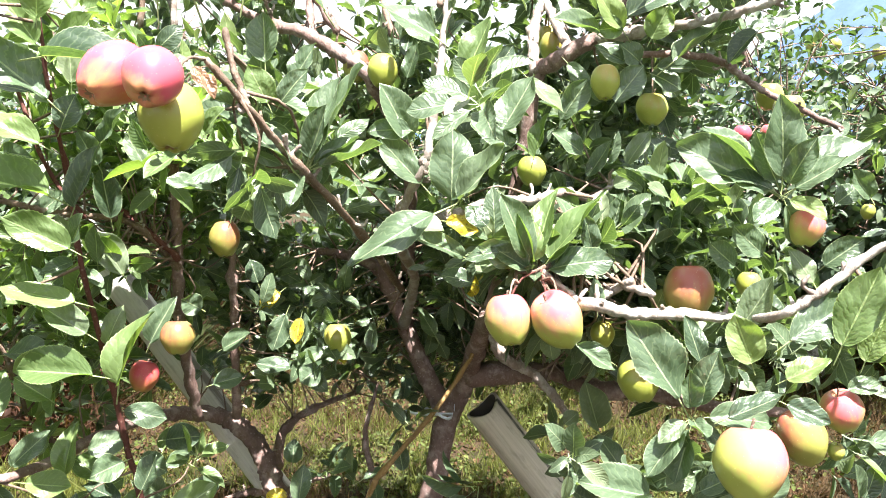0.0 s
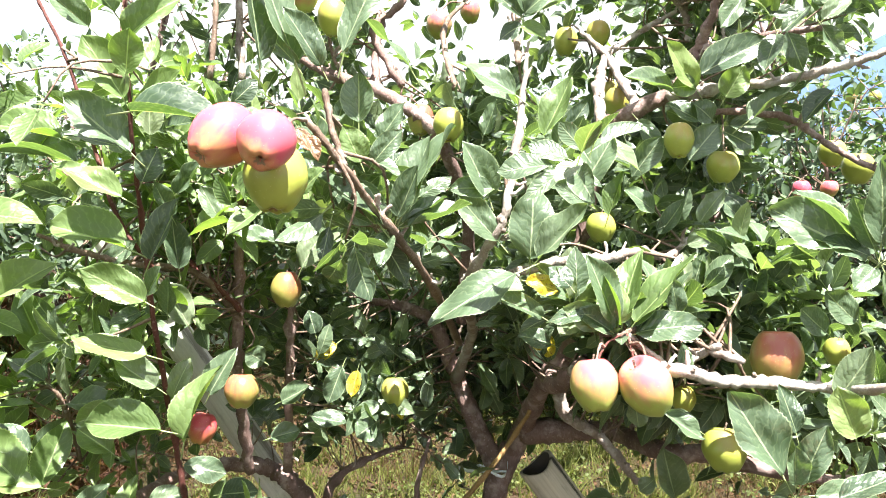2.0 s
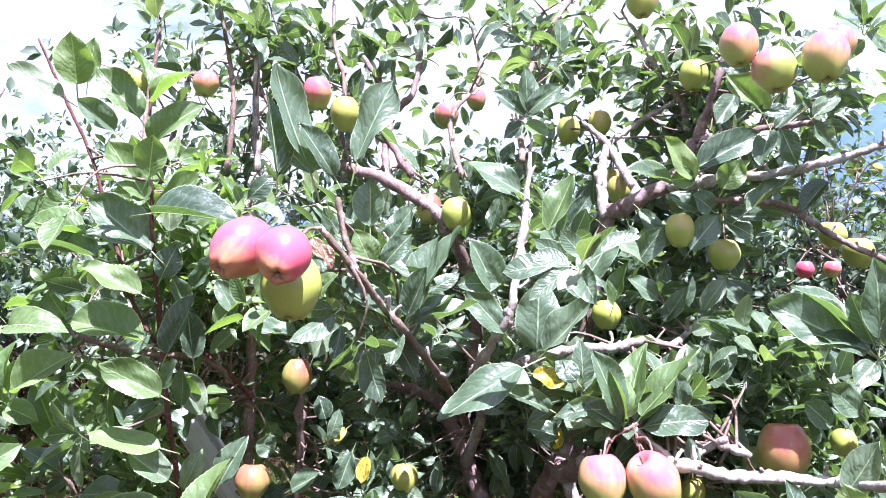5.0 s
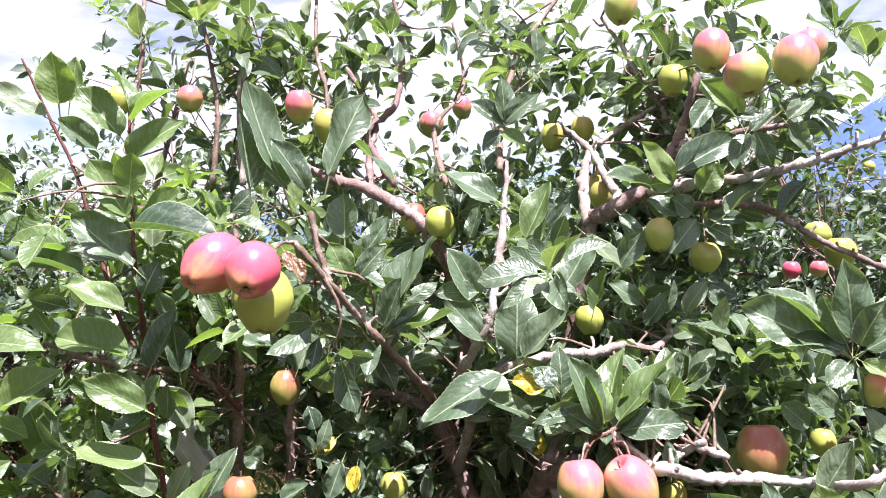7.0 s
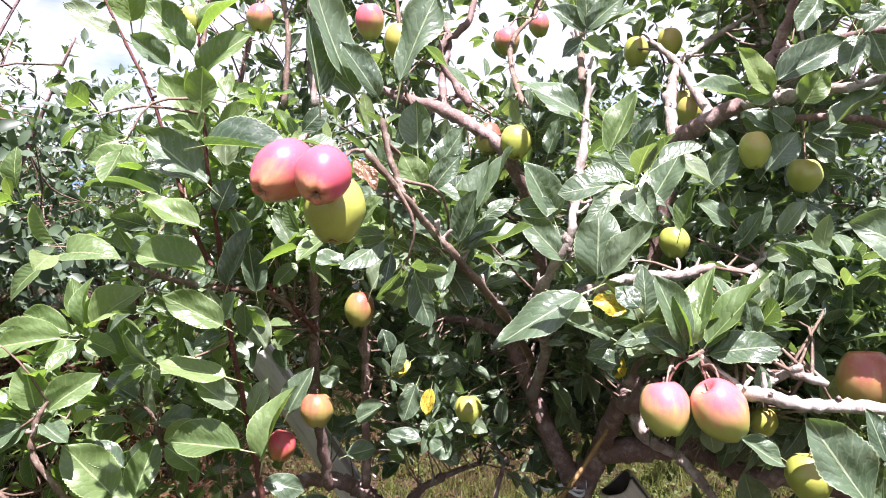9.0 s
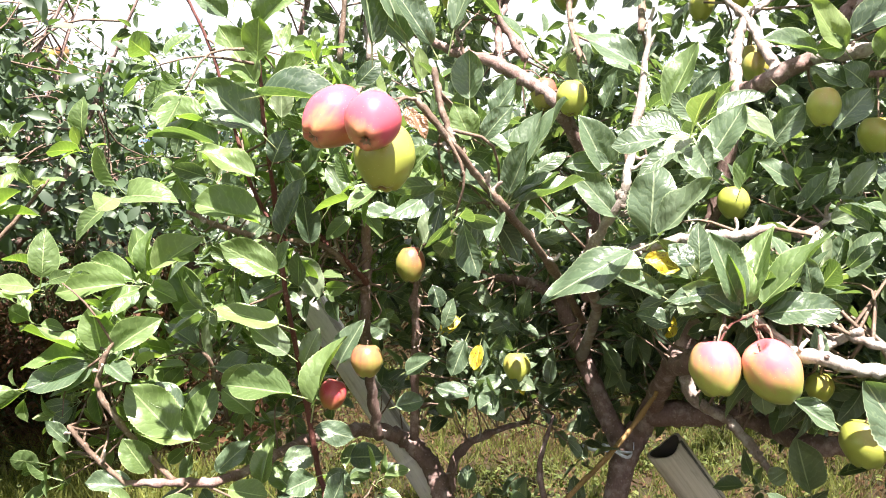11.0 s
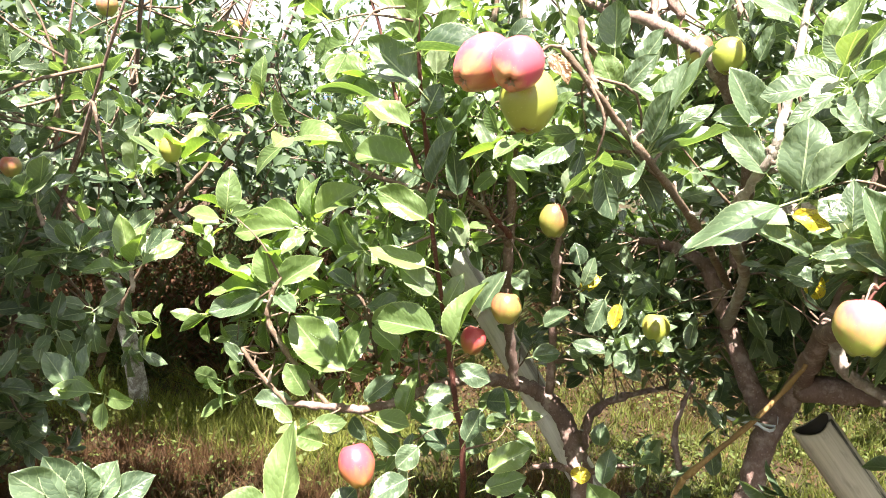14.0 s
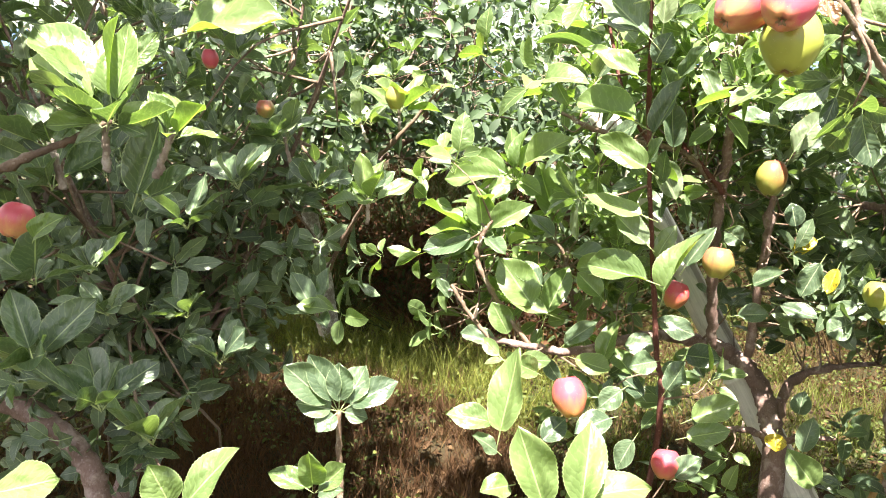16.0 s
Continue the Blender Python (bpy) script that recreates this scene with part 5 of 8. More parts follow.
leaf(TREE, (0.26, 1.422, 1.405), (-0.77, -0.31, 0.55), 0.080, 0.045, (0.32, -0.9, 0.3))
leaf(TREE, (0.272, 1.421, 1.361), (0.57, -0.16, 0.81), 0.086, 0.041, (-0.34, -0.81, 0.48))
leaf(TREE, (0.349, 1.427, 1.384), (0.44, -0.25, 0.86), 0.080, 0.038, (-0.44, -0.81, 0.4))
leaf(TREE, (0.462, 1.534, 1.392), (-0.73, -0.16, 0.66), 0.072, 0.041, (0.17, -0.94, 0.29))
leaf(TREE, (0.238, 1.316, 1.308), (-0.86, 0.12, 0.49), 0.060, 0.032, (0.05, -0.84, 0.53), "y")
leaf(TREE, (0.313, 1.373, 1.345), (0.83, -0.39, 0.39), 0.065, 0.037, (-0.37, -0.76, 0.54))
leaf(TREE, (0.595, 1.453, 1.642), (-0.7, -0.25, -0.67), 0.089, 0.037, (-0.21, -0.6, 0.77))
leaf(TREE, (0.523, 1.352, 1.752), (0.76, 0.02, 0.65), 0.065, 0.036, (-0.14, -0.81, 0.56))
leaf(TREE, (0.523, 1.352, 1.742), (0.58, 0.11, -0.81), 0.063, 0.036, (-0.05, -0.98, 0.19))
leaf(TREE, (0.436, 1.451, 1.847), (-0.81, 0.16, 0.56), 0.065, 0.034, (-0.14, -0.93, 0.34))
leaf(TREE, (0.229, 1.742, 1.914), (0.83, -0.44, 0.35), 0.058, 0.041, (-0.34, -0.89, 0.29))
leaf(TREE, (0.244, 1.74, 1.855), (0.97, -0.12, 0.23), 0.054, 0.045, (-0.02, -0.98, 0.21))
leaf(TREE, (0.465, 1.048, 1.372), (-0.71, 0.22, 0.67), 0.122, 0.051, (0.24, -0.65, 0.72))
leaf(TREE, (0.481, 1.035, 1.38), (-0.17, -0.25, 0.95), 0.118, 0.061, (-0.09, -0.99, 0.13))
leaf(TREE, (0.476, 1.043, 1.371), (-0.46, 0.05, 0.89), 0.084, 0.042, (-0.06, -0.93, 0.36))
leaf(TREE, (0.5, 1.035, 1.363), (0.75, -0.38, 0.54), 0.078, 0.047, (-0.42, -0.74, 0.53))
leaf(TREE, (0.512, 1.047, 1.368), (0.85, 0.15, 0.51), 0.129, 0.054, (-0.29, -0.27, 0.92))
leaf(TREE, (0.456, 1.048, 1.366), (-0.9, 0.19, 0.39), 0.136, 0.057, (0.08, -0.71, 0.7))
leaf(TREE, (0.468, 1.04, 1.36), (-0.91, -0.08, 0.4), 0.078, 0.042, (0.14, -0.9, 0.41))
leaf(TREE, (0.489, 1.032, 1.369), (0.16, -0.5, 0.85), 0.078, 0.039, (-0.65, -0.74, 0.16))
leaf(TREE, (0.493, 1.03, 1.346), (0.46, -0.77, -0.44), 0.063, 0.034, (-0.4, -0.57, 0.71), "y")
leaf(TREE, (0.475, 1.036, 1.344), (-0.72, -0.4, -0.57), 0.061, 0.034, (-0.04, -0.61, 0.79))
leaf(TREE, (0.493, 1.043, 1.337), (0.43, 0.06, -0.9), 0.072, 0.037, (-0.03, -0.96, 0.27))
leaf(TREE, (0.432, 1.023, 1.162), (0.5, -0.14, 0.86), 0.089, 0.051, (-0.46, -0.71, 0.53))
leaf(TREE, (0.419, 0.947, 1.13), (-0.37, 0.08, 0.92), 0.074, 0.049, (0, -0.91, 0.4), "y")
leaf(TREE, (0.444, 0.896, 1.124), (0.85, -0.19, 0.48), 0.060, 0.038, (-0.3, -0.65, 0.7), "y")
leaf(TREE, (0.515, 0.904, 1.168), (0.34, -0.06, 0.94), 0.112, 0.057, (-0.53, -0.67, 0.52), "y")
leaf(TREE, (0.458, 0.923, 1.169), (0.82, 0.08, 0.56), 0.102, 0.054, (-0.2, -0.64, 0.74))
leaf(TREE, (0.421, 0.843, 1.11), (0.81, -0.45, -0.38), 0.052, 0.033, (-0.14, -0.71, 0.69))
leaf(TREE, (0.274, 0.889, 0.964), (-0.96, -0.16, 0.21), 0.108, 0.045, (0.22, -0.5, 0.84))
leaf(TREE, (0.373, 1.014, 1.111), (-0.3, 0.15, 0.94), 0.071, 0.034, (0.02, -0.89, 0.46))
leaf(TREE, (0.448, 1.105, 1.238), (-0.8, -0.12, 0.59), 0.063, 0.040, (0.19, -0.9, 0.38))
leaf(TREE, (0.561, 1.084, 1.216), (-0.55, 0.14, 0.82), 0.064, 0.044, (-0.05, -0.9, 0.42))
leaf(TREE, (0.492, 1.109, 1.256), (-0.79, -0.08, 0.61), 0.075, 0.045, (0.14, -0.92, 0.38))
leaf(TREE, (0.553, 1.039, 1.25), (0.65, -0.32, 0.69), 0.066, 0.037, (-0.48, -0.68, 0.55))
leaf(TREE, (0.556, 0.921, 1.142), (0.29, -0.07, 0.95), 0.068, 0.038, (-0.56, -0.66, 0.5), "y")
leaf(TREE, (0.521, 0.972, 1.15), (-0.48, 0.25, 0.84), 0.046, 0.035, (-0.26, -0.87, 0.42))
leaf(TREE, (0.358, 0.858, 1.086), (0.92, -0.04, 0.39), 0.074, 0.036, (-0.17, -0.64, 0.75))
leaf(TREE, (0.252, 1.06, 1.095), (-0.85, 0.26, 0.46), 0.050, 0.027, (0.02, -0.75, 0.66))
leaf(TREE, (0.245, 1.105, 1.062), (0.26, -0.51, 0.82), 0.057, 0.032, (-0.61, -0.77, 0.2))
leaf(TREE, (0.275, 1.236, 0.914), (-0.34, -0.06, 0.94), 0.106, 0.046, (0.2, -0.91, 0.36))
leaf(TREE, (0.336, 1.246, 0.975), (0.35, 0.16, 0.93), 0.090, 0.042, (-0.33, -0.74, 0.59))
leaf(TREE, (0.214, 1.236, 0.923), (0.76, 0.03, 0.65), 0.034, 0.031, (-0.14, -0.81, 0.57))
leaf(TREE, (0.296, 0.892, 0.978), (0.87, -0.13, 0.48), 0.041, 0.030, (-0.23, -0.74, 0.63))
leaf(TREE, (0.324, 0.844, 0.995), (0.9, -0.02, 0.43), 0.038, 0.028, (-0.14, -0.73, 0.67))
leaf(TREE, (0.294, 1.131, 0.888), (-0.56, 0.2, 0.8), 0.068, 0.048, (0.15, -0.8, 0.58))
leaf(TREE, (0.534, 0.916, 1.105), (0.98, -0.02, 0.2), 0.045, 0.026, (-0.06, -0.66, 0.75))
leaf(TREE, (0.704, 1.206, 1.338), (-0.68, -0.05, 0.73), 0.066, 0.039, (0, -0.96, 0.27))
leaf(TREE, (0.7, 1.305, 1.32), (0.75, -0.07, 0.65), 0.049, 0.041, (-0.19, -0.83, 0.53))
leaf(TREE, (0.308, 0.899, 1.096), (-0.59, 0.11, 0.8), 0.125, 0.052, (0.33, -0.71, 0.62))
leaf(TREE, (0.33, 0.893, 1.09), (0.23, -0.18, 0.96), 0.080, 0.035, (-0.51, -0.77, 0.38))
leaf(TREE, (0.348, 0.897, 1.071), (1, 0.02, -0.02), 0.093, 0.044, (0.06, -0.68, 0.73))
leaf(TREE, (0.314, 0.893, 1.057), (-0.62, -0.17, -0.77), 0.080, 0.043, (-0.29, -0.64, 0.71))
leaf(TREE, (0.323, 0.896, 1.054), (-0.16, -0.03, -0.99), 0.074, 0.031, (-0.62, -0.62, 0.48))
leaf(TREE, (0.323, 0.895, 1.086), (-0.19, -0.1, 0.98), 0.058, 0.030, (0.04, -0.96, 0.28))
leaf(TREE, (0.325, 0.884, 1.07), (-0.02, -0.98, -0.17), 0.050, 0.027, (-0.16, -0.19, 0.97))
leaf(TREE, (0.316, 0.893, 1.066), (-0.84, -0.29, -0.46), 0.047, 0.027, (-0.06, -0.58, 0.81))

# leaves of the low twigs
leaf(TREE, (-1.065, 1.201, 1.058), (-0.94, -0.14, 0.31), 0.148, 0.062, (0.26, -0.13, 0.96), "y")
leaf(TREE, (-1.063, 1.196, 1.05), (-0.95, -0.3, 0.1), 0.139, 0.058, (0.16, -0.25, 0.95), "y")
leaf(TREE, (-1.057, 1.195, 1.035), (-0.85, -0.35, -0.41), 0.126, 0.053, (0.02, -0.61, 0.79))
leaf(TREE, (-1.034, 1.204, 1.069), (-0.11, -0.1, 0.99), 0.093, 0.067, (0.6, -0.72, 0.35), "y")
leaf(TREE, (-1.011, 1.21, 1.065), (0.75, 0.13, 0.65), 0.113, 0.047, (0, -0.85, 0.52), "y")
leaf(TREE, (-1.049, 1.2, 1.036), (-0.81, -0.29, -0.51), 0.093, 0.041, (0.19, -0.83, 0.52))
leaf(TREE, (-1.013, 1.199, 1.039), (0.86, -0.33, -0.37), 0.086, 0.036, (0.13, -0.47, 0.87))
leaf(TREE, (-1.045, 1.208, 1.058), (-0.78, 0.08, 0.62), 0.073, 0.041, (0.37, -0.52, 0.77), "y")
leaf(TREE, (-1.13, 1.433, 1.168), (-0.91, -0.08, 0.41), 0.120, 0.055, (0.26, -0.66, 0.71), "y")
leaf(TREE, (-1.112, 1.443, 1.182), (-0.3, 0.26, 0.92), 0.114, 0.049, (0.58, -0.53, 0.63), "y")
leaf(TREE, (-1.083, 1.436, 1.183), (0.62, 0.02, 0.78), 0.137, 0.057, (-0.18, -0.83, 0.53), "y")
leaf(TREE, (-1.135, 1.415, 1.158), (-0.84, -0.54, 0.02), 0.155, 0.065, (0.33, -0.51, 0.79), "y")
leaf(TREE, (-1.123, 1.435, 1.163), (-0.95, -0.03, 0.32), 0.084, 0.049, (0.19, -0.67, 0.71), "y")
leaf(TREE, (-1.112, 1.426, 1.146), (-0.51, -0.58, -0.63), 0.067, 0.048, (0.54, -0.69, 0.49))
leaf(TREE, (-1.086, 1.433, 1.152), (0.96, -0.15, -0.24), 0.076, 0.053, (0, -0.78, 0.62), "y")
leaf(TREE, (-0.907, 1.24, 0.893), (-0.61, -0.2, 0.77), 0.136, 0.090, (0.57, -0.53, 0.63), "y")
leaf(TREE, (-0.879, 1.267, 0.875), (0.26, 0.21, 0.94), 0.123, 0.057, (0.24, -0.86, 0.45), "y")
leaf(TREE, (-0.952, 1.214, 0.818), (-0.35, -0.31, 0.88), 0.086, 0.056, (0.73, -0.49, 0.47), "y")
leaf(TREE, (-0.868, 1.25, 0.877), (-0.92, -0.37, 0.14), 0.119, 0.050, (0.27, -0.44, 0.86), "y")
leaf(TREE, (-0.732, 1.278, 0.791), (0.14, 0.16, 0.98), 0.102, 0.051, (0.19, -0.87, 0.45), "y")
leaf(TREE, (-0.685, 1.279, 0.837), (0.9, 0.32, 0.31), 0.073, 0.050, (0.12, -0.7, 0.7))
leaf(TREE, (-0.596, 1.427, 0.798), (0.98, -0.12, 0.18), 0.083, 0.059, (-0.11, -0.68, 0.72))
leaf(TREE, (-0.555, 1.414, 0.641), (0.62, 0.34, 0.71), 0.103, 0.062, (0.02, -0.75, 0.66))
leaf(TREE, (-0.633, 1.327, 0.9), (0.98, 0.08, -0.21), 0.084, 0.048, (0.18, -0.64, 0.75))
leaf(TREE, (-1.09, 1.161, 0.888), (-0.6, -0.32, 0.73), 0.062, 0.029, (0.62, -0.46, 0.63))
leaf(TREE, (-0.819, 1.255, 0.815), (0.69, 0.23, 0.69), 0.093, 0.044, (0.08, -0.83, 0.54))
leaf(TREE, (-0.769, 1.215, 0.802), (0.99, 0.02, -0.13), 0.091, 0.052, (0.11, -0.59, 0.8), "y")
leaf(TREE, (-0.67, 1.294, 0.771), (-0.69, 0, 0.73), 0.077, 0.048, (0.44, -0.57, 0.7), "y")
leaf(TREE, (-0.639, 1.296, 0.725), (-0.55, -0.39, 0.73), 0.079, 0.053, (0.65, -0.52, 0.56))
leaf(TREE, (-0.583, 1.362, 0.703), (-0.65, -0.22, 0.73), 0.073, 0.054, (0.47, -0.71, 0.52))
leaf(TREE, (-0.623, 1.364, 0.787), (0.9, -0.23, -0.37), 0.066, 0.049, (0.06, -0.68, 0.73))
leaf(TREE, (-0.759, 1.293, 0.933), (-0.75, -0.21, 0.63), 0.077, 0.053, (0.47, -0.58, 0.66), "y")
leaf(TREE, (-0.747, 1.31, 1.009), (-0.94, -0.24, -0.26), 0.083, 0.048, (0.12, -0.76, 0.64), "y")
leaf(TREE, (-0.507, 1.473, 0.905), (0.89, 0.41, 0.18), 0.066, 0.044, (0.23, -0.66, 0.71))
leaf(TREE, (-0.449, 1.599, 0.914), (0.98, -0.08, -0.19), 0.088, 0.049, (0.07, -0.69, 0.73))
leaf(TREE, (-0.3, 1.591, 0.906), (-0.77, -0.43, -0.46), 0.054, 0.060, (0.24, -0.75, 0.61))
leaf(TREE, (-0.386, 1.636, 1.021), (-0.32, -0.17, -0.93), 0.090, 0.049, (-0.01, -0.86, 0.5))
leaf(TREE, (-0.488, 1.492, 0.98), (0.89, -0.02, 0.45), 0.074, 0.052, (-0.1, -0.81, 0.58))
leaf(TREE, (-0.499, 1.4, 1.088), (-0.67, -0.48, 0.57), 0.047, 0.047, (0.53, -0.76, 0.36))
leaf(TREE, (-0.399, 1.723, 0.613), (0.06, 0.16, 0.99), 0.061, 0.049, (0.18, -0.87, 0.46))
leaf(TREE, (-0.115, 1.704, 0.606), (-0.22, 0.09, 0.97), 0.086, 0.042, (0.32, -0.82, 0.47))
leaf(TREE, (-0.975, 1.202, 0.79), (-0.9, -0.43, 0.07), 0.092, 0.039, (0.22, -0.36, 0.91))
leaf(TREE, (-0.448, 1.63, 1.099), (-0.27, -0.02, 0.96), 0.057, 0.045, (0.27, -0.88, 0.4))
leaf(TREE, (-0.667, 0.766, 0.829), (0.05, 0.28, 0.96), 0.145, 0.068, (0.25, -0.81, 0.53), "y")
leaf(TREE, (-0.68, 0.759, 0.841), (-0.62, -0.71, 0.34), 0.080, 0.045, (0.6, -0.37, 0.71), "y")
leaf(TREE, (-0.556, 0.729, 0.756), (-0.38, -0.09, 0.92), 0.134, 0.060, (0.64, -0.55, 0.54), "y")
leaf(TREE, (-0.509, 0.767, 0.759), (-0.05, 0.16, 0.99), 0.129, 0.054, (0.19, -0.86, 0.47), "y")
leaf(TREE, (-0.53, 0.75, 0.758), (0.7, 0.63, 0.33), 0.148, 0.071, (0.22, -0.55, 0.81), "y")
leaf(TREE, (-0.481, 1.159, 0.772), (0.73, 0.54, 0.41), 0.094, 0.052, (0.19, -0.62, 0.76), "y")
leaf(TREE, (-0.49, 1.166, 0.727), (0.85, 0.45, 0.29), 0.085, 0.048, (0.17, -0.63, 0.76), "y")
leaf(TREE, (-0.488, 1.122, 0.66), (0.57, 0.36, 0.73), 0.065, 0.045, (0.01, -0.75, 0.67))
leaf(TREE, (-0.655, 0.889, 0.768), (0.37, 0.67, 0.65), 0.060, 0.045, (0.38, -0.62, 0.68))
leaf(TREE, (-0.665, 0.758, 0.794), (-0.34, -0.67, 0.66), 0.060, 0.035, (0.8, -0.28, 0.53))
leaf(TREE, (-0.617, 0.723, 0.766), (-0.35, -0.93, 0.09), 0.056, 0.042, (0.63, -0.26, 0.73), "y")
leaf(TREE, (-0.605, 1.059, 0.768), (-0.41, -0.91, -0.1), 0.084, 0.052, (0.44, -0.31, 0.84))
leaf(TREE, (-0.616, 1.126, 0.802), (-0.56, -0.51, -0.65), 0.059, 0.046, (0.31, -0.73, 0.6))
leaf(TREE, (-0.582, 1.125, 0.703), (-0.31, -0.29, -0.91), 0.071, 0.047, (0.07, -0.83, 0.56))
leaf(TREE, (-0.683, 0.9, 0.887), (-0.46, -0.76, 0.46), 0.061, 0.042, (0.73, -0.33, 0.6), "y")
leaf(TREE, (-0.562, 1.229, 0.786), (0.44, 0.22, 0.87), 0.079, 0.048, (0.03, -0.85, 0.53))
leaf(TREE, (-0.59, 1.223, 0.843), (-0.48, -0.87, -0.06), 0.073, 0.048, (0.5, -0.36, 0.79))
leaf(TREE, (-0.356, 1.595, 0.575), (0.1, 0.25, 0.96), 0.088, 0.047, (-0.05, -0.84, 0.54))
leaf(TREE, (-0.315, 1.548, 0.524), (-0.51, -0.34, 0.79), 0.103, 0.067, (0.59, -0.68, 0.44), "y")

# spurs at the top of the main tree
leaf(TREE, (-0.467, 1.687, 2.005), (0.85, 0.08, 0.52), 0.068, 0.040, (-0.22, -0.18, 1))
leaf(TREE, (-0.475, 1.694, 2.006), (0.39, 0.58, 0.71), 0.059, 0.035, (0.01, -0.1, 1))
leaf(TREE, (-0.481, 1.695, 2.006), (-0.11, 0.72, 0.69), 0.057, 0.034, (-0.11, -0.13, 1))
leaf(TREE, (-0.495, 1.684, 2.006), (-0.85, -0.11, 0.52), 0.080, 0.039, (-0.55, -0.24, 1))
leaf(TREE, (-0.483, 1.672, 2.007), (-0.16, -0.79, 0.59), 0.079, 0.042, (0.06, -0.81, 1))
leaf(TREE, (-0.477, 1.676, 2.003), (0.23, -0.85, 0.47), 0.053, 0.026, (0.3, -0.34, 1))
leaf(TREE, (-0.706, 1.614, 2.06), (0.8, -0.38, 0.47), 0.073, 0.034, (0.11, -0.54, 1))
leaf(TREE, (-0.717, 1.633, 2.059), (0.18, 0.87, 0.45), 0.068, 0.035, (0.46, -0.34, 1))
leaf(TREE, (-0.725, 1.626, 2.063), (-0.45, 0.46, 0.77), 0.062, 0.028, (0.16, -0.48, 1))
leaf(TREE, (-0.731, 1.615, 2.059), (-0.84, -0.3, 0.45), 0.064, 0.031, (-0.14, -0.68, 1))
leaf(TREE, (-0.728, 1.607, 2.06), (-0.5, -0.73, 0.46), 0.077, 0.038, (-0.19, -0.12, 1))
leaf(TREE, (-0.713, 1.604, 2.055), (0.34, -0.93, 0.16), 0.078, 0.039, (0.24, -0.54, 1))
leaf(TREE, (-0.821, 1.564, 2.008), (0.66, 0.12, 0.74), 0.055, 0.028, (0.06, 0.08, 1))
leaf(TREE, (-0.823, 1.575, 2.011), (0.32, 0.67, 0.67), 0.085, 0.044, (0.18, -0.18, 1))
leaf(TREE, (-0.833, 1.574, 2.008), (-0.29, 0.74, 0.61), 0.071, 0.040, (0.09, -0.31, 1))
leaf(TREE, (-0.838, 1.565, 2.008), (-0.68, 0.13, 0.72), 0.060, 0.028, (0.46, -0.55, 1))
leaf(TREE, (-0.835, 1.557, 2.006), (-0.56, -0.53, 0.64), 0.054, 0.028, (0.2, -0.27, 1))
leaf(TREE, (-0.826, 1.552, 2.011), (0.16, -0.63, 0.76), 0.075, 0.045, (-0.16, -0.42, 1))
leaf(TREE, (-0.265, 1.748, 2.052), (1, -0.04, 0.04), 0.073, 0.041, (0.24, -0.37, 1))
leaf(TREE, (-0.272, 1.758, 2.058), (0.6, 0.66, 0.45), 0.065, 0.031, (-0.08, -0.49, 1))
leaf(TREE, (-0.284, 1.758, 2.062), (-0.22, 0.65, 0.73), 0.064, 0.031, (-0.4, -0.4, 1))
leaf(TREE, (-0.291, 1.75, 2.06), (-0.77, 0.12, 0.62), 0.064, 0.037, (0.29, -0.11, 1))
leaf(TREE, (-0.287, 1.741, 2.058), (-0.53, -0.64, 0.56), 0.055, 0.031, (-0.23, 0.1, 1))
leaf(TREE, (-0.276, 1.738, 2.059), (0.31, -0.78, 0.55), 0.059, 0.034, (-0.1, -0.21, 1))
leaf(TREE, (-0.192, 1.8, 2.132), (0.86, -0.18, 0.47), 0.078, 0.041, (0.38, -0.32, 1))
leaf(TREE, (-0.2, 1.812, 2.135), (0.45, 0.55, 0.7), 0.072, 0.033, (0.04, -0.68, 1))
leaf(TREE, (-0.215, 1.818, 2.127), (-0.45, 0.88, 0.15), 0.080, 0.037, (-0.32, -0.11, 1))
leaf(TREE, (-0.22, 1.798, 2.135), (-0.75, -0.26, 0.61), 0.079, 0.045, (-0.12, -0.59, 1))
leaf(TREE, (-0.219, 1.792, 2.129), (-0.69, -0.67, 0.28), 0.076, 0.038, (-0.21, -0.49, 1))
leaf(TREE, (-0.201, 1.794, 2.128), (0.56, -0.74, 0.37), 0.053, 0.024, (-0.05, -0.09, 1))
leaf(TREE, (-0.003, 1.567, 1.822), (0.6, -0.06, 0.8), 0.058, 0.030, (-0.04, 0.17, 1))
leaf(TREE, (-0.005, 1.574, 1.826), (0.4, 0.36, 0.84), 0.073, 0.044, (-0, -0.67, 1))
leaf(TREE, (-0.015, 1.577, 1.818), (-0.36, 0.75, 0.55), 0.052, 0.028, (0.26, -0.03, 1))
leaf(TREE, (-0.022, 1.57, 1.825), (-0.66, 0.11, 0.75), 0.079, 0.040, (-0.09, -0.38, 1))
leaf(TREE, (-0.014, 1.559, 1.821), (-0.25, -0.72, 0.65), 0.059, 0.033, (0.2, -0.03, 1))
leaf(TREE, (-0.004, 1.562, 1.822), (0.5, -0.46, 0.73), 0.062, 0.031, (0.49, -0.32, 1))
leaf(TREE, (0.176, 1.729, 2.077), (0.69, 0.11, 0.72), 0.070, 0.037, (0.09, -0.48, 1))
leaf(TREE, (0.171, 1.734, 2.076), (0.47, 0.47, 0.75), 0.059, 0.027, (0.01, -0.41, 1))
leaf(TREE, (0.153, 1.736, 2.069), (-0.81, 0.55, 0.19), 0.069, 0.032, (-0.01, -0.5, 1))
leaf(TREE, (0.155, 1.73, 2.081), (-0.57, 0.15, 0.81), 0.084, 0.038, (0.13, -0.63, 1))
leaf(TREE, (0.158, 1.711, 2.066), (-0.38, -0.93, -0.02), 0.081, 0.043, (0.34, 0.16, 1))
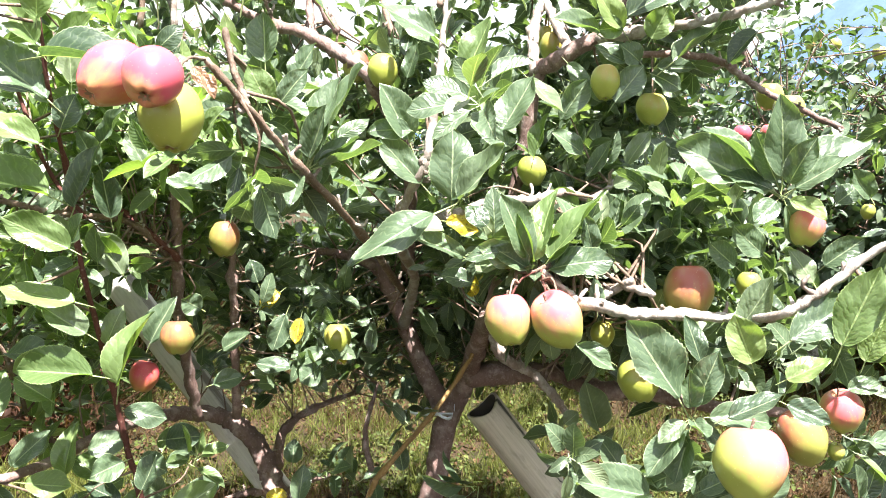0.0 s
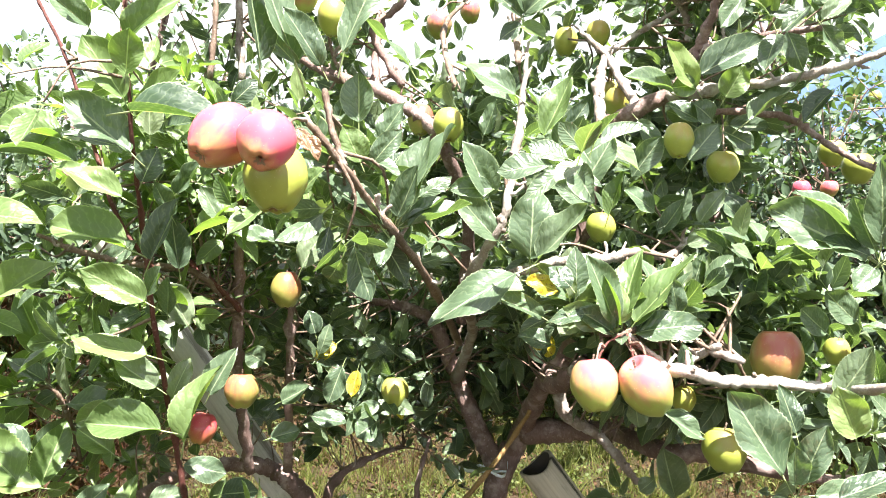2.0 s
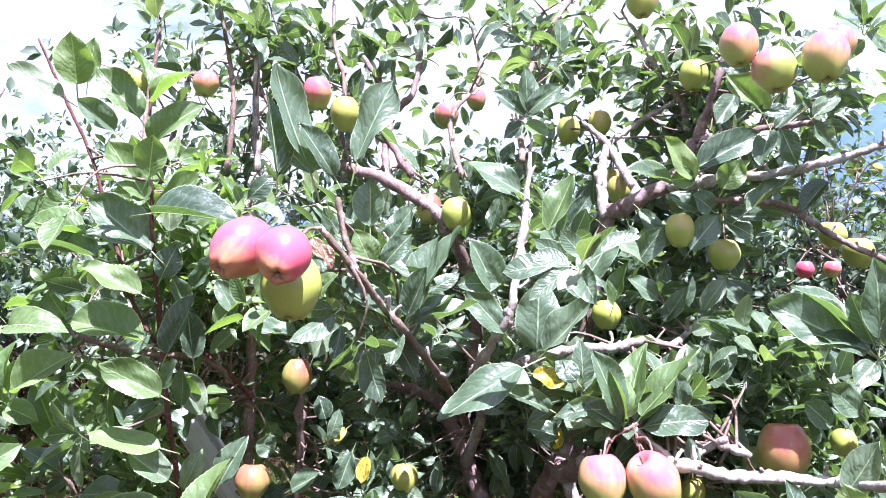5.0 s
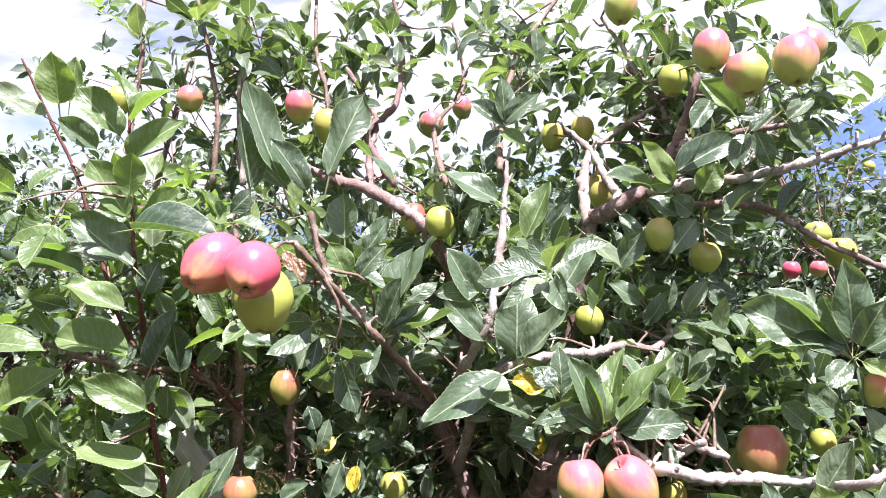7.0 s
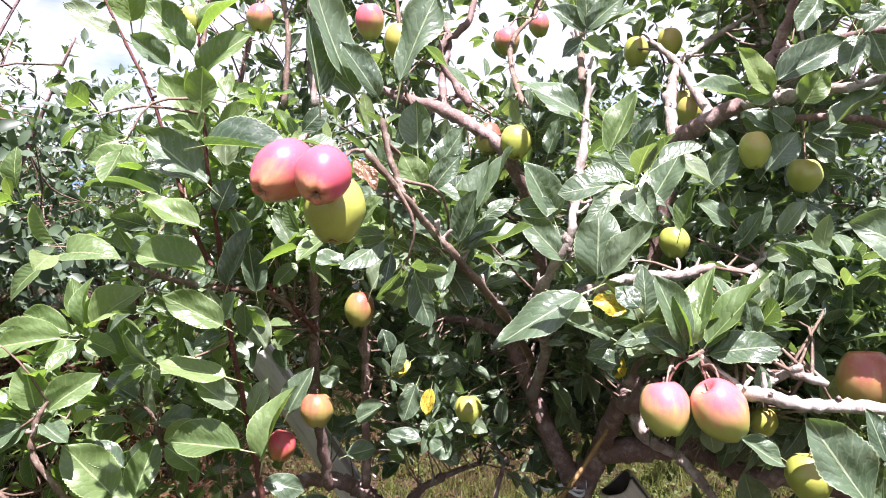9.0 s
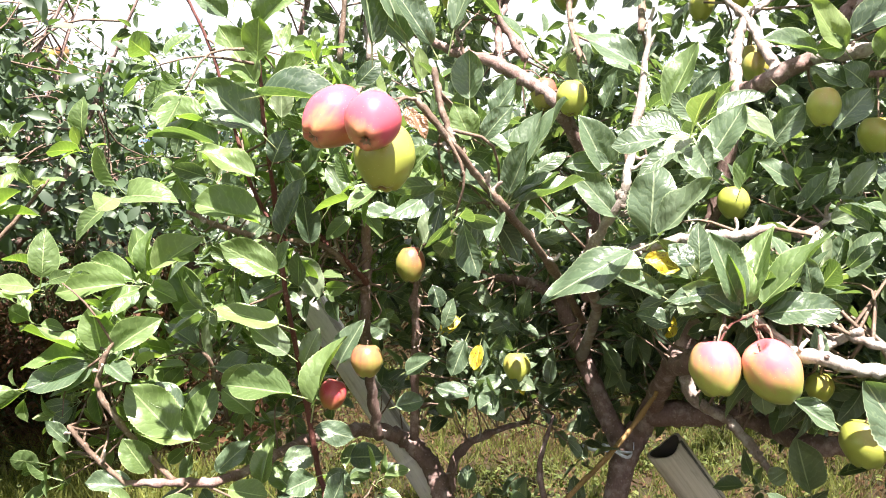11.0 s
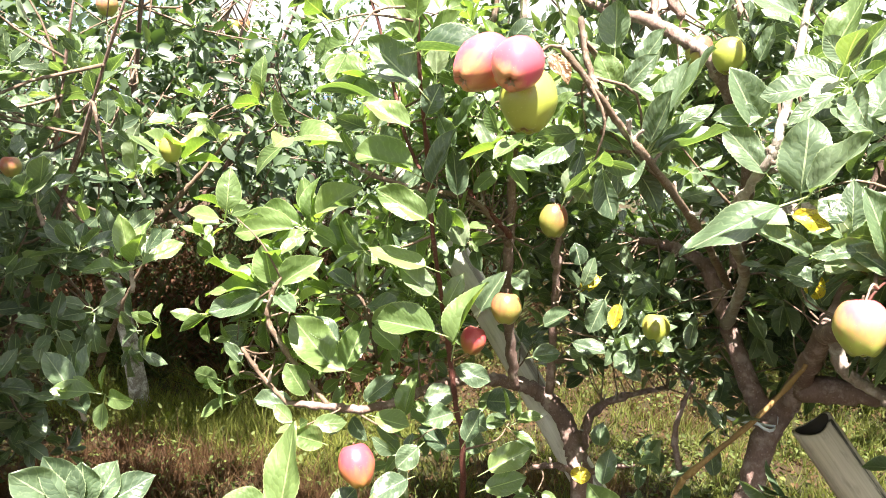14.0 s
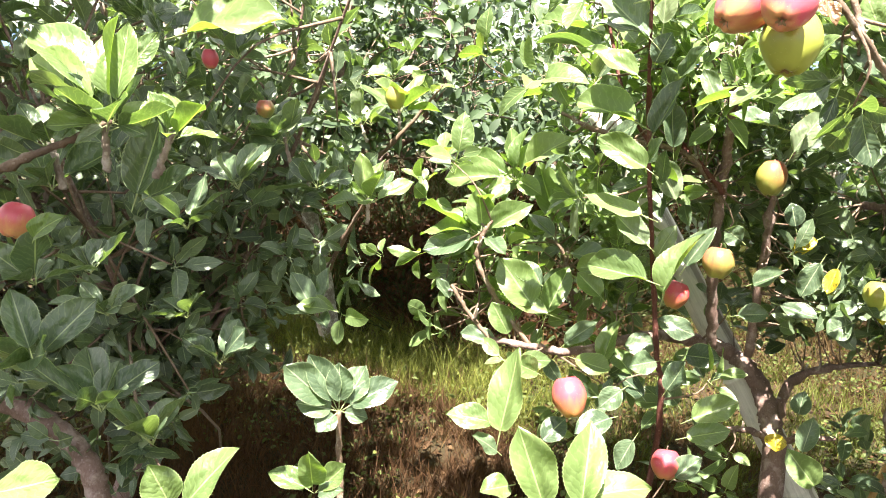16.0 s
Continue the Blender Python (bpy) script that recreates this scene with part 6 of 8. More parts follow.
leaf(TREE, (0.171, 1.719, 2.077), (0.42, -0.56, 0.71), 0.069, 0.037, (0.48, -0.49, 1))
leaf(TREE, (-0.378, 1.79, 2.126), (0.8, -0.1, 0.59), 0.059, 0.029, (-0.26, -0.46, 1))
leaf(TREE, (-0.379, 1.804, 2.127), (0.53, 0.73, 0.44), 0.082, 0.048, (0.35, -0.64, 1))
leaf(TREE, (-0.399, 1.798, 2.129), (-0.64, 0.43, 0.63), 0.078, 0.043, (0.17, -0.66, 1))
leaf(TREE, (-0.397, 1.783, 2.128), (-0.6, -0.52, 0.61), 0.069, 0.034, (0.22, -0.29, 1))
leaf(TREE, (-0.388, 1.78, 2.123), (0.04, -0.93, 0.38), 0.053, 0.030, (-0.13, 0.04, 1))
leaf(TREE, (-0.602, 1.675, 2.077), (0.97, -0.12, 0.2), 0.067, 0.035, (0.11, -0.03, 1))
leaf(TREE, (-0.616, 1.684, 2.086), (0.02, 0.54, 0.84), 0.064, 0.034, (0.33, -0.42, 1))
leaf(TREE, (-0.623, 1.687, 2.082), (-0.5, 0.71, 0.5), 0.069, 0.035, (0.09, -0.35, 1))
leaf(TREE, (-0.627, 1.669, 2.082), (-0.7, -0.5, 0.51), 0.069, 0.035, (-0.21, -0.57, 1))
leaf(TREE, (-0.61, 1.662, 2.083), (0.34, -0.81, 0.48), 0.079, 0.039, (-0.07, -0.75, 1))
leaf(TREE, (0.364, 1.79, 2.088), (0.79, -0.04, 0.61), 0.055, 0.031, (0.1, -0.2, 1))
leaf(TREE, (0.356, 1.8, 2.088), (0.15, 0.75, 0.64), 0.057, 0.031, (-0.05, -1.06, 1))
leaf(TREE, (0.341, 1.793, 2.088), (-0.84, 0.18, 0.51), 0.073, 0.036, (-0.09, -0.59, 1))
leaf(TREE, (0.339, 1.783, 2.088), (-0.82, -0.39, 0.42), 0.083, 0.048, (-0.16, 0.11, 1))
leaf(TREE, (0.357, 1.775, 2.081), (0.17, -0.99, 0.03), 0.067, 0.033, (-0.25, -0.03, 1))
leaf(TREE, (0.462, 1.448, 1.994), (0.91, 0.13, 0.39), 0.068, 0.040, (-0.34, -0.4, 1))
leaf(TREE, (0.459, 1.455, 1.996), (0.68, 0.58, 0.45), 0.070, 0.032, (0.5, -0.05, 1))
leaf(TREE, (0.444, 1.453, 2.001), (-0.32, 0.45, 0.84), 0.066, 0.033, (-0.63, -0.53, 1))
leaf(TREE, (0.439, 1.448, 2.002), (-0.57, 0.08, 0.82), 0.074, 0.039, (-0.24, -0.1, 1))
leaf(TREE, (0.442, 1.439, 1.996), (-0.55, -0.59, 0.59), 0.056, 0.029, (0.05, -0.45, 1))
leaf(TREE, (0.455, 1.436, 2), (0.38, -0.66, 0.65), 0.075, 0.040, (-0.06, -0.08, 1))
leaf(TREE, (0.627, 1.352, 1.915), (0.85, -0.42, 0.31), 0.060, 0.032, (0.18, -0.27, 1))
leaf(TREE, (0.627, 1.369, 1.915), (0.67, 0.68, 0.29), 0.075, 0.037, (-0.65, -0.37, 1))
leaf(TREE, (0.612, 1.371, 1.922), (-0.2, 0.73, 0.65), 0.082, 0.045, (-0.1, -0.29, 1))
leaf(TREE, (0.607, 1.353, 1.923), (-0.57, -0.31, 0.76), 0.072, 0.041, (-0.01, -0.87, 1))
leaf(TREE, (0.608, 1.347, 1.92), (-0.47, -0.67, 0.58), 0.074, 0.034, (0.07, -0.7, 1))
leaf(TREE, (0.62, 1.348, 1.921), (0.27, -0.68, 0.68), 0.068, 0.034, (0.27, -0.77, 1))
leaf(TREE, (0.716, 1.417, 1.882), (0.69, 0.15, 0.71), 0.075, 0.034, (-0.09, -0.51, 1))
leaf(TREE, (0.711, 1.423, 1.884), (0.36, 0.5, 0.79), 0.079, 0.036, (-0.03, -0.6, 1))
leaf(TREE, (0.694, 1.417, 1.883), (-0.66, 0.14, 0.74), 0.076, 0.039, (-0.02, -0.83, 1))
leaf(TREE, (0.696, 1.404, 1.882), (-0.5, -0.58, 0.64), 0.082, 0.043, (0.48, -0.27, 1))
leaf(TREE, (0.706, 1.401, 1.88), (0.09, -0.81, 0.58), 0.074, 0.037, (0.02, 0.14, 1))

# ---- foliage of the main tree: spurs on side twigs from its boughs ----
# Mean camera place; foliage is thinned along its lines to fruit, boughs and props.
CAMERA_SPOT = Vector((-0.05, -0.02, 1.44))


def open_to_camera(p, clear, width):
    """Whether a spur at p leaves the fruit and boughs uncovered as the camera sees them."""
    a = np.array(p) - np.array(CAMERA_SPOT)
    d = np.linalg.norm(a)
    a = a / d
    along = clear @ a
    off = np.linalg.norm(clear - along[:, None] * a, axis=1) / np.maximum(along, 0.1)
    return not np.any((off < width) & (along > d - 0.02))


def open_to_sun(p, lit, room):
    """Whether a spur at p leaves the ripening fruit or the outer leaves in the sun."""
    a = np.array(p) - lit
    along = a @ np.array(SUN_FROM)
    off = np.linalg.norm(a - along[:, None] * np.array(SUN_FROM), axis=1)
    return not np.any((off < room) & (along > 0.02))


def main_foliage():
    rng = np.random.default_rng(77)
    for top, foot, shown in ((*PROP_A, range(9)), (*PROP_B, (3, 4, 8))):
        HERO.extend(tuple(top + (foot - top) * k / 12) for k in shown)
    bare = np.array(HERO) - np.array(CAMERA_SPOT)
    fruit = np.array(FRUIT) - np.array(CAMERA_SPOT)
    greens = np.array(GREENS) - np.array(CAMERA_SPOT)
    ripe, outer = np.array(FRUIT), np.array(GREENS)
    wood = np.array([p for p in HERO if p[2] < 1.12 and -0.2 < p[0] < 0.75])
    outer = np.vstack((outer[outer[:, 1] < 1.75], wood[::2]))
    tips, starts = [], []
    tries = 0
    while len(tips) < 1850 and tries < 60000:
        tries += 1
        line = BOUGHS[rng.integers(len(BOUGHS))]
        s = line[rng.integers(len(line))]
        if s[2] < 0.62:
            continue
        tip = s + rng.normal(0, 1, 3) * (0.15, 0.17, 0.14) + (0, 0.07, 0.02)
        if tip[2] < 0.74 + 0.1 * rng.random() or tip[1] < 0.75 or (tip[2] < 0.92 and rng.random() < 0.5):
            continue
        if tip[1] > 1.55 and tip[2] < 1.4 and rng.random() < 0.42:
            continue
        if tip[0] < -0.25 and tip[2] > 1.15 and rng.random() < 0.6:
            continue
        if tip[0] < -0.75 and rng.random() < 0.75:
            continue
        if tip[2] > 1.55 and rng.random() < 0.48 + (tip[2] - 1.55) * 0.5 + (0.10 if tip[0] > 0.1 else 0):
            continue
        if 0.10 < tip[0] < 0.40 and 1.62 < tip[2] < 1.98 and rng.random() < 0.5:
            continue
        if not open_to_sun(tip, ripe, 0.055) or not open_to_sun(tip, outer, 0.034) or not open_to_camera(tip, fruit, 0.092) or not open_to_camera(tip, bare, 0.054) or not open_to_camera(tip, greens, 0.028):
            continue
        tips.append(tip)
        starts.append(s)
    young = [l for l, n in zip(BOUGHS, NAMES) if n in ("shoot", "stem")] + BOUGHS[-8:]
    tries = 0
    goal = len(tips) + 110
    while len(tips) < goal and tries < 9000:
        tries += 1
        line = young[rng.integers(len(young))]
        s = line[rng.integers(len(line))]
        tip = s + rng.normal(0, 1, 3) * (0.10, 0.10, 0.12) + (-0.03, -0.03, 0.02)
        if not (-0.95 < tip[0] < -0.40 and 0.42 < tip[2] < 1.62 and tip[1] < 1.62):
            continue
        if open_to_sun(tip, ripe, 0.05) and open_to_sun(tip, outer, 0.030) and open_to_camera(tip, fruit, 0.090) and open_to_camera(tip, bare, 0.035) and open_to_camera(tip, greens, 0.03):
            tips.append(tip)
            starts.append(s)
    boughs = np.vstack(BOUGHS)
    tries = 0
    goal = len(tips) + 300
    while len(tips) < goal and tries < 6000:
        tries += 1
        tip = np.array((rng.uniform(-0.55, 0.72), rng.uniform(1.62, 2.35), 0.72 + 0.46 * rng.random() ** 1.2))
        if tip[0] > 0.1 and tip[2] < 0.82 or not open_to_camera(tip, fruit, 0.045) or not open_to_camera(tip, bare, 0.030):
            continue
        tips.append(tip)
        starts.append(boughs[np.argmin(np.linalg.norm(boughs - tip, axis=1))])
    for _ in range(12):
        a, r = rng.uniform(1.8, 4.5), rng.uniform(0.12, 0.26)
        tips.append(np.array((-0.10 + r * math.cos(a), 1.70 + 0.5 * r * math.sin(a), rng.uniform(0.25, 0.62))))
        starts.append(np.array((-0.09, 1.77, 0.12)) + (tips[-1] - (-0.09, 1.77, 0.12)) * 0.3)
    tips, starts = np.array(tips), np.array(starts)
    ways = (tips - starts) / np.linalg.norm(tips - starts, axis=1)[:, None] + (0, -0.2, 0.5)
    twigs(TREE, starts, tips, rng, 0.0021, TWIG, "", 0.19)
    light = (tips[:, 0] < -0.38) & (tips[:, 1] < 1.6) & (rng.random(len(tips)) < 0.85)
    foliage("foliage", TREE, tips[~light], ways[~light], rng, 6, 0.066, FOLIAGE, 6)
    foliage("young_foliage", TREE, tips[light], ways[light], rng, 5, 0.068, FOLIAGE_YOUNG, 6)


def spurs():
    """Short knobbly fruiting spurs with ring scars along the boughs."""
    rng = np.random.default_rng(88)
    vs, fs, k = [], [], 0
    for line, name in zip(BOUGHS, NAMES):
        if name != "limb":
            continue
        run = np.linalg.norm(np.diff(line, axis=0), axis=1).sum()
        for _ in range(int(run / 0.06)):
            s = line[rng.integers(1, len(line))]
            way = rng.normal(0, 1, 3) + (0, 0, 0.7)
            way /= np.linalg.norm(way)
            long = 0.012 + 0.026 * rng.random() ** 2
            mid = s + way * long * 0.5 + rng.normal(0, 0.004, 3)
            end = s + way * long + (0, 0, 0.008)
            pts, rad = smooth_line([s, mid, end], [0.0036, 0.0030, 0.0024], 5)
            rad = rad * rng.uniform(0.75, 1.35, len(rad))
            v, f = tube_arrays(pts, rad, 6, 0.06, int(rng.integers(9999)))
            vs.append(v)
            fs.append(f + k)
            k += len(v)
    me = quads_and_caps("spur_growth", np.vstack(vs), np.vstack(fs))
    return tagged(part("spur_growth", me, BARK_GREY, TREE, "short knobbly grey-brown fruiting spurs"), kind="stuff")


def fruit_stalks():
    """A thin woody stalk from each apple to the nearest bough above it."""
    boughs = np.vstack(BOUGHS)
    for i, (place, size) in enumerate(zip(FRUIT[:45], SIZES)):
        top = np.array(place) + (0, 0, 0.56 * size)
        gap = boughs - top
        cost = np.linalg.norm(gap, axis=1) + np.where(gap[:, 2] < 0.01, 0.15, 0.0)
        k = int(np.argmin(cost))
        if 0.02 < np.linalg.norm(gap[k]) < 0.10:
            mid = top + gap[k] * 0.45 + (0, 0, 0.012)
            part("stalk", limb_mesh("stalk", [top - (0, 0, 0.1 * size), mid, boughs[k]], [0.0014, 0.0018, 0.0026], 6, 0.04, 700 + i), TWIG, TREE)


main_foliage()
spurs()
fruit_stalks()

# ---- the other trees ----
BESIDE = orchard_tree("apple_tree", (-2.87, 2.42), 1.25, 2.7, 101, "spreading apple tree with a pale lichen-grey trunk", "apple trees beside the alley", 11500, 0.070, 0.95, FOLIAGE_SHADED, BARK_LICHEN, 9, 0.040, 4, 1.05, lambda x, y, z: x < -1.65 and (z < 1.85 or x < -0.93 * y), 0.5)
SIDE = orchard_tree("apple_tree", (-2.1, 0.75), 0.8, 2.15, 102, "low apple tree with dark shaded foliage at the alley edge", "apple trees beside the alley", 8000, 0.072, 0.45, FOLIAGE, BARK, 8, 0.030, 4, 0.3, lambda x, y, z: x < -1.3 - 0.35 * (z - 0.7) ** 2 and y < 1.35 and not (y > 0.8 and x > -1.9 and z < 0.8), 0.36)


def shade_canopy():
    """Unseen canopy added above the alley-edge tree to keep the sun off its lower leaves."""
    rng = np.random.default_rng(55)
    tips = np.stack((rng.uniform(-2.6, -1.0, 900), rng.uniform(-0.3, 1.1, 900), rng.uniform(1.78, 2.4, 900)), 1)
    tips = tips[(tips[:, 0] < -1.15) & (tips[:, 1] < 0.78)]
    # More added patches out of view, set where they block the sun.
    over = np.stack((rng.uniform(-1.6, -0.68, 260), rng.uniform(-0.65, -0.11, 260), rng.uniform(1.95, 2.35, 260)), 1)
    roof = np.stack((rng.uniform(-1.5, -0.85, 115), rng.uniform(-0.15, 0.50, 115), rng.uniform(1.95, 2.35, 115)), 1)
    tips = np.vstack((tips, over, roof))
    ways = rng.normal(0, 0.4, tips.shape) + (0, 0, 0.8)
    foliage("foliage", SIDE, tips, ways, rng, 7, 0.085, FOLIAGE, 3)
    part("limb", limb_mesh("limb", [(-2.2, 0.6, 1.4), (-1.7, 0.1, 1.95), (-0.9, -0.35, 2.1)], [0.016, 0.012, 0.005], 7, 0.05, 310), BARK, SIDE)
    for i in range(3):
        end = np.array((-2.8 + 0.5 * i, -0.2 + 0.2 * i, 2.2))
        part("limb", limb_mesh("limb", [(-2.1, 0.75, 0.5), (-2.25 + 0.08 * i, 0.68, 1.0), (-2.3 + 0.16 * i, 0.5, 1.55), end], [0.010, 0.008, 0.006, 0.003], 7, 0.05, 300 + i), BARK, SIDE)


shade_canopy()

# Added tree, mostly out of view, placed to shade the ground on the right.
orchard_tree("apple_tree", (2.60, 2.05), 1.2, 2.2, 103, BACK_LABEL, "apple trees beside the alley", 3200, 0.085, 0.6, FOLIAGE, BARK, 7, 0.05, 4)
orchard_tree("apple_tree", (2.25, 4.4), 1.35, 2.75, 104, BACK_LABEL, BACK, 25000, 0.070, 0.55, FOLIAGE_SHADED, None, 11, 0.06, 3, 0.5)
spots = [(-4.6, 5.5), (-2.6, 4.2), (0.4, 4.9), (4.3, 4.4), (-6.2, 8.6), (-3.4, 8.1), (-0.6, 7.6), (2.2, 7.1), (5.0, 6.6), (-5.6, 11.6), (-2.0, 11.0), (1.4, 10.6), (4.8, 10.0), (8.0, 9.2), (-5.4, 2.9), (5.6, 2.6)]
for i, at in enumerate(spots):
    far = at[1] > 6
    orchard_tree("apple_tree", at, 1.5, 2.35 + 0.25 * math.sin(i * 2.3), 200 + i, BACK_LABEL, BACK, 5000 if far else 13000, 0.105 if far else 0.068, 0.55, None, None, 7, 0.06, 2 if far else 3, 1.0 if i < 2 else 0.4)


# ---- props under the boughs ----
def prop_pole(top, foot, radius, wall, mat, label, nodes):
    """A hollow bamboo culm leaning from the ground to a bough; nodes: where its rings sit, in metres from the top."""
    ob = thing("prop_pole", foot, label, "prop", "props under the boughs")
    way = (top - foot).normalized()
    u = way.cross(Vector((0, 1, 0))).normalized()
    v = way.cross(u)
    long = (top - foot).length
    stops = sorted(set([round(k * 0.03, 3) for k in range(int(long / 0.03) + 1)] + [long] + [round(q + d, 4) for q in nodes for d in (-0.012, -0.007, -0.003, 0.0, 0.003, 0.007, 0.012)]), reverse=True)
    vs, uvs, n, rows = [], [], 28, len(stops) - 1
    soiled = Vector((0.90, -0.35, 0.2))
    first = math.atan2(soiled.dot(v), soiled.dot(u))
    for r in (radius, radius - wall):
        for i, down in enumerate(stops):
            c = top - way * down
            ring = sum(0.075 * math.exp(-((down - q) / 0.0045) ** 2) - 0.035 * math.exp(-((down - q + 0.009) / 0.004) ** 2) for q in nodes)
            for j in range(n):
                a = 2 * math.pi * j / n + first
                q = r * (1 + ring + 0.02 * noise.noise((down * 9, math.cos(a) * 1.5, math.sin(a) * 1.5 + radius * 99)))
                e = way * (0.007 * math.cos(2 * a - 0.6) + 0.002 * noise.noise((j * 0.6, 0.5, 1)) if i == rows else 0.0)
                vs.append(c + (u * math.cos(a) + v * math.sin(a)) * q + e)
                uvs.append((abs((j / n + 0.5) % 1 - 0.5) * 2, down))
    m = n * (rows + 1)
    fs = [(i * n + j, i * n + (j + 1) % n, (i + 1) * n + (j + 1) % n, (i + 1) * n + j) for i in range(rows) for j in range(n)]
    fs += [(m + f[3], m + f[2], m + f[1], m + f[0]) for f in fs]
    fs += [(rows * n + j, rows * n + (j + 1) % n, m + rows * n + (j + 1) % n, m + rows * n + j) for j in range(n)]
    fs += [(j, m + j, m + (j + 1) % n, (j + 1) % n) for j in range(n)]
    culm = part("culm", mesh_of("culm", [tuple(q) for q in vs], fs, True, uvs), mat, ob)
    culm.data.materials.append(INSIDE_SHADE)
    for f in culm.data.polygons[rows * n:2 * rows * n]:
        f.material_index = 1
    return ob


def bamboo_material(name, low, high, stain, soil):
    """Weathered bamboo: long grey-beige streaks and a black split down one side; soil: how wide the black runs."""
    m, t, b = material(name, 0.55, spec=0.35)
    uv = t.nodes.new("ShaderNodeUVMap")
    long = node(t, "Mapping", Scale=(11.0, 1.3, 1.0))
    t.links.new(uv.outputs["UV"], long.inputs["Vector"])
    streak = node(t, "TexNoise", Scale=1.6, Detail=5.0, Roughness=0.65)
    t.links.new(long.outputs["Vector"], streak.inputs["Vector"])
    blot = node(t, "Mapping", Scale=(3.0, 5.0, 1.0))
    t.links.new(uv.outputs["UV"], blot.inputs["Vector"])
    patch = node(t, "TexNoise", Scale=2.0, Detail=5.0, Roughness=0.7)
    t.links.new(blot.outputs["Vector"], patch.inputs["Vector"])
    sep = t.nodes.new("ShaderNodeSeparateXYZ")
    t.links.new(uv.outputs["UV"], sep.inputs["Vector"])
    colour = ramp(t, streak.outputs["Fac"], ((0.30, low), (0.68, high)))
    colour = mixed(t, ramp(t, patch.outputs["Fac"], ((0.52, (0, 0, 0)), (0.70, (0.6, 0.6, 0.6)))), colour, tuple(c * 0.55 for c in low))
    wander = calc(t, "ADD", calc(t, "MULTIPLY", calc(t, "SUBTRACT", patch.outputs["Fac"], 0.5), 0.30), calc(t, "MULTIPLY", calc(t, "SUBTRACT", streak.outputs["Fac"], 0.5), 0.20))
    side = calc(t, "ADD", sep.outputs["X"], wander)
    colour = mixed(t, ramp(t, side, ((soil, (0.95, 0.95, 0.95)), (soil + 0.05, (0, 0, 0)))), colour, stain)
    t.links.new(colour, b.inputs["Base Color"])
    relief(t, b, calc(t, "ADD", streak.outputs["Fac"], grain(t, 120, 4, 0.7)), 0.3, 0.002)
    return m


# Near-black bore: the shade inside the culm is put into its colour.
INSIDE_SHADE = material("culm_inside_shade", 0.9)[0]
INSIDE_SHADE.node_tree.nodes["Principled BSDF"].inputs["Base Color"].default_value = (0.06, 0.05, 0.04, 1)
prop_pole(PROP_A[0], PROP_A[1], 0.050, 0.008, bamboo_material("old_bamboo", (0.38, 0.335, 0.265), (0.56, 0.50, 0.41), (0.022, 0.020, 0.018), -0.01), "thick weathered grey bamboo pole with a black split propping a bough", (0.30, 0.62))
prop_pole(PROP_B[0], PROP_B[1], 0.043, 0.007, bamboo_material("bleached_bamboo", (0.60, 0.57, 0.53), (0.78, 0.755, 0.71), (0.30, 0.27, 0.24), 0.05), "bleached whitish bamboo pole leaning as a prop behind the stem", (0.22, 0.55, 0.90, 1.25))


def tie():
    """A strip of plastic knotted round the fork."""
    vs, fs = [], []
    for i in range(19):
        a = math.pi * 1.9 * i / 18
        r = 0.040 + 0.002 * math.sin(5 * a)
        c = TIE + Vector((0.045 + r * math.cos(a), 0.02 + r * math.sin(a), 0.012 * math.sin(2 * a)))
        vs += [c + Vector((0, 0, 0.004)), c - Vector((0, 0, 0.004))]
    for i in range(1, 4):
        c = TIE + Vector((-0.005 - 0.012 * i, -0.022, 0.004 * i * (1 if i < 4 else 0.4)))
        vs += [c + Vector((0, 0, 0.004)), c - Vector((0, 0, 0.004))]
    fs = [(2 * i, 2 * i + 1, 2 * i + 3, 2 * i + 2) for i in range(len(vs) // 2 - 1)]
    m = material("tie_plastic", 0.35)[0]
    m.node_tree.nodes["Principled BSDF"].inputs["Base Color"].default_value = (0.62, 0.68, 0.78, 1)
    ob = tagged(new("tie", mesh_of("tie", [tuple(v) for v in vs], fs)), "pale blue plastic strip tied round the fork", "tie")
    ob.data.materials.append(m)
    solid = ob.modifiers.new("thickness", "SOLIDIFY")
    solid.thickness = 0.0015


tie()

# leaves of the tree at the alley edge
leaf(SIDE, (-0.865, 0.563, 0.884), (-0.48, -0.56, 0.67), 0.099, 0.056, (0.72, -0.3, 0.63))
leaf(SIDE, (-0.863, 0.572, 0.886), (-0.46, -0.22, 0.86), 0.086, 0.049, (0.7, -0.38, 0.6))
leaf(SIDE, (-0.856, 0.579, 0.884), (-0.15, 0.14, 0.98), 0.066, 0.045, (0.73, -0.46, 0.5))
leaf(SIDE, (-0.852, 0.588, 0.88), (0.12, 0.66, 0.74), 0.069, 0.051, (0.54, -0.54, 0.65))
leaf(SIDE, (-0.84, 0.589, 0.879), (0.65, 0.57, 0.5), 0.087, 0.047, (0.29, -0.68, 0.67))
leaf(SIDE, (-0.862, 0.566, 0.872), (-0.58, -0.76, 0.29), 0.058, 0.042, (0.66, -0.44, 0.61))
leaf(SIDE, (-0.854, 0.567, 0.865), (0, -0.95, -0.32), 0.042, 0.036, (0.58, -0.23, 0.78))
leaf(SIDE, (-0.847, 0.583, 0.866), (0.72, 0.65, -0.24), 0.039, 0.033, (0.56, -0.53, 0.64))
leaf(SIDE, (-0.834, 0.488, 0.779), (-0.74, -0.5, 0.46), 0.065, 0.037, (0.52, -0.34, 0.79), "y")
leaf(SIDE, (-0.819, 0.49, 0.79), (0.22, -0.3, 0.93), 0.079, 0.041, (0.91, -0.41, 0.1), "y")
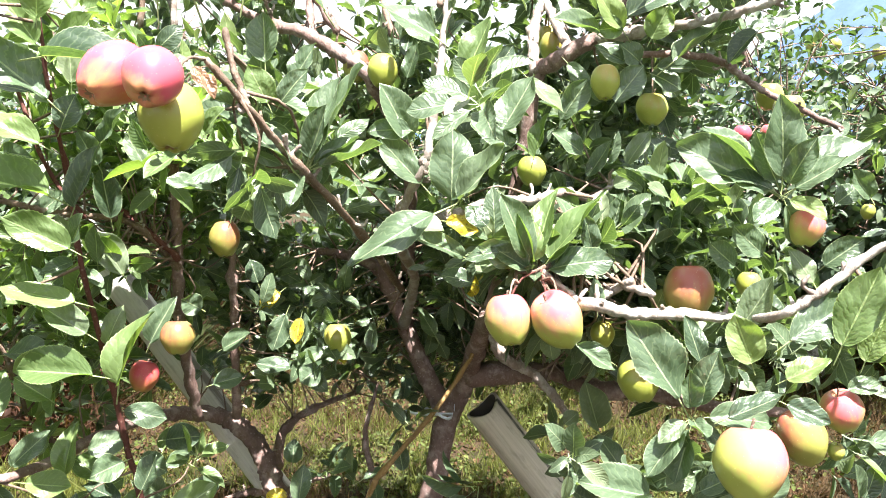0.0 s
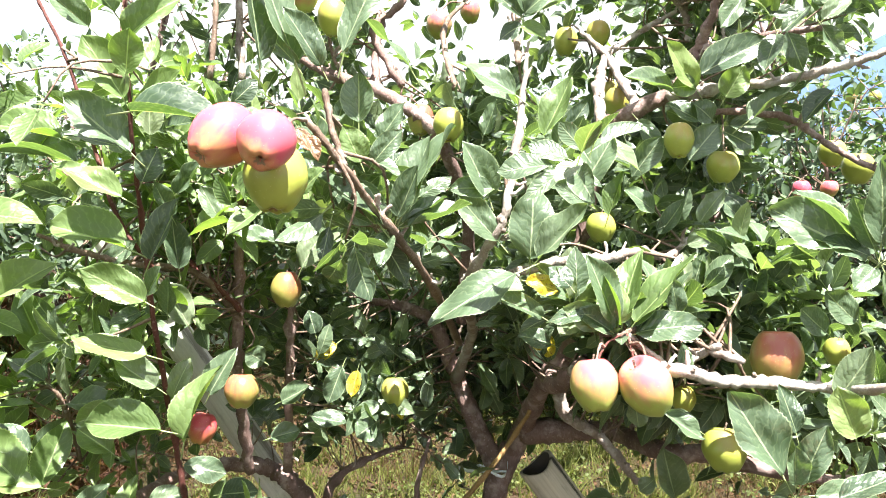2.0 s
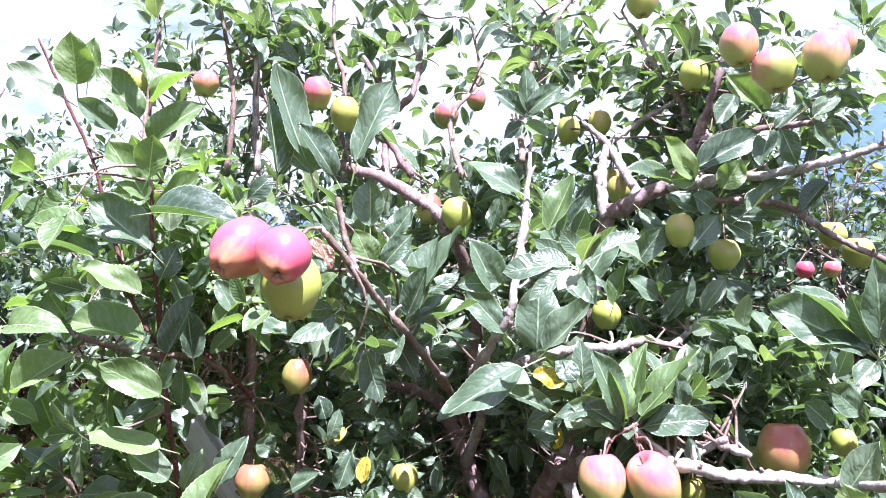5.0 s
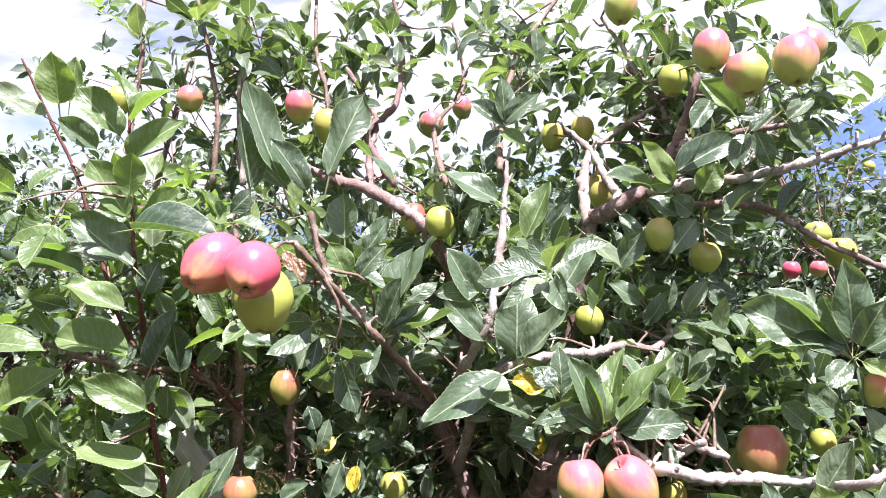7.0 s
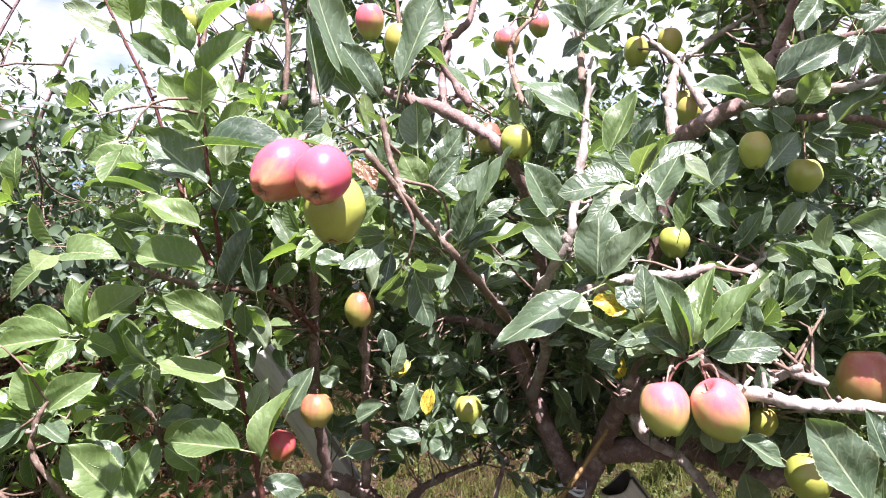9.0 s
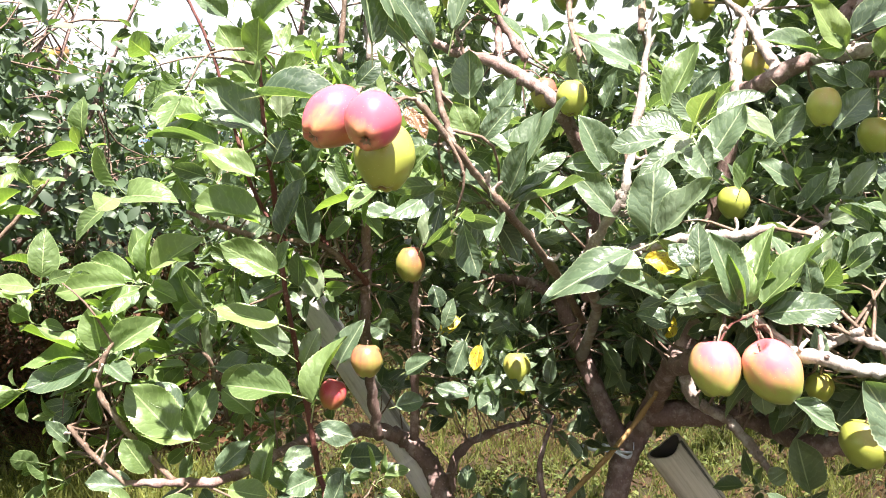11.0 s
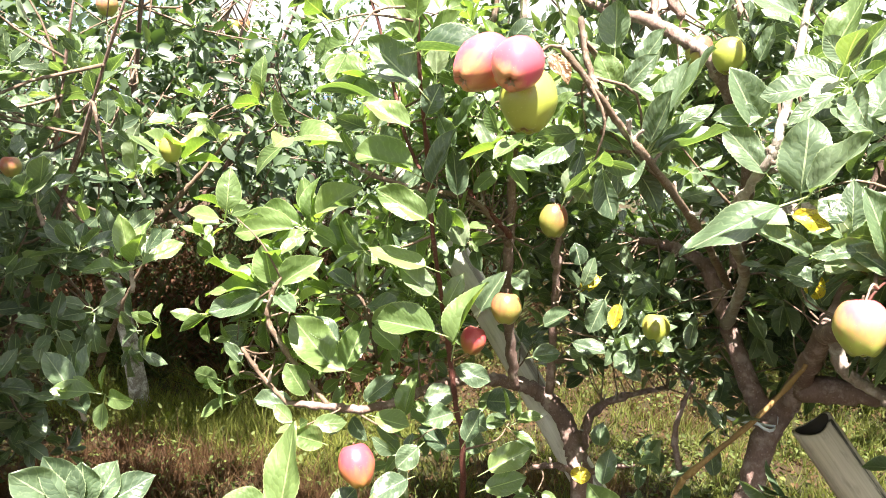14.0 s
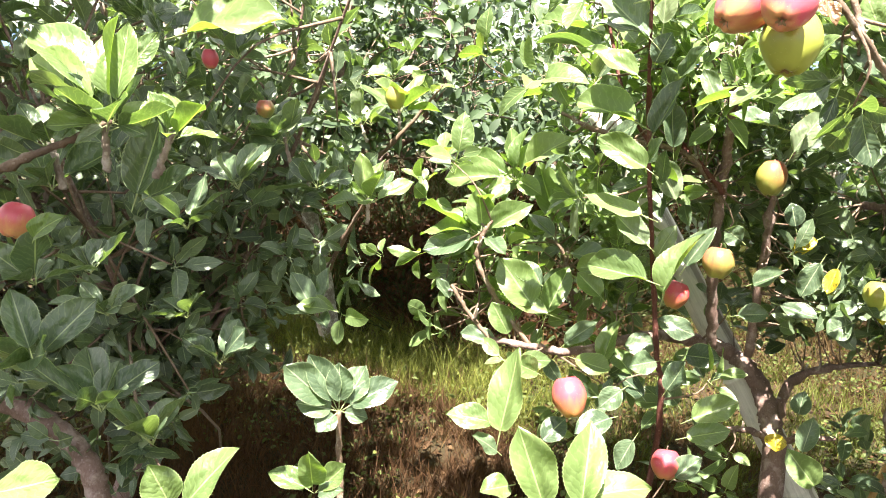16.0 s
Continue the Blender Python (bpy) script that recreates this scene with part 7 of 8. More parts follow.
leaf(SIDE, (-0.811, 0.5, 0.784), (0.67, 0.24, 0.7), 0.073, 0.037, (0.12, -0.84, 0.52), "y")
leaf(SIDE, (-0.811, 0.495, 0.778), (0.88, -0.04, 0.47), 0.055, 0.027, (-0.17, -0.75, 0.64))
leaf(SIDE, (-0.806, 0.273, 0.863), (0.45, 0.42, 0.79), 0.099, 0.052, (0.37, -0.77, 0.52), "y")
leaf(SIDE, (-0.822, 0.26, 0.862), (-0.23, -0.29, 0.93), 0.062, 0.049, (0.82, -0.36, 0.46), "y")
leaf(SIDE, (-0.839, 0.076, 0.953), (0.86, 0.39, 0.34), 0.095, 0.048, (0.16, -0.7, 0.7), "y")
leaf(SIDE, (-0.87, 0.266, 1.247), (0.23, 0.3, 0.92), 0.095, 0.052, (0.63, -0.67, 0.4))
leaf(SIDE, (-0.857, 0.275, 1.245), (0.7, 0.59, 0.41), 0.070, 0.036, (0.48, -0.72, 0.5))
leaf(SIDE, (-0.948, 0.39, 1.442), (0.84, 0.52, 0.13), 0.137, 0.057, (0.17, -0.43, 0.89), "y")
leaf(SIDE, (-0.95, 0.309, 1.392), (0.3, 0.56, 0.78), 0.057, 0.029, (0.67, -0.58, 0.46), "y")
leaf(SIDE, (-0.903, 0.161, 1.203), (0.8, 0.05, 0.59), 0.054, 0.022, (0.18, -0.95, 0.25), "y")
leaf(SIDE, (-0.924, 0.304, 1.303), (0.7, -0.07, 0.71), 0.053, 0.022, (0.43, -0.9, -0.03))
leaf(SIDE, (-0.838, 0.231, 1.357), (-0.02, 0.29, 0.96), 0.084, 0.032, (0.22, -0.8, 0.55), "y")
leaf(SIDE, (-0.841, 0.226, 1.361), (-0.13, 0.09, 0.99), 0.094, 0.035, (0.34, -0.83, 0.45), "y")
leaf(SIDE, (-0.86, 0.214, 1.351), (-0.72, -0.34, 0.6), 0.099, 0.037, (0.54, -0.24, 0.81), "y")
leaf(SIDE, (-0.862, 0.218, 1.358), (-0.68, -0.17, 0.71), 0.118, 0.045, (0.54, 0.12, 0.84), "y")
leaf(SIDE, (-0.847, 0.214, 1.338), (-0.65, -0.66, 0.39), 0.047, 0.018, (0.59, -0.37, 0.72), "y")
leaf(SIDE, (-0.832, 0.233, 1.338), (0.46, 0.77, 0.45), 0.042, 0.017, (0.66, -0.55, 0.52), "y")
leaf(SIDE, (-0.83, 0.229, 1.33), (0.81, 0.51, -0.3), 0.033, 0.017, (0.49, -0.59, 0.65))
leaf(SIDE, (-0.848, 0.212, 1.331), (-0.63, -0.77, -0.13), 0.051, 0.019, (0.55, -0.55, 0.63), "y")
leaf(SIDE, (-0.841, 0.216, 1.327), (-0.33, -0.79, -0.52), 0.034, 0.018, (0.68, -0.49, 0.55))
leaf(SIDE, (-0.85, 0.225, 1.344), (-0.74, 0.06, 0.67), 0.055, 0.021, (0.53, 0.16, 0.83), "y")
leaf(SIDE, (-1.054, 0.312, 1.05), (0.82, -0.19, 0.54), 0.059, 0.027, (0.21, -0.27, 1))
leaf(SIDE, (-1.057, 0.321, 1.051), (0.6, 0.51, 0.61), 0.057, 0.029, (0.21, -0.27, 1))
leaf(SIDE, (-1.069, 0.323, 1.052), (-0.34, 0.64, 0.69), 0.057, 0.034, (-0.32, -0.22, 1))
leaf(SIDE, (-1.072, 0.322, 1.044), (-0.69, 0.72, 0.09), 0.048, 0.022, (0.07, 0.14, 1))
leaf(SIDE, (-1.071, 0.311, 1.052), (-0.57, -0.33, 0.75), 0.049, 0.024, (-0.04, -0.66, 1))
leaf(SIDE, (-1.068, 0.302, 1.049), (-0.21, -0.9, 0.38), 0.066, 0.030, (0.2, -0.85, 1))
leaf(SIDE, (-1.057, 0.309, 1.048), (0.71, -0.54, 0.45), 0.049, 0.024, (-0.23, -0.51, 1))
leaf(SIDE, (-1.132, 0.329, 1.096), (0.84, -0.17, 0.51), 0.060, 0.035, (-0.22, -0.23, 1))
leaf(SIDE, (-1.14, 0.342, 1.099), (0.23, 0.75, 0.62), 0.066, 0.034, (0.17, -0.78, 1))
leaf(SIDE, (-1.151, 0.339, 1.097), (-0.59, 0.61, 0.53), 0.063, 0.031, (-0.08, 0.07, 1))
leaf(SIDE, (-1.157, 0.335, 1.095), (-0.91, 0.25, 0.33), 0.069, 0.034, (0.05, -0.09, 1))
leaf(SIDE, (-1.147, 0.323, 1.095), (-0.39, -0.74, 0.55), 0.047, 0.028, (-0.41, -0.3, 1))
leaf(SIDE, (-1.14, 0.322, 1.093), (0.31, -0.89, 0.34), 0.046, 0.022, (0.38, -0.34, 1))
leaf(SIDE, (-1.138, 0.489, 0.99), (0.68, -0.21, 0.7), 0.065, 0.037, (-0.26, -0.16, 1))
leaf(SIDE, (-1.144, 0.495, 0.989), (0.42, 0.32, 0.85), 0.048, 0.026, (0.01, 0.15, 1))
leaf(SIDE, (-1.15, 0.502, 0.98), (-0.19, 0.98, 0.09), 0.045, 0.024, (-0.44, -0.19, 1))
leaf(SIDE, (-1.156, 0.489, 0.985), (-0.75, -0.34, 0.57), 0.045, 0.027, (-0.33, -0.29, 1))
leaf(SIDE, (-1.15, 0.481, 0.983), (-0.15, -0.95, 0.26), 0.055, 0.030, (0.01, -0.51, 1))
leaf(SIDE, (-1.141, 0.482, 0.984), (0.51, -0.78, 0.36), 0.061, 0.027, (-0.31, 0.19, 1))
leaf(SIDE, (-0.968, 0.175, 1.038), (0.86, -0.25, 0.44), 0.081, 0.045, (-0.23, -0.51, 1))
leaf(SIDE, (-0.975, 0.191, 1.044), (0.41, 0.55, 0.73), 0.091, 0.049, (0.53, -0.83, 1))
leaf(SIDE, (-0.985, 0.19, 1.04), (-0.11, 0.73, 0.68), 0.067, 0.037, (0.09, -0.29, 1))
leaf(SIDE, (-0.994, 0.18, 1.044), (-0.63, 0.02, 0.78), 0.082, 0.042, (-0.01, -0.11, 1))
leaf(SIDE, (-0.993, 0.169, 1.032), (-0.68, -0.72, 0.15), 0.067, 0.036, (-0.36, 0.14, 1))
leaf(SIDE, (-0.982, 0.163, 1.04), (0.07, -0.85, 0.53), 0.087, 0.049, (-0.01, 0.2, 1))
leaf(SIDE, (-0.972, 0.166, 1.034), (0.6, -0.76, 0.26), 0.082, 0.044, (-0.23, 0.05, 1))
leaf(SIDE, (-0.939, 0.244, 0.964), (0.88, -0.11, 0.47), 0.080, 0.040, (0.21, -0.34, 1))
leaf(SIDE, (-0.948, 0.256, 0.967), (0.39, 0.6, 0.7), 0.077, 0.039, (0.23, -0.04, 1))
leaf(SIDE, (-0.961, 0.254, 0.964), (-0.49, 0.6, 0.63), 0.060, 0.034, (0.02, -0.18, 1))
leaf(SIDE, (-0.971, 0.251, 0.966), (-0.82, 0.23, 0.53), 0.092, 0.046, (0.27, -0.26, 1))
leaf(SIDE, (-0.963, 0.24, 0.966), (-0.54, -0.44, 0.72), 0.067, 0.031, (-0.69, 0.03, 1))
leaf(SIDE, (-0.959, 0.23, 0.968), (-0.2, -0.76, 0.62), 0.096, 0.055, (-0.07, -0.26, 1))
leaf(SIDE, (-0.95, 0.237, 0.964), (0.37, -0.69, 0.62), 0.060, 0.034, (-0.18, -0.72, 1))
leaf(SIDE, (-0.925, 0.298, 0.9), (0.75, -0.4, 0.53), 0.086, 0.045, (0.2, -0.21, 1))
leaf(SIDE, (-0.937, 0.313, 0.901), (0.18, 0.56, 0.81), 0.062, 0.031, (-0.27, -0.08, 1))
leaf(SIDE, (-0.947, 0.316, 0.895), (-0.54, 0.74, 0.4), 0.067, 0.038, (0.12, -0.22, 1))
leaf(SIDE, (-0.948, 0.306, 0.899), (-0.69, 0.02, 0.72), 0.057, 0.034, (-0.33, -0.85, 1))
leaf(SIDE, (-0.947, 0.294, 0.9), (-0.46, -0.65, 0.6), 0.077, 0.037, (-0.46, -0.11, 1))
leaf(SIDE, (-0.93, 0.293, 0.902), (0.45, -0.65, 0.62), 0.090, 0.053, (0.11, -0.08, 1))
leaf(SIDE, (-1.12, 0.547, 0.9), (0.59, 0.11, 0.8), 0.079, 0.036, (-0.29, -0.81, 1))
leaf(SIDE, (-1.123, 0.555, 0.894), (0.53, 0.68, 0.51), 0.068, 0.033, (-0.21, -0.51, 1))
leaf(SIDE, (-1.137, 0.557, 0.897), (-0.35, 0.67, 0.65), 0.079, 0.039, (0.04, 0.01, 1))
leaf(SIDE, (-1.147, 0.542, 0.89), (-0.96, -0.16, 0.22), 0.077, 0.041, (-0.11, 0.03, 1))
leaf(SIDE, (-1.137, 0.535, 0.895), (-0.45, -0.66, 0.61), 0.069, 0.033, (0.32, -0.32, 1))
leaf(SIDE, (-1.128, 0.535, 0.897), (0.15, -0.68, 0.72), 0.068, 0.033, (0.4, -0.23, 1))
leaf(SIDE, (-1.147, 0.614, 1.21), (0.61, 0.18, 0.77), 0.085, 0.046, (0.03, -0.2, 1))
leaf(SIDE, (-1.154, 0.62, 1.21), (0.24, 0.54, 0.81), 0.083, 0.040, (0.3, -0.15, 1))
leaf(SIDE, (-1.165, 0.624, 1.209), (-0.33, 0.67, 0.67), 0.090, 0.042, (0.37, -0.05, 1))
leaf(SIDE, (-1.175, 0.614, 1.206), (-0.82, 0.17, 0.54), 0.090, 0.051, (0.03, -0.8, 1))
leaf(SIDE, (-1.167, 0.602, 1.203), (-0.6, -0.62, 0.51), 0.062, 0.029, (0.1, -0.3, 1))
leaf(SIDE, (-1.156, 0.599, 1.205), (0.19, -0.75, 0.64), 0.069, 0.036, (0.44, -0.26, 1))
leaf(SIDE, (-1.118, 0.489, 1.147), (0.92, 0.09, 0.38), 0.057, 0.026, (-0.16, 0.23, 1))
leaf(SIDE, (-1.12, 0.494, 1.155), (0.54, 0.36, 0.76), 0.076, 0.046, (-0.4, -0.56, 1))
leaf(SIDE, (-1.133, 0.5, 1.157), (-0.21, 0.64, 0.74), 0.086, 0.051, (0.04, -0.62, 1))
leaf(SIDE, (-1.145, 0.483, 1.153), (-0.8, -0.26, 0.55), 0.090, 0.041, (0.62, -0.58, 1))
leaf(SIDE, (-1.134, 0.476, 1.156), (-0.25, -0.66, 0.71), 0.083, 0.044, (-0.09, -0.18, 1))
leaf(SIDE, (-1.123, 0.477, 1.147), (0.45, -0.82, 0.36), 0.061, 0.032, (-0.13, -0.13, 1))
leaf(SIDE, (-1.339, 0.969, 1.154), (0.8, 0.13, 0.59), 0.068, 0.032, (-0.33, -0.58, 1))
leaf(SIDE, (-1.346, 0.985, 1.15), (0.23, 0.95, 0.22), 0.086, 0.040, (0.39, -0.39, 1))
leaf(SIDE, (-1.355, 0.974, 1.156), (-0.34, 0.51, 0.79), 0.059, 0.029, (0.09, -0.03, 1))
leaf(SIDE, (-1.364, 0.964, 1.156), (-0.78, -0.19, 0.59), 0.079, 0.045, (0.22, -0.84, 1))
leaf(SIDE, (-1.361, 0.953, 1.145), (-0.58, -0.81, -0.06), 0.079, 0.036, (-0.24, -0.59, 1))
leaf(SIDE, (-1.348, 0.958, 1.157), (0.19, -0.62, 0.76), 0.067, 0.033, (-0.46, -0.57, 1))
leaf(SIDE, (-1.313, 1.11, 1.123), (0.6, 0.01, 0.8), 0.078, 0.039, (0.01, -0.66, 1))
leaf(SIDE, (-1.314, 1.117, 1.121), (0.53, 0.46, 0.71), 0.080, 0.036, (0.7, -0.35, 1))
leaf(SIDE, (-1.325, 1.116, 1.119), (-0.18, 0.54, 0.82), 0.057, 0.028, (-0.1, -0.45, 1))
leaf(SIDE, (-1.33, 1.111, 1.117), (-0.66, 0.18, 0.73), 0.052, 0.026, (-0.01, -0.38, 1))
leaf(SIDE, (-1.327, 1.097, 1.118), (-0.25, -0.77, 0.59), 0.073, 0.036, (0.01, -0.22, 1))
leaf(SIDE, (-1.316, 1.098, 1.119), (0.41, -0.66, 0.63), 0.076, 0.037, (-0.27, -0.55, 1))
leaf(SIDE, (-1.449, 0.835, 1.443), (0.74, 0.25, 0.62), 0.056, 0.031, (-0.27, -0.17, 1))
leaf(SIDE, (-1.456, 0.842, 1.451), (0.13, 0.51, 0.85), 0.087, 0.049, (0.47, -0.85, 1))
leaf(SIDE, (-1.462, 0.845, 1.447), (-0.2, 0.71, 0.67), 0.081, 0.040, (0.22, -0.55, 1))
leaf(SIDE, (-1.475, 0.83, 1.444), (-0.86, -0.11, 0.49), 0.088, 0.044, (0.38, -0.18, 1))
leaf(SIDE, (-1.461, 0.821, 1.446), (-0.13, -0.71, 0.69), 0.073, 0.042, (0.27, 0.02, 1))
leaf(SIDE, (-1.451, 0.825, 1.446), (0.5, -0.49, 0.71), 0.070, 0.041, (0.18, -0.66, 1))
leaf(SIDE, (-1.359, 0.85, 1.264), (0.72, -0.14, 0.68), 0.065, 0.039, (0.45, -0.1, 1))
leaf(SIDE, (-1.362, 0.863, 1.268), (0.39, 0.58, 0.71), 0.089, 0.052, (0.78, -0.35, 1))
leaf(SIDE, (-1.377, 0.857, 1.263), (-0.6, 0.38, 0.71), 0.057, 0.027, (-0.35, -0.62, 1))
leaf(SIDE, (-1.381, 0.855, 1.264), (-0.74, 0.18, 0.65), 0.071, 0.035, (0.12, -0.19, 1))
leaf(SIDE, (-1.376, 0.844, 1.263), (-0.49, -0.6, 0.63), 0.062, 0.030, (0.06, -0.19, 1))
leaf(SIDE, (-1.366, 0.84, 1.264), (0.24, -0.75, 0.62), 0.071, 0.036, (-0.06, -0.23, 1))
leaf(SIDE, (-0.939, 0.197, 1.258), (0.79, -0.41, 0.47), 0.067, 0.036, (-0.16, -0.28, 1))
leaf(SIDE, (-0.947, 0.217, 1.26), (0.18, 0.84, 0.52), 0.075, 0.039, (0.25, -0.4, 1))
leaf(SIDE, (-0.954, 0.21, 1.265), (-0.25, 0.43, 0.87), 0.072, 0.035, (0.06, -0.34, 1))
leaf(SIDE, (-0.96, 0.204, 1.258), (-0.84, 0.06, 0.53), 0.052, 0.025, (-0.01, 0.07, 1))
leaf(SIDE, (-0.959, 0.194, 1.258), (-0.64, -0.66, 0.4), 0.066, 0.034, (0.31, -0.45, 1))
leaf(SIDE, (-0.942, 0.195, 1.254), (0.67, -0.73, 0.16), 0.053, 0.029, (-0.04, -0.38, 1))
leaf(SIDE, (-1.041, 0.212, 1.126), (0.59, -0.12, 0.8), 0.077, 0.046, (0.16, -0.35, 1))
leaf(SIDE, (-1.047, 0.227, 1.116), (0.32, 0.91, 0.27), 0.065, 0.031, (-0.25, -0.24, 1))
leaf(SIDE, (-1.061, 0.222, 1.116), (-0.74, 0.59, 0.33), 0.058, 0.028, (-0.09, 0.14, 1))
leaf(SIDE, (-1.06, 0.212, 1.121), (-0.68, -0.14, 0.72), 0.057, 0.033, (-0.01, -0.4, 1))
leaf(SIDE, (-1.059, 0.207, 1.121), (-0.54, -0.55, 0.64), 0.063, 0.036, (0.01, -0.6, 1))
leaf(SIDE, (-1.043, 0.205, 1.117), (0.62, -0.7, 0.36), 0.062, 0.029, (0.49, -0.69, 1))

# lit spurs of the tree beside
leaf(BESIDE, (-1.618, 1.529, 1.421), (0.59, 0.14, 0.8), 0.073, 0.041, (-0.31, -0.93, 1))
leaf(BESIDE, (-1.619, 1.54, 1.415), (0.49, 0.79, 0.38), 0.076, 0.038, (0.43, -0.2, 1))
leaf(BESIDE, (-1.631, 1.538, 1.417), (-0.24, 0.78, 0.58), 0.066, 0.030, (0.06, -0.69, 1), "y")
leaf(BESIDE, (-1.638, 1.53, 1.418), (-0.71, 0.22, 0.67), 0.068, 0.034, (-0.2, -0.68, 1))
leaf(BESIDE, (-1.643, 1.519, 1.411), (-0.9, -0.41, 0.18), 0.080, 0.042, (0.13, -0.42, 1))
leaf(BESIDE, (-1.632, 1.514, 1.412), (-0.37, -0.88, 0.29), 0.064, 0.036, (0.01, -0.66, 1), "y")
leaf(BESIDE, (-1.622, 1.516, 1.421), (0.31, -0.6, 0.74), 0.079, 0.040, (0.44, -0.19, 1))
leaf(BESIDE, (-1.464, 1.521, 1.371), (0.86, -0.36, 0.37), 0.049, 0.025, (0.59, -0.38, 1))
leaf(BESIDE, (-1.467, 1.538, 1.374), (0.38, 0.81, 0.45), 0.073, 0.039, (0.27, -0.51, 1), "y")
leaf(BESIDE, (-1.481, 1.535, 1.372), (-0.6, 0.72, 0.35), 0.060, 0.028, (0.24, -1.14, 1))
leaf(BESIDE, (-1.48, 1.525, 1.376), (-0.59, -0.07, 0.8), 0.053, 0.024, (-0.23, -0.41, 1))
leaf(BESIDE, (-1.481, 1.518, 1.379), (-0.5, -0.46, 0.74), 0.073, 0.034, (0.42, -0.55, 1), "y")
leaf(BESIDE, (-1.471, 1.514, 1.377), (0.14, -0.75, 0.65), 0.066, 0.037, (-0.07, -0.37, 1))
leaf(BESIDE, (-1.585, 1.402, 1.276), (0.95, -0.18, 0.25), 0.084, 0.040, (0.37, -0.31, 1))
leaf(BESIDE, (-1.595, 1.41, 1.283), (0.49, 0.34, 0.8), 0.068, 0.039, (0.4, -0.32, 1))
leaf(BESIDE, (-1.615, 1.415, 1.281), (-0.65, 0.55, 0.52), 0.085, 0.040, (0.28, -0.54, 1))
leaf(BESIDE, (-1.614, 1.404, 1.284), (-0.65, -0.07, 0.76), 0.080, 0.038, (-0.3, -0.52, 1))
leaf(BESIDE, (-1.611, 1.391, 1.277), (-0.46, -0.81, 0.36), 0.078, 0.039, (-0.37, -0.38, 1))
leaf(BESIDE, (-1.592, 1.393, 1.276), (0.66, -0.68, 0.31), 0.076, 0.046, (0.38, 0.11, 1))
leaf(BESIDE, (-1.721, 1.717, 1.501), (0.86, -0.14, 0.48), 0.080, 0.042, (-0.26, -0.58, 1))
leaf(BESIDE, (-1.735, 1.726, 1.503), (0.08, 0.55, 0.83), 0.058, 0.033, (-0.09, -0.64, 1))
leaf(BESIDE, (-1.743, 1.724, 1.505), (-0.46, 0.32, 0.83), 0.068, 0.036, (-0.29, -0.38, 1))
leaf(BESIDE, (-1.746, 1.72, 1.499), (-0.86, 0.04, 0.5), 0.056, 0.027, (0.07, -0.19, 1))
leaf(BESIDE, (-1.738, 1.702, 1.498), (-0.12, -0.94, 0.32), 0.081, 0.045, (0, 0.08, 1))
leaf(BESIDE, (-1.734, 1.711, 1.501), (0.18, -0.67, 0.72), 0.055, 0.032, (0.06, -0.34, 1))
leaf(BESIDE, (-1.994, 1.876, 1.714), (0.96, -0.27, 0.08), 0.090, 0.042, (0.18, -0.36, 1))
leaf(BESIDE, (-2.008, 1.899, 1.719), (0.27, 0.9, 0.35), 0.086, 0.051, (0.23, -0.06, 1))
leaf(BESIDE, (-2.016, 1.896, 1.721), (-0.15, 0.84, 0.52), 0.079, 0.040, (0.23, -0.41, 1))
leaf(BESIDE, (-2.025, 1.876, 1.726), (-0.6, -0.28, 0.74), 0.087, 0.045, (-0.12, -0.35, 1))
leaf(BESIDE, (-2.02, 1.874, 1.722), (-0.49, -0.49, 0.72), 0.065, 0.039, (-0.13, -1.17, 1))
leaf(BESIDE, (-2.011, 1.873, 1.723), (0.13, -0.62, 0.77), 0.064, 0.032, (0.03, -0.29, 1))
leaf(BESIDE, (-1.999, 1.996, 1.769), (0.91, -0.06, 0.41), 0.063, 0.036, (0.41, -0.18, 1))
leaf(BESIDE, (-2.007, 2.005, 1.778), (0.23, 0.48, 0.85), 0.078, 0.035, (-0.3, -0.32, 1))
leaf(BESIDE, (-2.014, 2.004, 1.775), (-0.2, 0.5, 0.84), 0.064, 0.030, (-0.42, -0.62, 1))
leaf(BESIDE, (-2.024, 1.995, 1.771), (-0.85, -0.15, 0.5), 0.069, 0.034, (-0.08, -0.68, 1))
leaf(BESIDE, (-2.015, 1.983, 1.772), (-0.23, -0.82, 0.53), 0.076, 0.045, (0.16, -0.57, 1))
leaf(BESIDE, (-2.01, 1.986, 1.775), (0.11, -0.7, 0.71), 0.074, 0.040, (-0.35, -0.26, 1))
leaf(BESIDE, (-1.498, 1.405, 1.312), (0.86, -0.42, 0.29), 0.058, 0.027, (-0.31, -0.69, 1))
leaf(BESIDE, (-1.504, 1.419, 1.32), (0.32, 0.57, 0.75), 0.072, 0.039, (0.4, -0.8, 1), "y")
leaf(BESIDE, (-1.517, 1.415, 1.319), (-0.56, 0.35, 0.75), 0.066, 0.031, (-0.51, -0.72, 1))
leaf(BESIDE, (-1.521, 1.406, 1.319), (-0.69, -0.23, 0.68), 0.075, 0.036, (-0.19, -0.18, 1))
leaf(BESIDE, (-1.516, 1.402, 1.321), (-0.4, -0.46, 0.79), 0.077, 0.038, (-0.36, -0.56, 1), "y")
leaf(BESIDE, (-1.503, 1.398, 1.312), (0.42, -0.85, 0.32), 0.064, 0.031, (0.41, 0.25, 1))
leaf(BESIDE, (-1.879, 1.259, 1.416), (0.83, -0.33, 0.45), 0.078, 0.045, (0.51, -0.09, 1))
leaf(BESIDE, (-1.889, 1.274, 1.418), (0.31, 0.66, 0.68), 0.062, 0.033, (0.38, -0.29, 1))
leaf(BESIDE, (-1.901, 1.272, 1.417), (-0.56, 0.57, 0.6), 0.060, 0.034, (0.08, -0.79, 1))
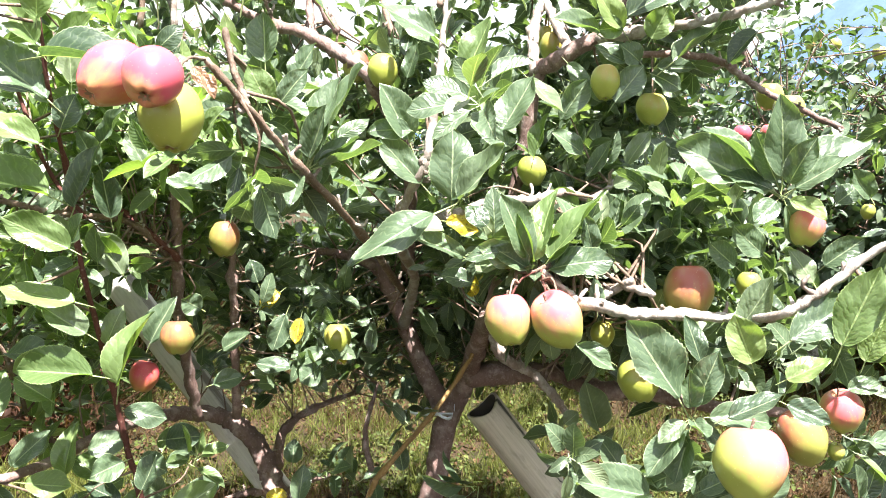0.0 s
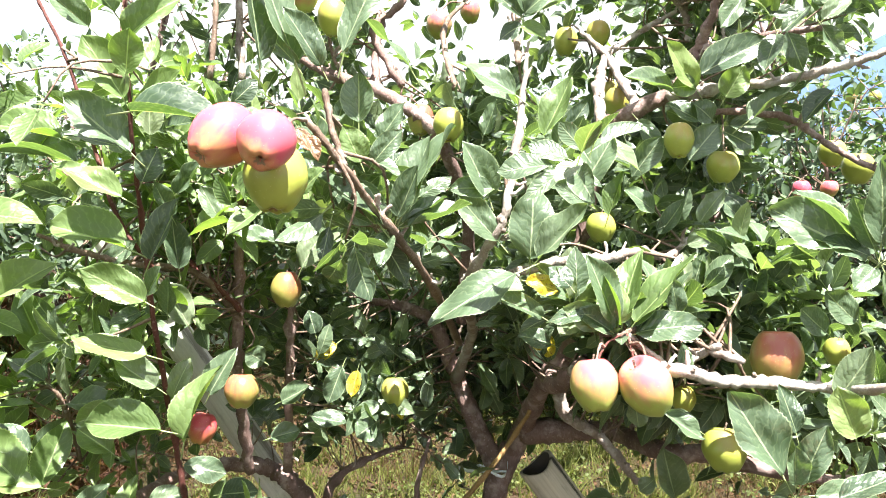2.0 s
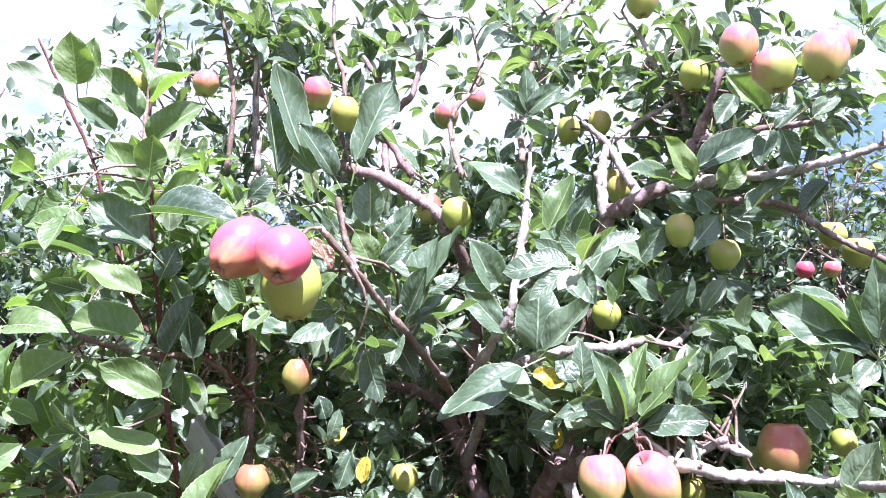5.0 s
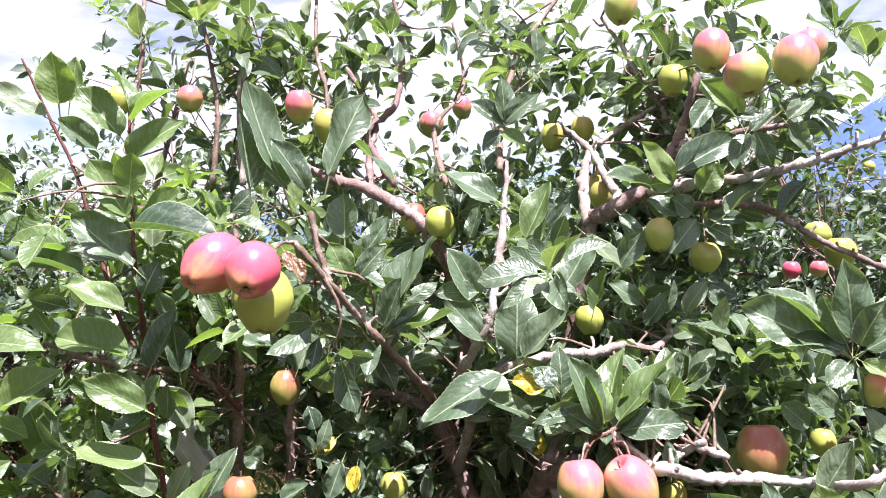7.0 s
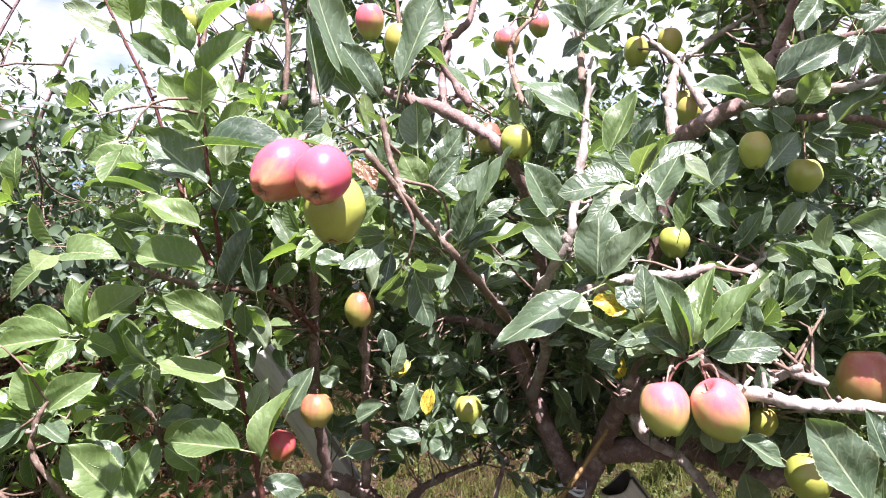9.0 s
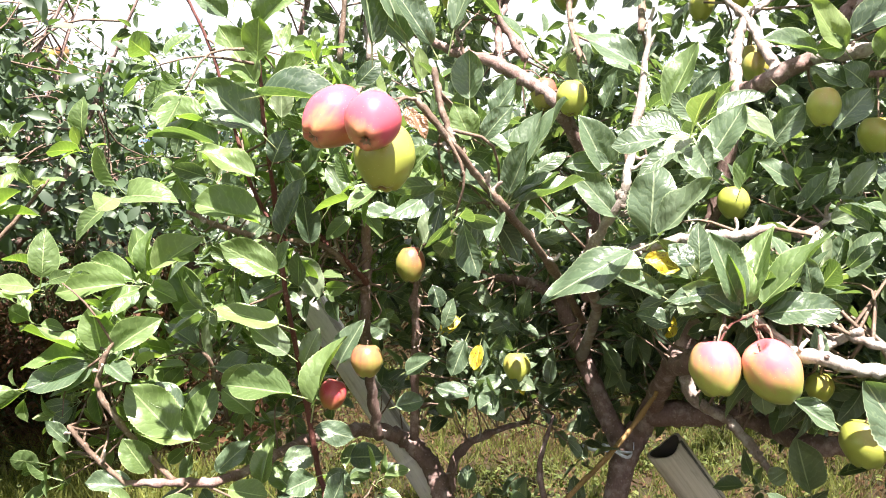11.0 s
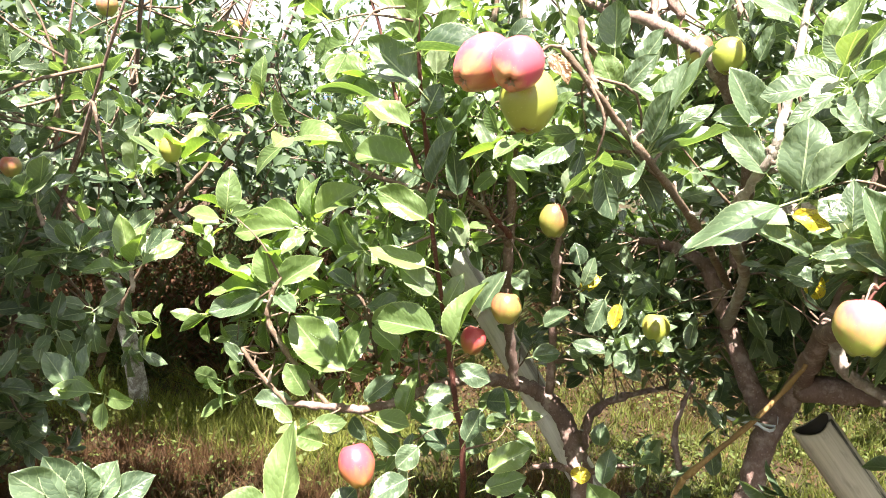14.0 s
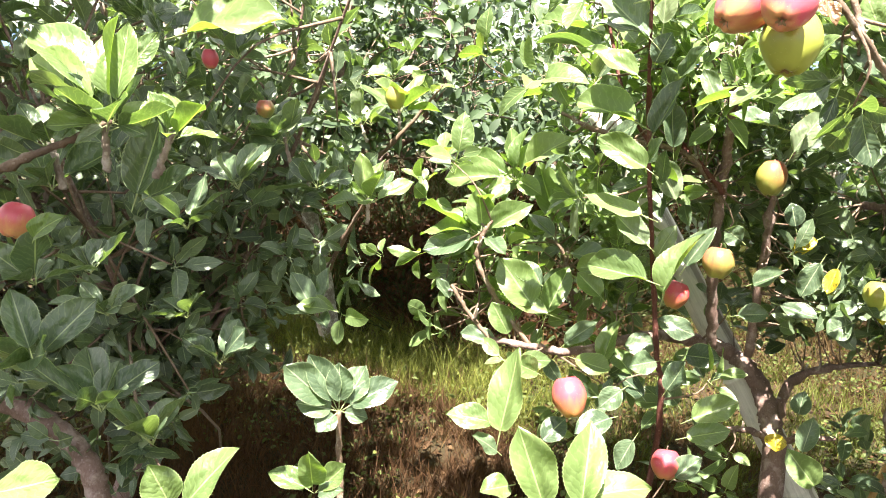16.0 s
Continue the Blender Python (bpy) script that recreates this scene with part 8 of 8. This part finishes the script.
leaf(BESIDE, (-1.906, 1.263, 1.424), (-0.65, -0.06, 0.76), 0.091, 0.049, (-0.32, -0.69, 1))
leaf(BESIDE, (-1.904, 1.255, 1.417), (-0.63, -0.6, 0.49), 0.073, 0.037, (0.16, -0.24, 1))
leaf(BESIDE, (-1.892, 1.253, 1.414), (0.15, -0.91, 0.39), 0.057, 0.029, (0.36, -0.5, 1))
leaf(BESIDE, (-1.774, 0.787, 1.524), (0.63, -0.25, 0.73), 0.076, 0.035, (0.3, -0.32, 1))
leaf(BESIDE, (-1.778, 0.803, 1.521), (0.4, 0.73, 0.55), 0.070, 0.036, (0.39, -0.51, 1))
leaf(BESIDE, (-1.788, 0.804, 1.52), (-0.26, 0.8, 0.54), 0.070, 0.034, (-0.39, -0.49, 1))
leaf(BESIDE, (-1.796, 0.789, 1.524), (-0.66, -0.15, 0.73), 0.077, 0.046, (0.15, -1.15, 1))
leaf(BESIDE, (-1.789, 0.781, 1.522), (-0.33, -0.7, 0.64), 0.067, 0.032, (-0.31, -0.19, 1))
leaf(BESIDE, (-1.781, 0.781, 1.519), (0.27, -0.8, 0.54), 0.062, 0.036, (0.27, 0.05, 1))
leaf(BESIDE, (-2.068, 1.096, 1.478), (0.64, 0.07, 0.77), 0.074, 0.038, (0.53, -0.52, 1))
leaf(BESIDE, (-2.074, 1.11, 1.473), (0.22, 0.88, 0.42), 0.082, 0.046, (-0.23, -0.32, 1))
leaf(BESIDE, (-2.084, 1.107, 1.472), (-0.4, 0.82, 0.42), 0.068, 0.040, (-0.41, -0.04, 1))
leaf(BESIDE, (-2.091, 1.09, 1.478), (-0.7, -0.26, 0.67), 0.084, 0.040, (-0.26, -0.09, 1))
leaf(BESIDE, (-2.086, 1.086, 1.47), (-0.64, -0.7, 0.31), 0.057, 0.032, (-0.36, -0.98, 1))
leaf(BESIDE, (-2.065, 1.082, 1.472), (0.68, -0.66, 0.31), 0.086, 0.044, (0.36, -0.36, 1))
leaf(BESIDE, (-1.968, 0.969, 1.323), (0.9, -0.28, 0.35), 0.064, 0.030, (-0.22, -0.53, 1))
leaf(BESIDE, (-1.97, 0.986, 1.324), (0.58, 0.73, 0.37), 0.080, 0.048, (0.66, -0.33, 1))
leaf(BESIDE, (-1.992, 0.983, 1.327), (-0.64, 0.56, 0.52), 0.080, 0.039, (0.26, -0.28, 1))
leaf(BESIDE, (-1.997, 0.972, 1.324), (-0.93, -0.07, 0.36), 0.078, 0.046, (0.24, 0.1, 1))
leaf(BESIDE, (-1.989, 0.966, 1.33), (-0.5, -0.46, 0.73), 0.072, 0.037, (-0.29, -0.04, 1))
leaf(BESIDE, (-1.975, 0.964, 1.322), (0.48, -0.81, 0.34), 0.055, 0.025, (-0.19, -0.3, 1))
leaf(BESIDE, (-1.782, 0.999, 1.35), (-0.31, 0.79, 0.53), 0.080, 0.038, (0.19, -0.21, 1))
leaf(BESIDE, (-1.77, 0.976, 1.353), (0.42, -0.52, 0.74), 0.074, 0.041, (0.15, -0.89, 1))
leaf(BESIDE, (-1.629, 0.979, 1.512), (0.63, -0.12, 0.77), 0.082, 0.045, (-0.41, -0.15, 1))
leaf(BESIDE, (-1.636, 0.999, 1.501), (0.24, 0.96, 0.15), 0.089, 0.043, (0.14, -0.03, 1))
leaf(BESIDE, (-1.645, 0.991, 1.502), (-0.38, 0.87, 0.3), 0.056, 0.026, (0.87, -0.2, 1))
leaf(BESIDE, (-1.66, 0.981, 1.498), (-1, -0.01, 0.02), 0.089, 0.049, (-0.12, -0.42, 1))
leaf(BESIDE, (-1.651, 0.969, 1.499), (-0.68, -0.73, 0.07), 0.072, 0.036, (-0.04, -0.75, 1))
leaf(BESIDE, (-1.638, 0.967, 1.502), (0.16, -0.95, 0.27), 0.064, 0.031, (-0.11, 0.25, 1))
leaf(BESIDE, (-1.926, 1.264, 1.293), (-0.82, 0.51, 0.24), 0.078, 0.040, (-0.09, -0.55, 1))
leaf(BESIDE, (-1.93, 1.259, 1.295), (-0.93, 0.2, 0.3), 0.089, 0.043, (0.21, -0.67, 1))
leaf(BESIDE, (-1.92, 1.246, 1.301), (-0.45, -0.54, 0.72), 0.078, 0.044, (-0.29, -0.42, 1))
leaf(BESIDE, (-1.906, 1.246, 1.303), (0.32, -0.5, 0.8), 0.080, 0.039, (-0.27, -0.02, 1))
leaf(BESIDE, (-1.764, 1.261, 1.486), (0.75, 0.22, 0.62), 0.083, 0.050, (-0.03, -0.87, 1))
leaf(BESIDE, (-1.771, 1.267, 1.476), (0.53, 0.84, 0.15), 0.055, 0.025, (0.08, -0.63, 1))
leaf(BESIDE, (-1.784, 1.268, 1.485), (-0.38, 0.66, 0.65), 0.076, 0.035, (0.2, -0.42, 1))
leaf(BESIDE, (-1.796, 1.254, 1.475), (-0.99, -0.15, 0.04), 0.085, 0.040, (-0.6, -0.54, 1))
leaf(BESIDE, (-1.785, 1.247, 1.478), (-0.56, -0.78, 0.27), 0.059, 0.035, (-0.04, -0.12, 1))
leaf(BESIDE, (-1.77, 1.248, 1.482), (0.55, -0.65, 0.52), 0.066, 0.033, (0.94, -0.49, 1))
leaf(BESIDE, (-1.591, 1.195, 1.336), (0.99, 0.04, 0.1), 0.083, 0.049, (0.22, 0.19, 1))
leaf(BESIDE, (-1.599, 1.203, 1.341), (0.66, 0.57, 0.49), 0.065, 0.031, (0.43, -0.46, 1))
leaf(BESIDE, (-1.487, 1.178, 1.525), (0.63, 0.14, 0.77), 0.083, 0.048, (-0.06, 0.25, 1))
leaf(BESIDE, (-1.492, 1.188, 1.521), (0.35, 0.73, 0.58), 0.078, 0.036, (-0.53, 0.01, 1))
leaf(BESIDE, (-1.503, 1.187, 1.51), (-0.37, 0.93, -0.04), 0.057, 0.027, (-0.21, -0.6, 1))
leaf(BESIDE, (-1.509, 1.171, 1.517), (-0.82, -0.3, 0.49), 0.061, 0.030, (-0.35, -0.35, 1))
leaf(BESIDE, (-1.508, 1.167, 1.517), (-0.67, -0.6, 0.43), 0.065, 0.037, (-0.78, -0.17, 1))
leaf(BESIDE, (-1.493, 1.166, 1.524), (0.32, -0.56, 0.77), 0.075, 0.040, (-0.2, -0.25, 1))
leaf(BESIDE, (-1.758, 1.286, 1.186), (-0.5, 0.75, 0.44), 0.071, 0.037, (0.02, -0.44, 1))
leaf(BESIDE, (-1.761, 1.275, 1.188), (-0.78, 0.09, 0.61), 0.066, 0.037, (0.34, 0.33, 1))
leaf(BESIDE, (-1.753, 1.264, 1.19), (-0.2, -0.68, 0.7), 0.066, 0.039, (-0.3, -0.2, 1))
leaf(BESIDE, (-1.744, 1.267, 1.188), (0.47, -0.55, 0.69), 0.056, 0.031, (0.11, -0.16, 1))
leaf(BESIDE, (-1.766, 1.087, 1.147), (0.66, 0.05, 0.75), 0.056, 0.028, (0.2, -0.39, 1))
leaf(BESIDE, (-1.76, 1.096, 1.147), (0.71, 0.49, 0.51), 0.088, 0.043, (-0.26, 0.37, 1))
leaf(BESIDE, (-1.765, 0.96, 1.205), (-0.09, 0.49, 0.87), 0.065, 0.038, (-0.21, -0.11, 1))
leaf(BESIDE, (-1.773, 0.954, 1.203), (-0.64, 0.03, 0.76), 0.063, 0.030, (0.6, -0.73, 1))
leaf(BESIDE, (-1.768, 0.943, 1.206), (-0.23, -0.57, 0.79), 0.080, 0.045, (0.02, -0.12, 1))
leaf(BESIDE, (-1.757, 0.945, 1.205), (0.42, -0.5, 0.76), 0.074, 0.041, (0.08, -0.45, 1))
leaf(BESIDE, (-1.681, 0.827, 1.123), (0.97, 0.03, 0.26), 0.084, 0.038, (-0.04, -0.57, 1))
leaf(BESIDE, (-1.688, 0.837, 1.123), (0.69, 0.67, 0.27), 0.071, 0.036, (-0.46, -0.28, 1))
leaf(BESIDE, (-1.862, 1.237, 0.999), (-0.64, 0.77, -0.03), 0.089, 0.050, (0.16, -0.31, 1))
leaf(BESIDE, (-1.859, 1.22, 1.01), (-0.66, -0.19, 0.73), 0.065, 0.030, (-0.07, -0.11, 1))
leaf(BESIDE, (-1.853, 1.205, 1.004), (-0.2, -0.95, 0.25), 0.085, 0.045, (0.07, -0.11, 1))
leaf(BESIDE, (-1.848, 1.21, 1.014), (0.11, -0.62, 0.78), 0.088, 0.050, (-0.64, 0.15, 1))
leaf(BESIDE, (-1.833, 1.058, 0.991), (0.91, -0.08, 0.4), 0.089, 0.045, (-0.16, -0.51, 1))
leaf(BESIDE, (-1.846, 1.067, 0.991), (0.4, 0.63, 0.66), 0.056, 0.031, (-0.15, -0.43, 1))
leaf(BESIDE, (-1.536, 1.171, 1.071), (-0.52, -0.67, 0.53), 0.084, 0.045, (-0.5, -0.51, 1))
leaf(BESIDE, (-1.649, 1.412, 1.427), (0.61, -0.34, 0.72), 0.058, 0.027, (-0.18, -0.4, 1))
leaf(BESIDE, (-1.646, 1.427, 1.422), (0.68, 0.69, 0.26), 0.073, 0.037, (0.06, -0.45, 1))
leaf(BESIDE, (-1.661, 1.425, 1.427), (-0.34, 0.67, 0.66), 0.062, 0.032, (-0.19, -0.43, 1))
leaf(BESIDE, (-1.669, 1.412, 1.431), (-0.68, -0.22, 0.7), 0.084, 0.043, (0.42, -0.83, 1))
leaf(BESIDE, (-1.66, 1.404, 1.428), (-0.2, -0.77, 0.6), 0.073, 0.037, (0.13, -0.2, 1))
leaf(BESIDE, (-1.653, 1.407, 1.428), (0.26, -0.67, 0.7), 0.062, 0.034, (-0.21, 0.08, 1))
leaf(BESIDE, (-1.682, 1.266, 1.587), (0.89, -0.43, 0.17), 0.080, 0.037, (0.05, -0.41, 1))
leaf(BESIDE, (-1.694, 1.282, 1.594), (0.27, 0.59, 0.76), 0.062, 0.031, (0.1, -0.16, 1))
leaf(BESIDE, (-1.699, 1.285, 1.592), (-0.13, 0.81, 0.56), 0.066, 0.032, (0.08, -0.48, 1))
leaf(BESIDE, (-1.707, 1.27, 1.598), (-0.57, -0.19, 0.8), 0.081, 0.048, (-0.07, 0.06, 1))
leaf(BESIDE, (-1.701, 1.265, 1.592), (-0.32, -0.72, 0.62), 0.057, 0.028, (0.12, 0.29, 1))
leaf(BESIDE, (-1.688, 1.259, 1.587), (0.51, -0.84, 0.2), 0.079, 0.036, (-0.44, -0.26, 1))
leaf(BESIDE, (-1.804, 1.019, 1.576), (0.57, 0.04, 0.82), 0.074, 0.037, (-0.39, -0.55, 1))
leaf(BESIDE, (-1.812, 1.029, 1.568), (0.16, 0.86, 0.48), 0.055, 0.027, (-0.08, 0.25, 1))
leaf(BESIDE, (-1.815, 1.027, 1.57), (-0.15, 0.72, 0.68), 0.055, 0.031, (0.3, -0.38, 1))
leaf(BESIDE, (-1.825, 1.014, 1.575), (-0.65, -0.23, 0.73), 0.080, 0.038, (-0.12, -0.87, 1))
leaf(BESIDE, (-1.815, 1.009, 1.573), (-0.08, -0.64, 0.76), 0.062, 0.034, (-0.21, -0.49, 1))
leaf(BESIDE, (-1.809, 1.007, 1.572), (0.27, -0.72, 0.64), 0.071, 0.040, (0.18, -0.44, 1))
leaf(BESIDE, (-2.058, 1.004, 0.871), (0.97, -0.17, 0.15), 0.079, 0.038, (0.14, -0.52, 1))
leaf(BESIDE, (-2.068, 1.011, 0.88), (0.51, 0.33, 0.8), 0.063, 0.029, (-0, -0.45, 1))
leaf(BESIDE, (-2.085, 1.016, 0.881), (-0.56, 0.5, 0.66), 0.086, 0.045, (0.2, 0.22, 1))
leaf(BESIDE, (-2.086, 1.005, 0.879), (-0.74, -0.13, 0.66), 0.070, 0.041, (-0.13, -0.17, 1))
leaf(BESIDE, (-2.079, 0.996, 0.882), (-0.26, -0.6, 0.75), 0.081, 0.040, (0.21, -0.41, 1))
part("limb", limb_mesh("limb", [(-1.803, 1.41, 1.04), (-1.65, 1.454, 1.148), (-1.537, 1.499, 1.267), (-1.44, 1.54, 1.392)], [0.009, 0.007, 0.006, 0.003], 7, 0.05, 343), TWIG, BESIDE)
part("limb", limb_mesh("limb", [(-1.676, 1.252, 0.757), (-1.494, 1.196, 0.969), (-1.393, 1.18, 1.094)], [0.008, 0.006, 0.003], 7, 0.05, 344), TWIG, BESIDE)
part("limb", limb_mesh("limb", [(-0.981, 0.114, 1.255), (-0.918, 0.175, 1.292), (-0.872, 0.205, 1.316), (-0.838, 0.224, 1.333)], [0.005, 0.0045, 0.004, 0.003], 7, 0.05, 345), TWIG, SIDE)
part("limb", limb_mesh("limb", [(-0.853, 0.58, 0.692), (-0.857, 0.58, 0.794), (-0.854, 0.576, 0.868)], [0.006, 0.005, 0.004], 7, 0.05, 346), TWIG, SIDE)
part("limb", limb_mesh("limb", [(-2.1, 0.365, 0.657), (-1.88, 0.458, 0.603), (-1.741, 0.512, 0.542), (-1.657, 0.534, 0.476), (-1.621, 0.537, 0.386)], [0.034, 0.03, 0.026, 0.025, 0.024], 7, 0.05, 347), BARK, SIDE)


def rosette(tree, at, axis, count, size, kind, seed):
    """A spur's whorl of single leaves round a short pale bud."""
    rng = random.Random(seed)
    a = Vector(axis).normalized()
    u = a.cross(Vector((0.3, 0.9, 0.2))).normalized()
    v = a.cross(u)
    for i in range(count):
        turn, rise = i * 2.4 + rng.uniform(-0.3, 0.3), rng.uniform(0.15, 1.1)
        ring = u * math.cos(turn) + v * math.sin(turn)
        way = a * math.sin(rise) + ring * math.cos(rise)
        face = a * math.cos(rise) - ring * math.sin(rise) + Vector((0.05, -0.25, 0.35))
        long = size * rng.uniform(0.7, 1.15)
        leaf(tree, Vector(at) + way * long * 0.25, way, long, long * rng.uniform(0.42, 0.55), face, kind)
    part("limb", limb_mesh("limb", [Vector(at) - a * 0.05, Vector(at) - a * 0.02, Vector(at) + a * 0.008], [0.0045, 0.004, 0.0035], 7, 0.06, seed), BARK_GREY, tree)


rosette(SIDE, (-1.095, 0.881, 1.148), (0.25, -0.25, 0.93), 6, 0.080, "y", 1)
rosette(BESIDE, (-1.34, 1.24, 1.32), (0.15, -0.20, 0.96), 8, 0.105, "y", 2)
rosette(BESIDE, (-1.46, 1.22, 1.28), (-0.25, -0.25, 0.93), 7, 0.090, "g", 3)
rosette(SIDE, (-1.373, 0.894, 1.252), (0.05, -0.30, 0.94), 7, 0.095, "g", 4)
rosette(SIDE, (-1.172, 0.809, 0.901), (0.10, -0.35, 0.93), 6, 0.085, "g", 5)
rosette(SIDE, (-0.848, 0.222, 1.325), (0.25, -0.10, 0.95), 9, 0.072, "g", 6)
rosette(SIDE, (-0.80, 0.27, 1.315), (0.45, 0.10, 0.85), 6, 0.060, "y", 7)
rosette(SIDE, (-0.93, 0.20, 1.30), (-0.15, -0.10, 0.95), 7, 0.068, "g", 8)
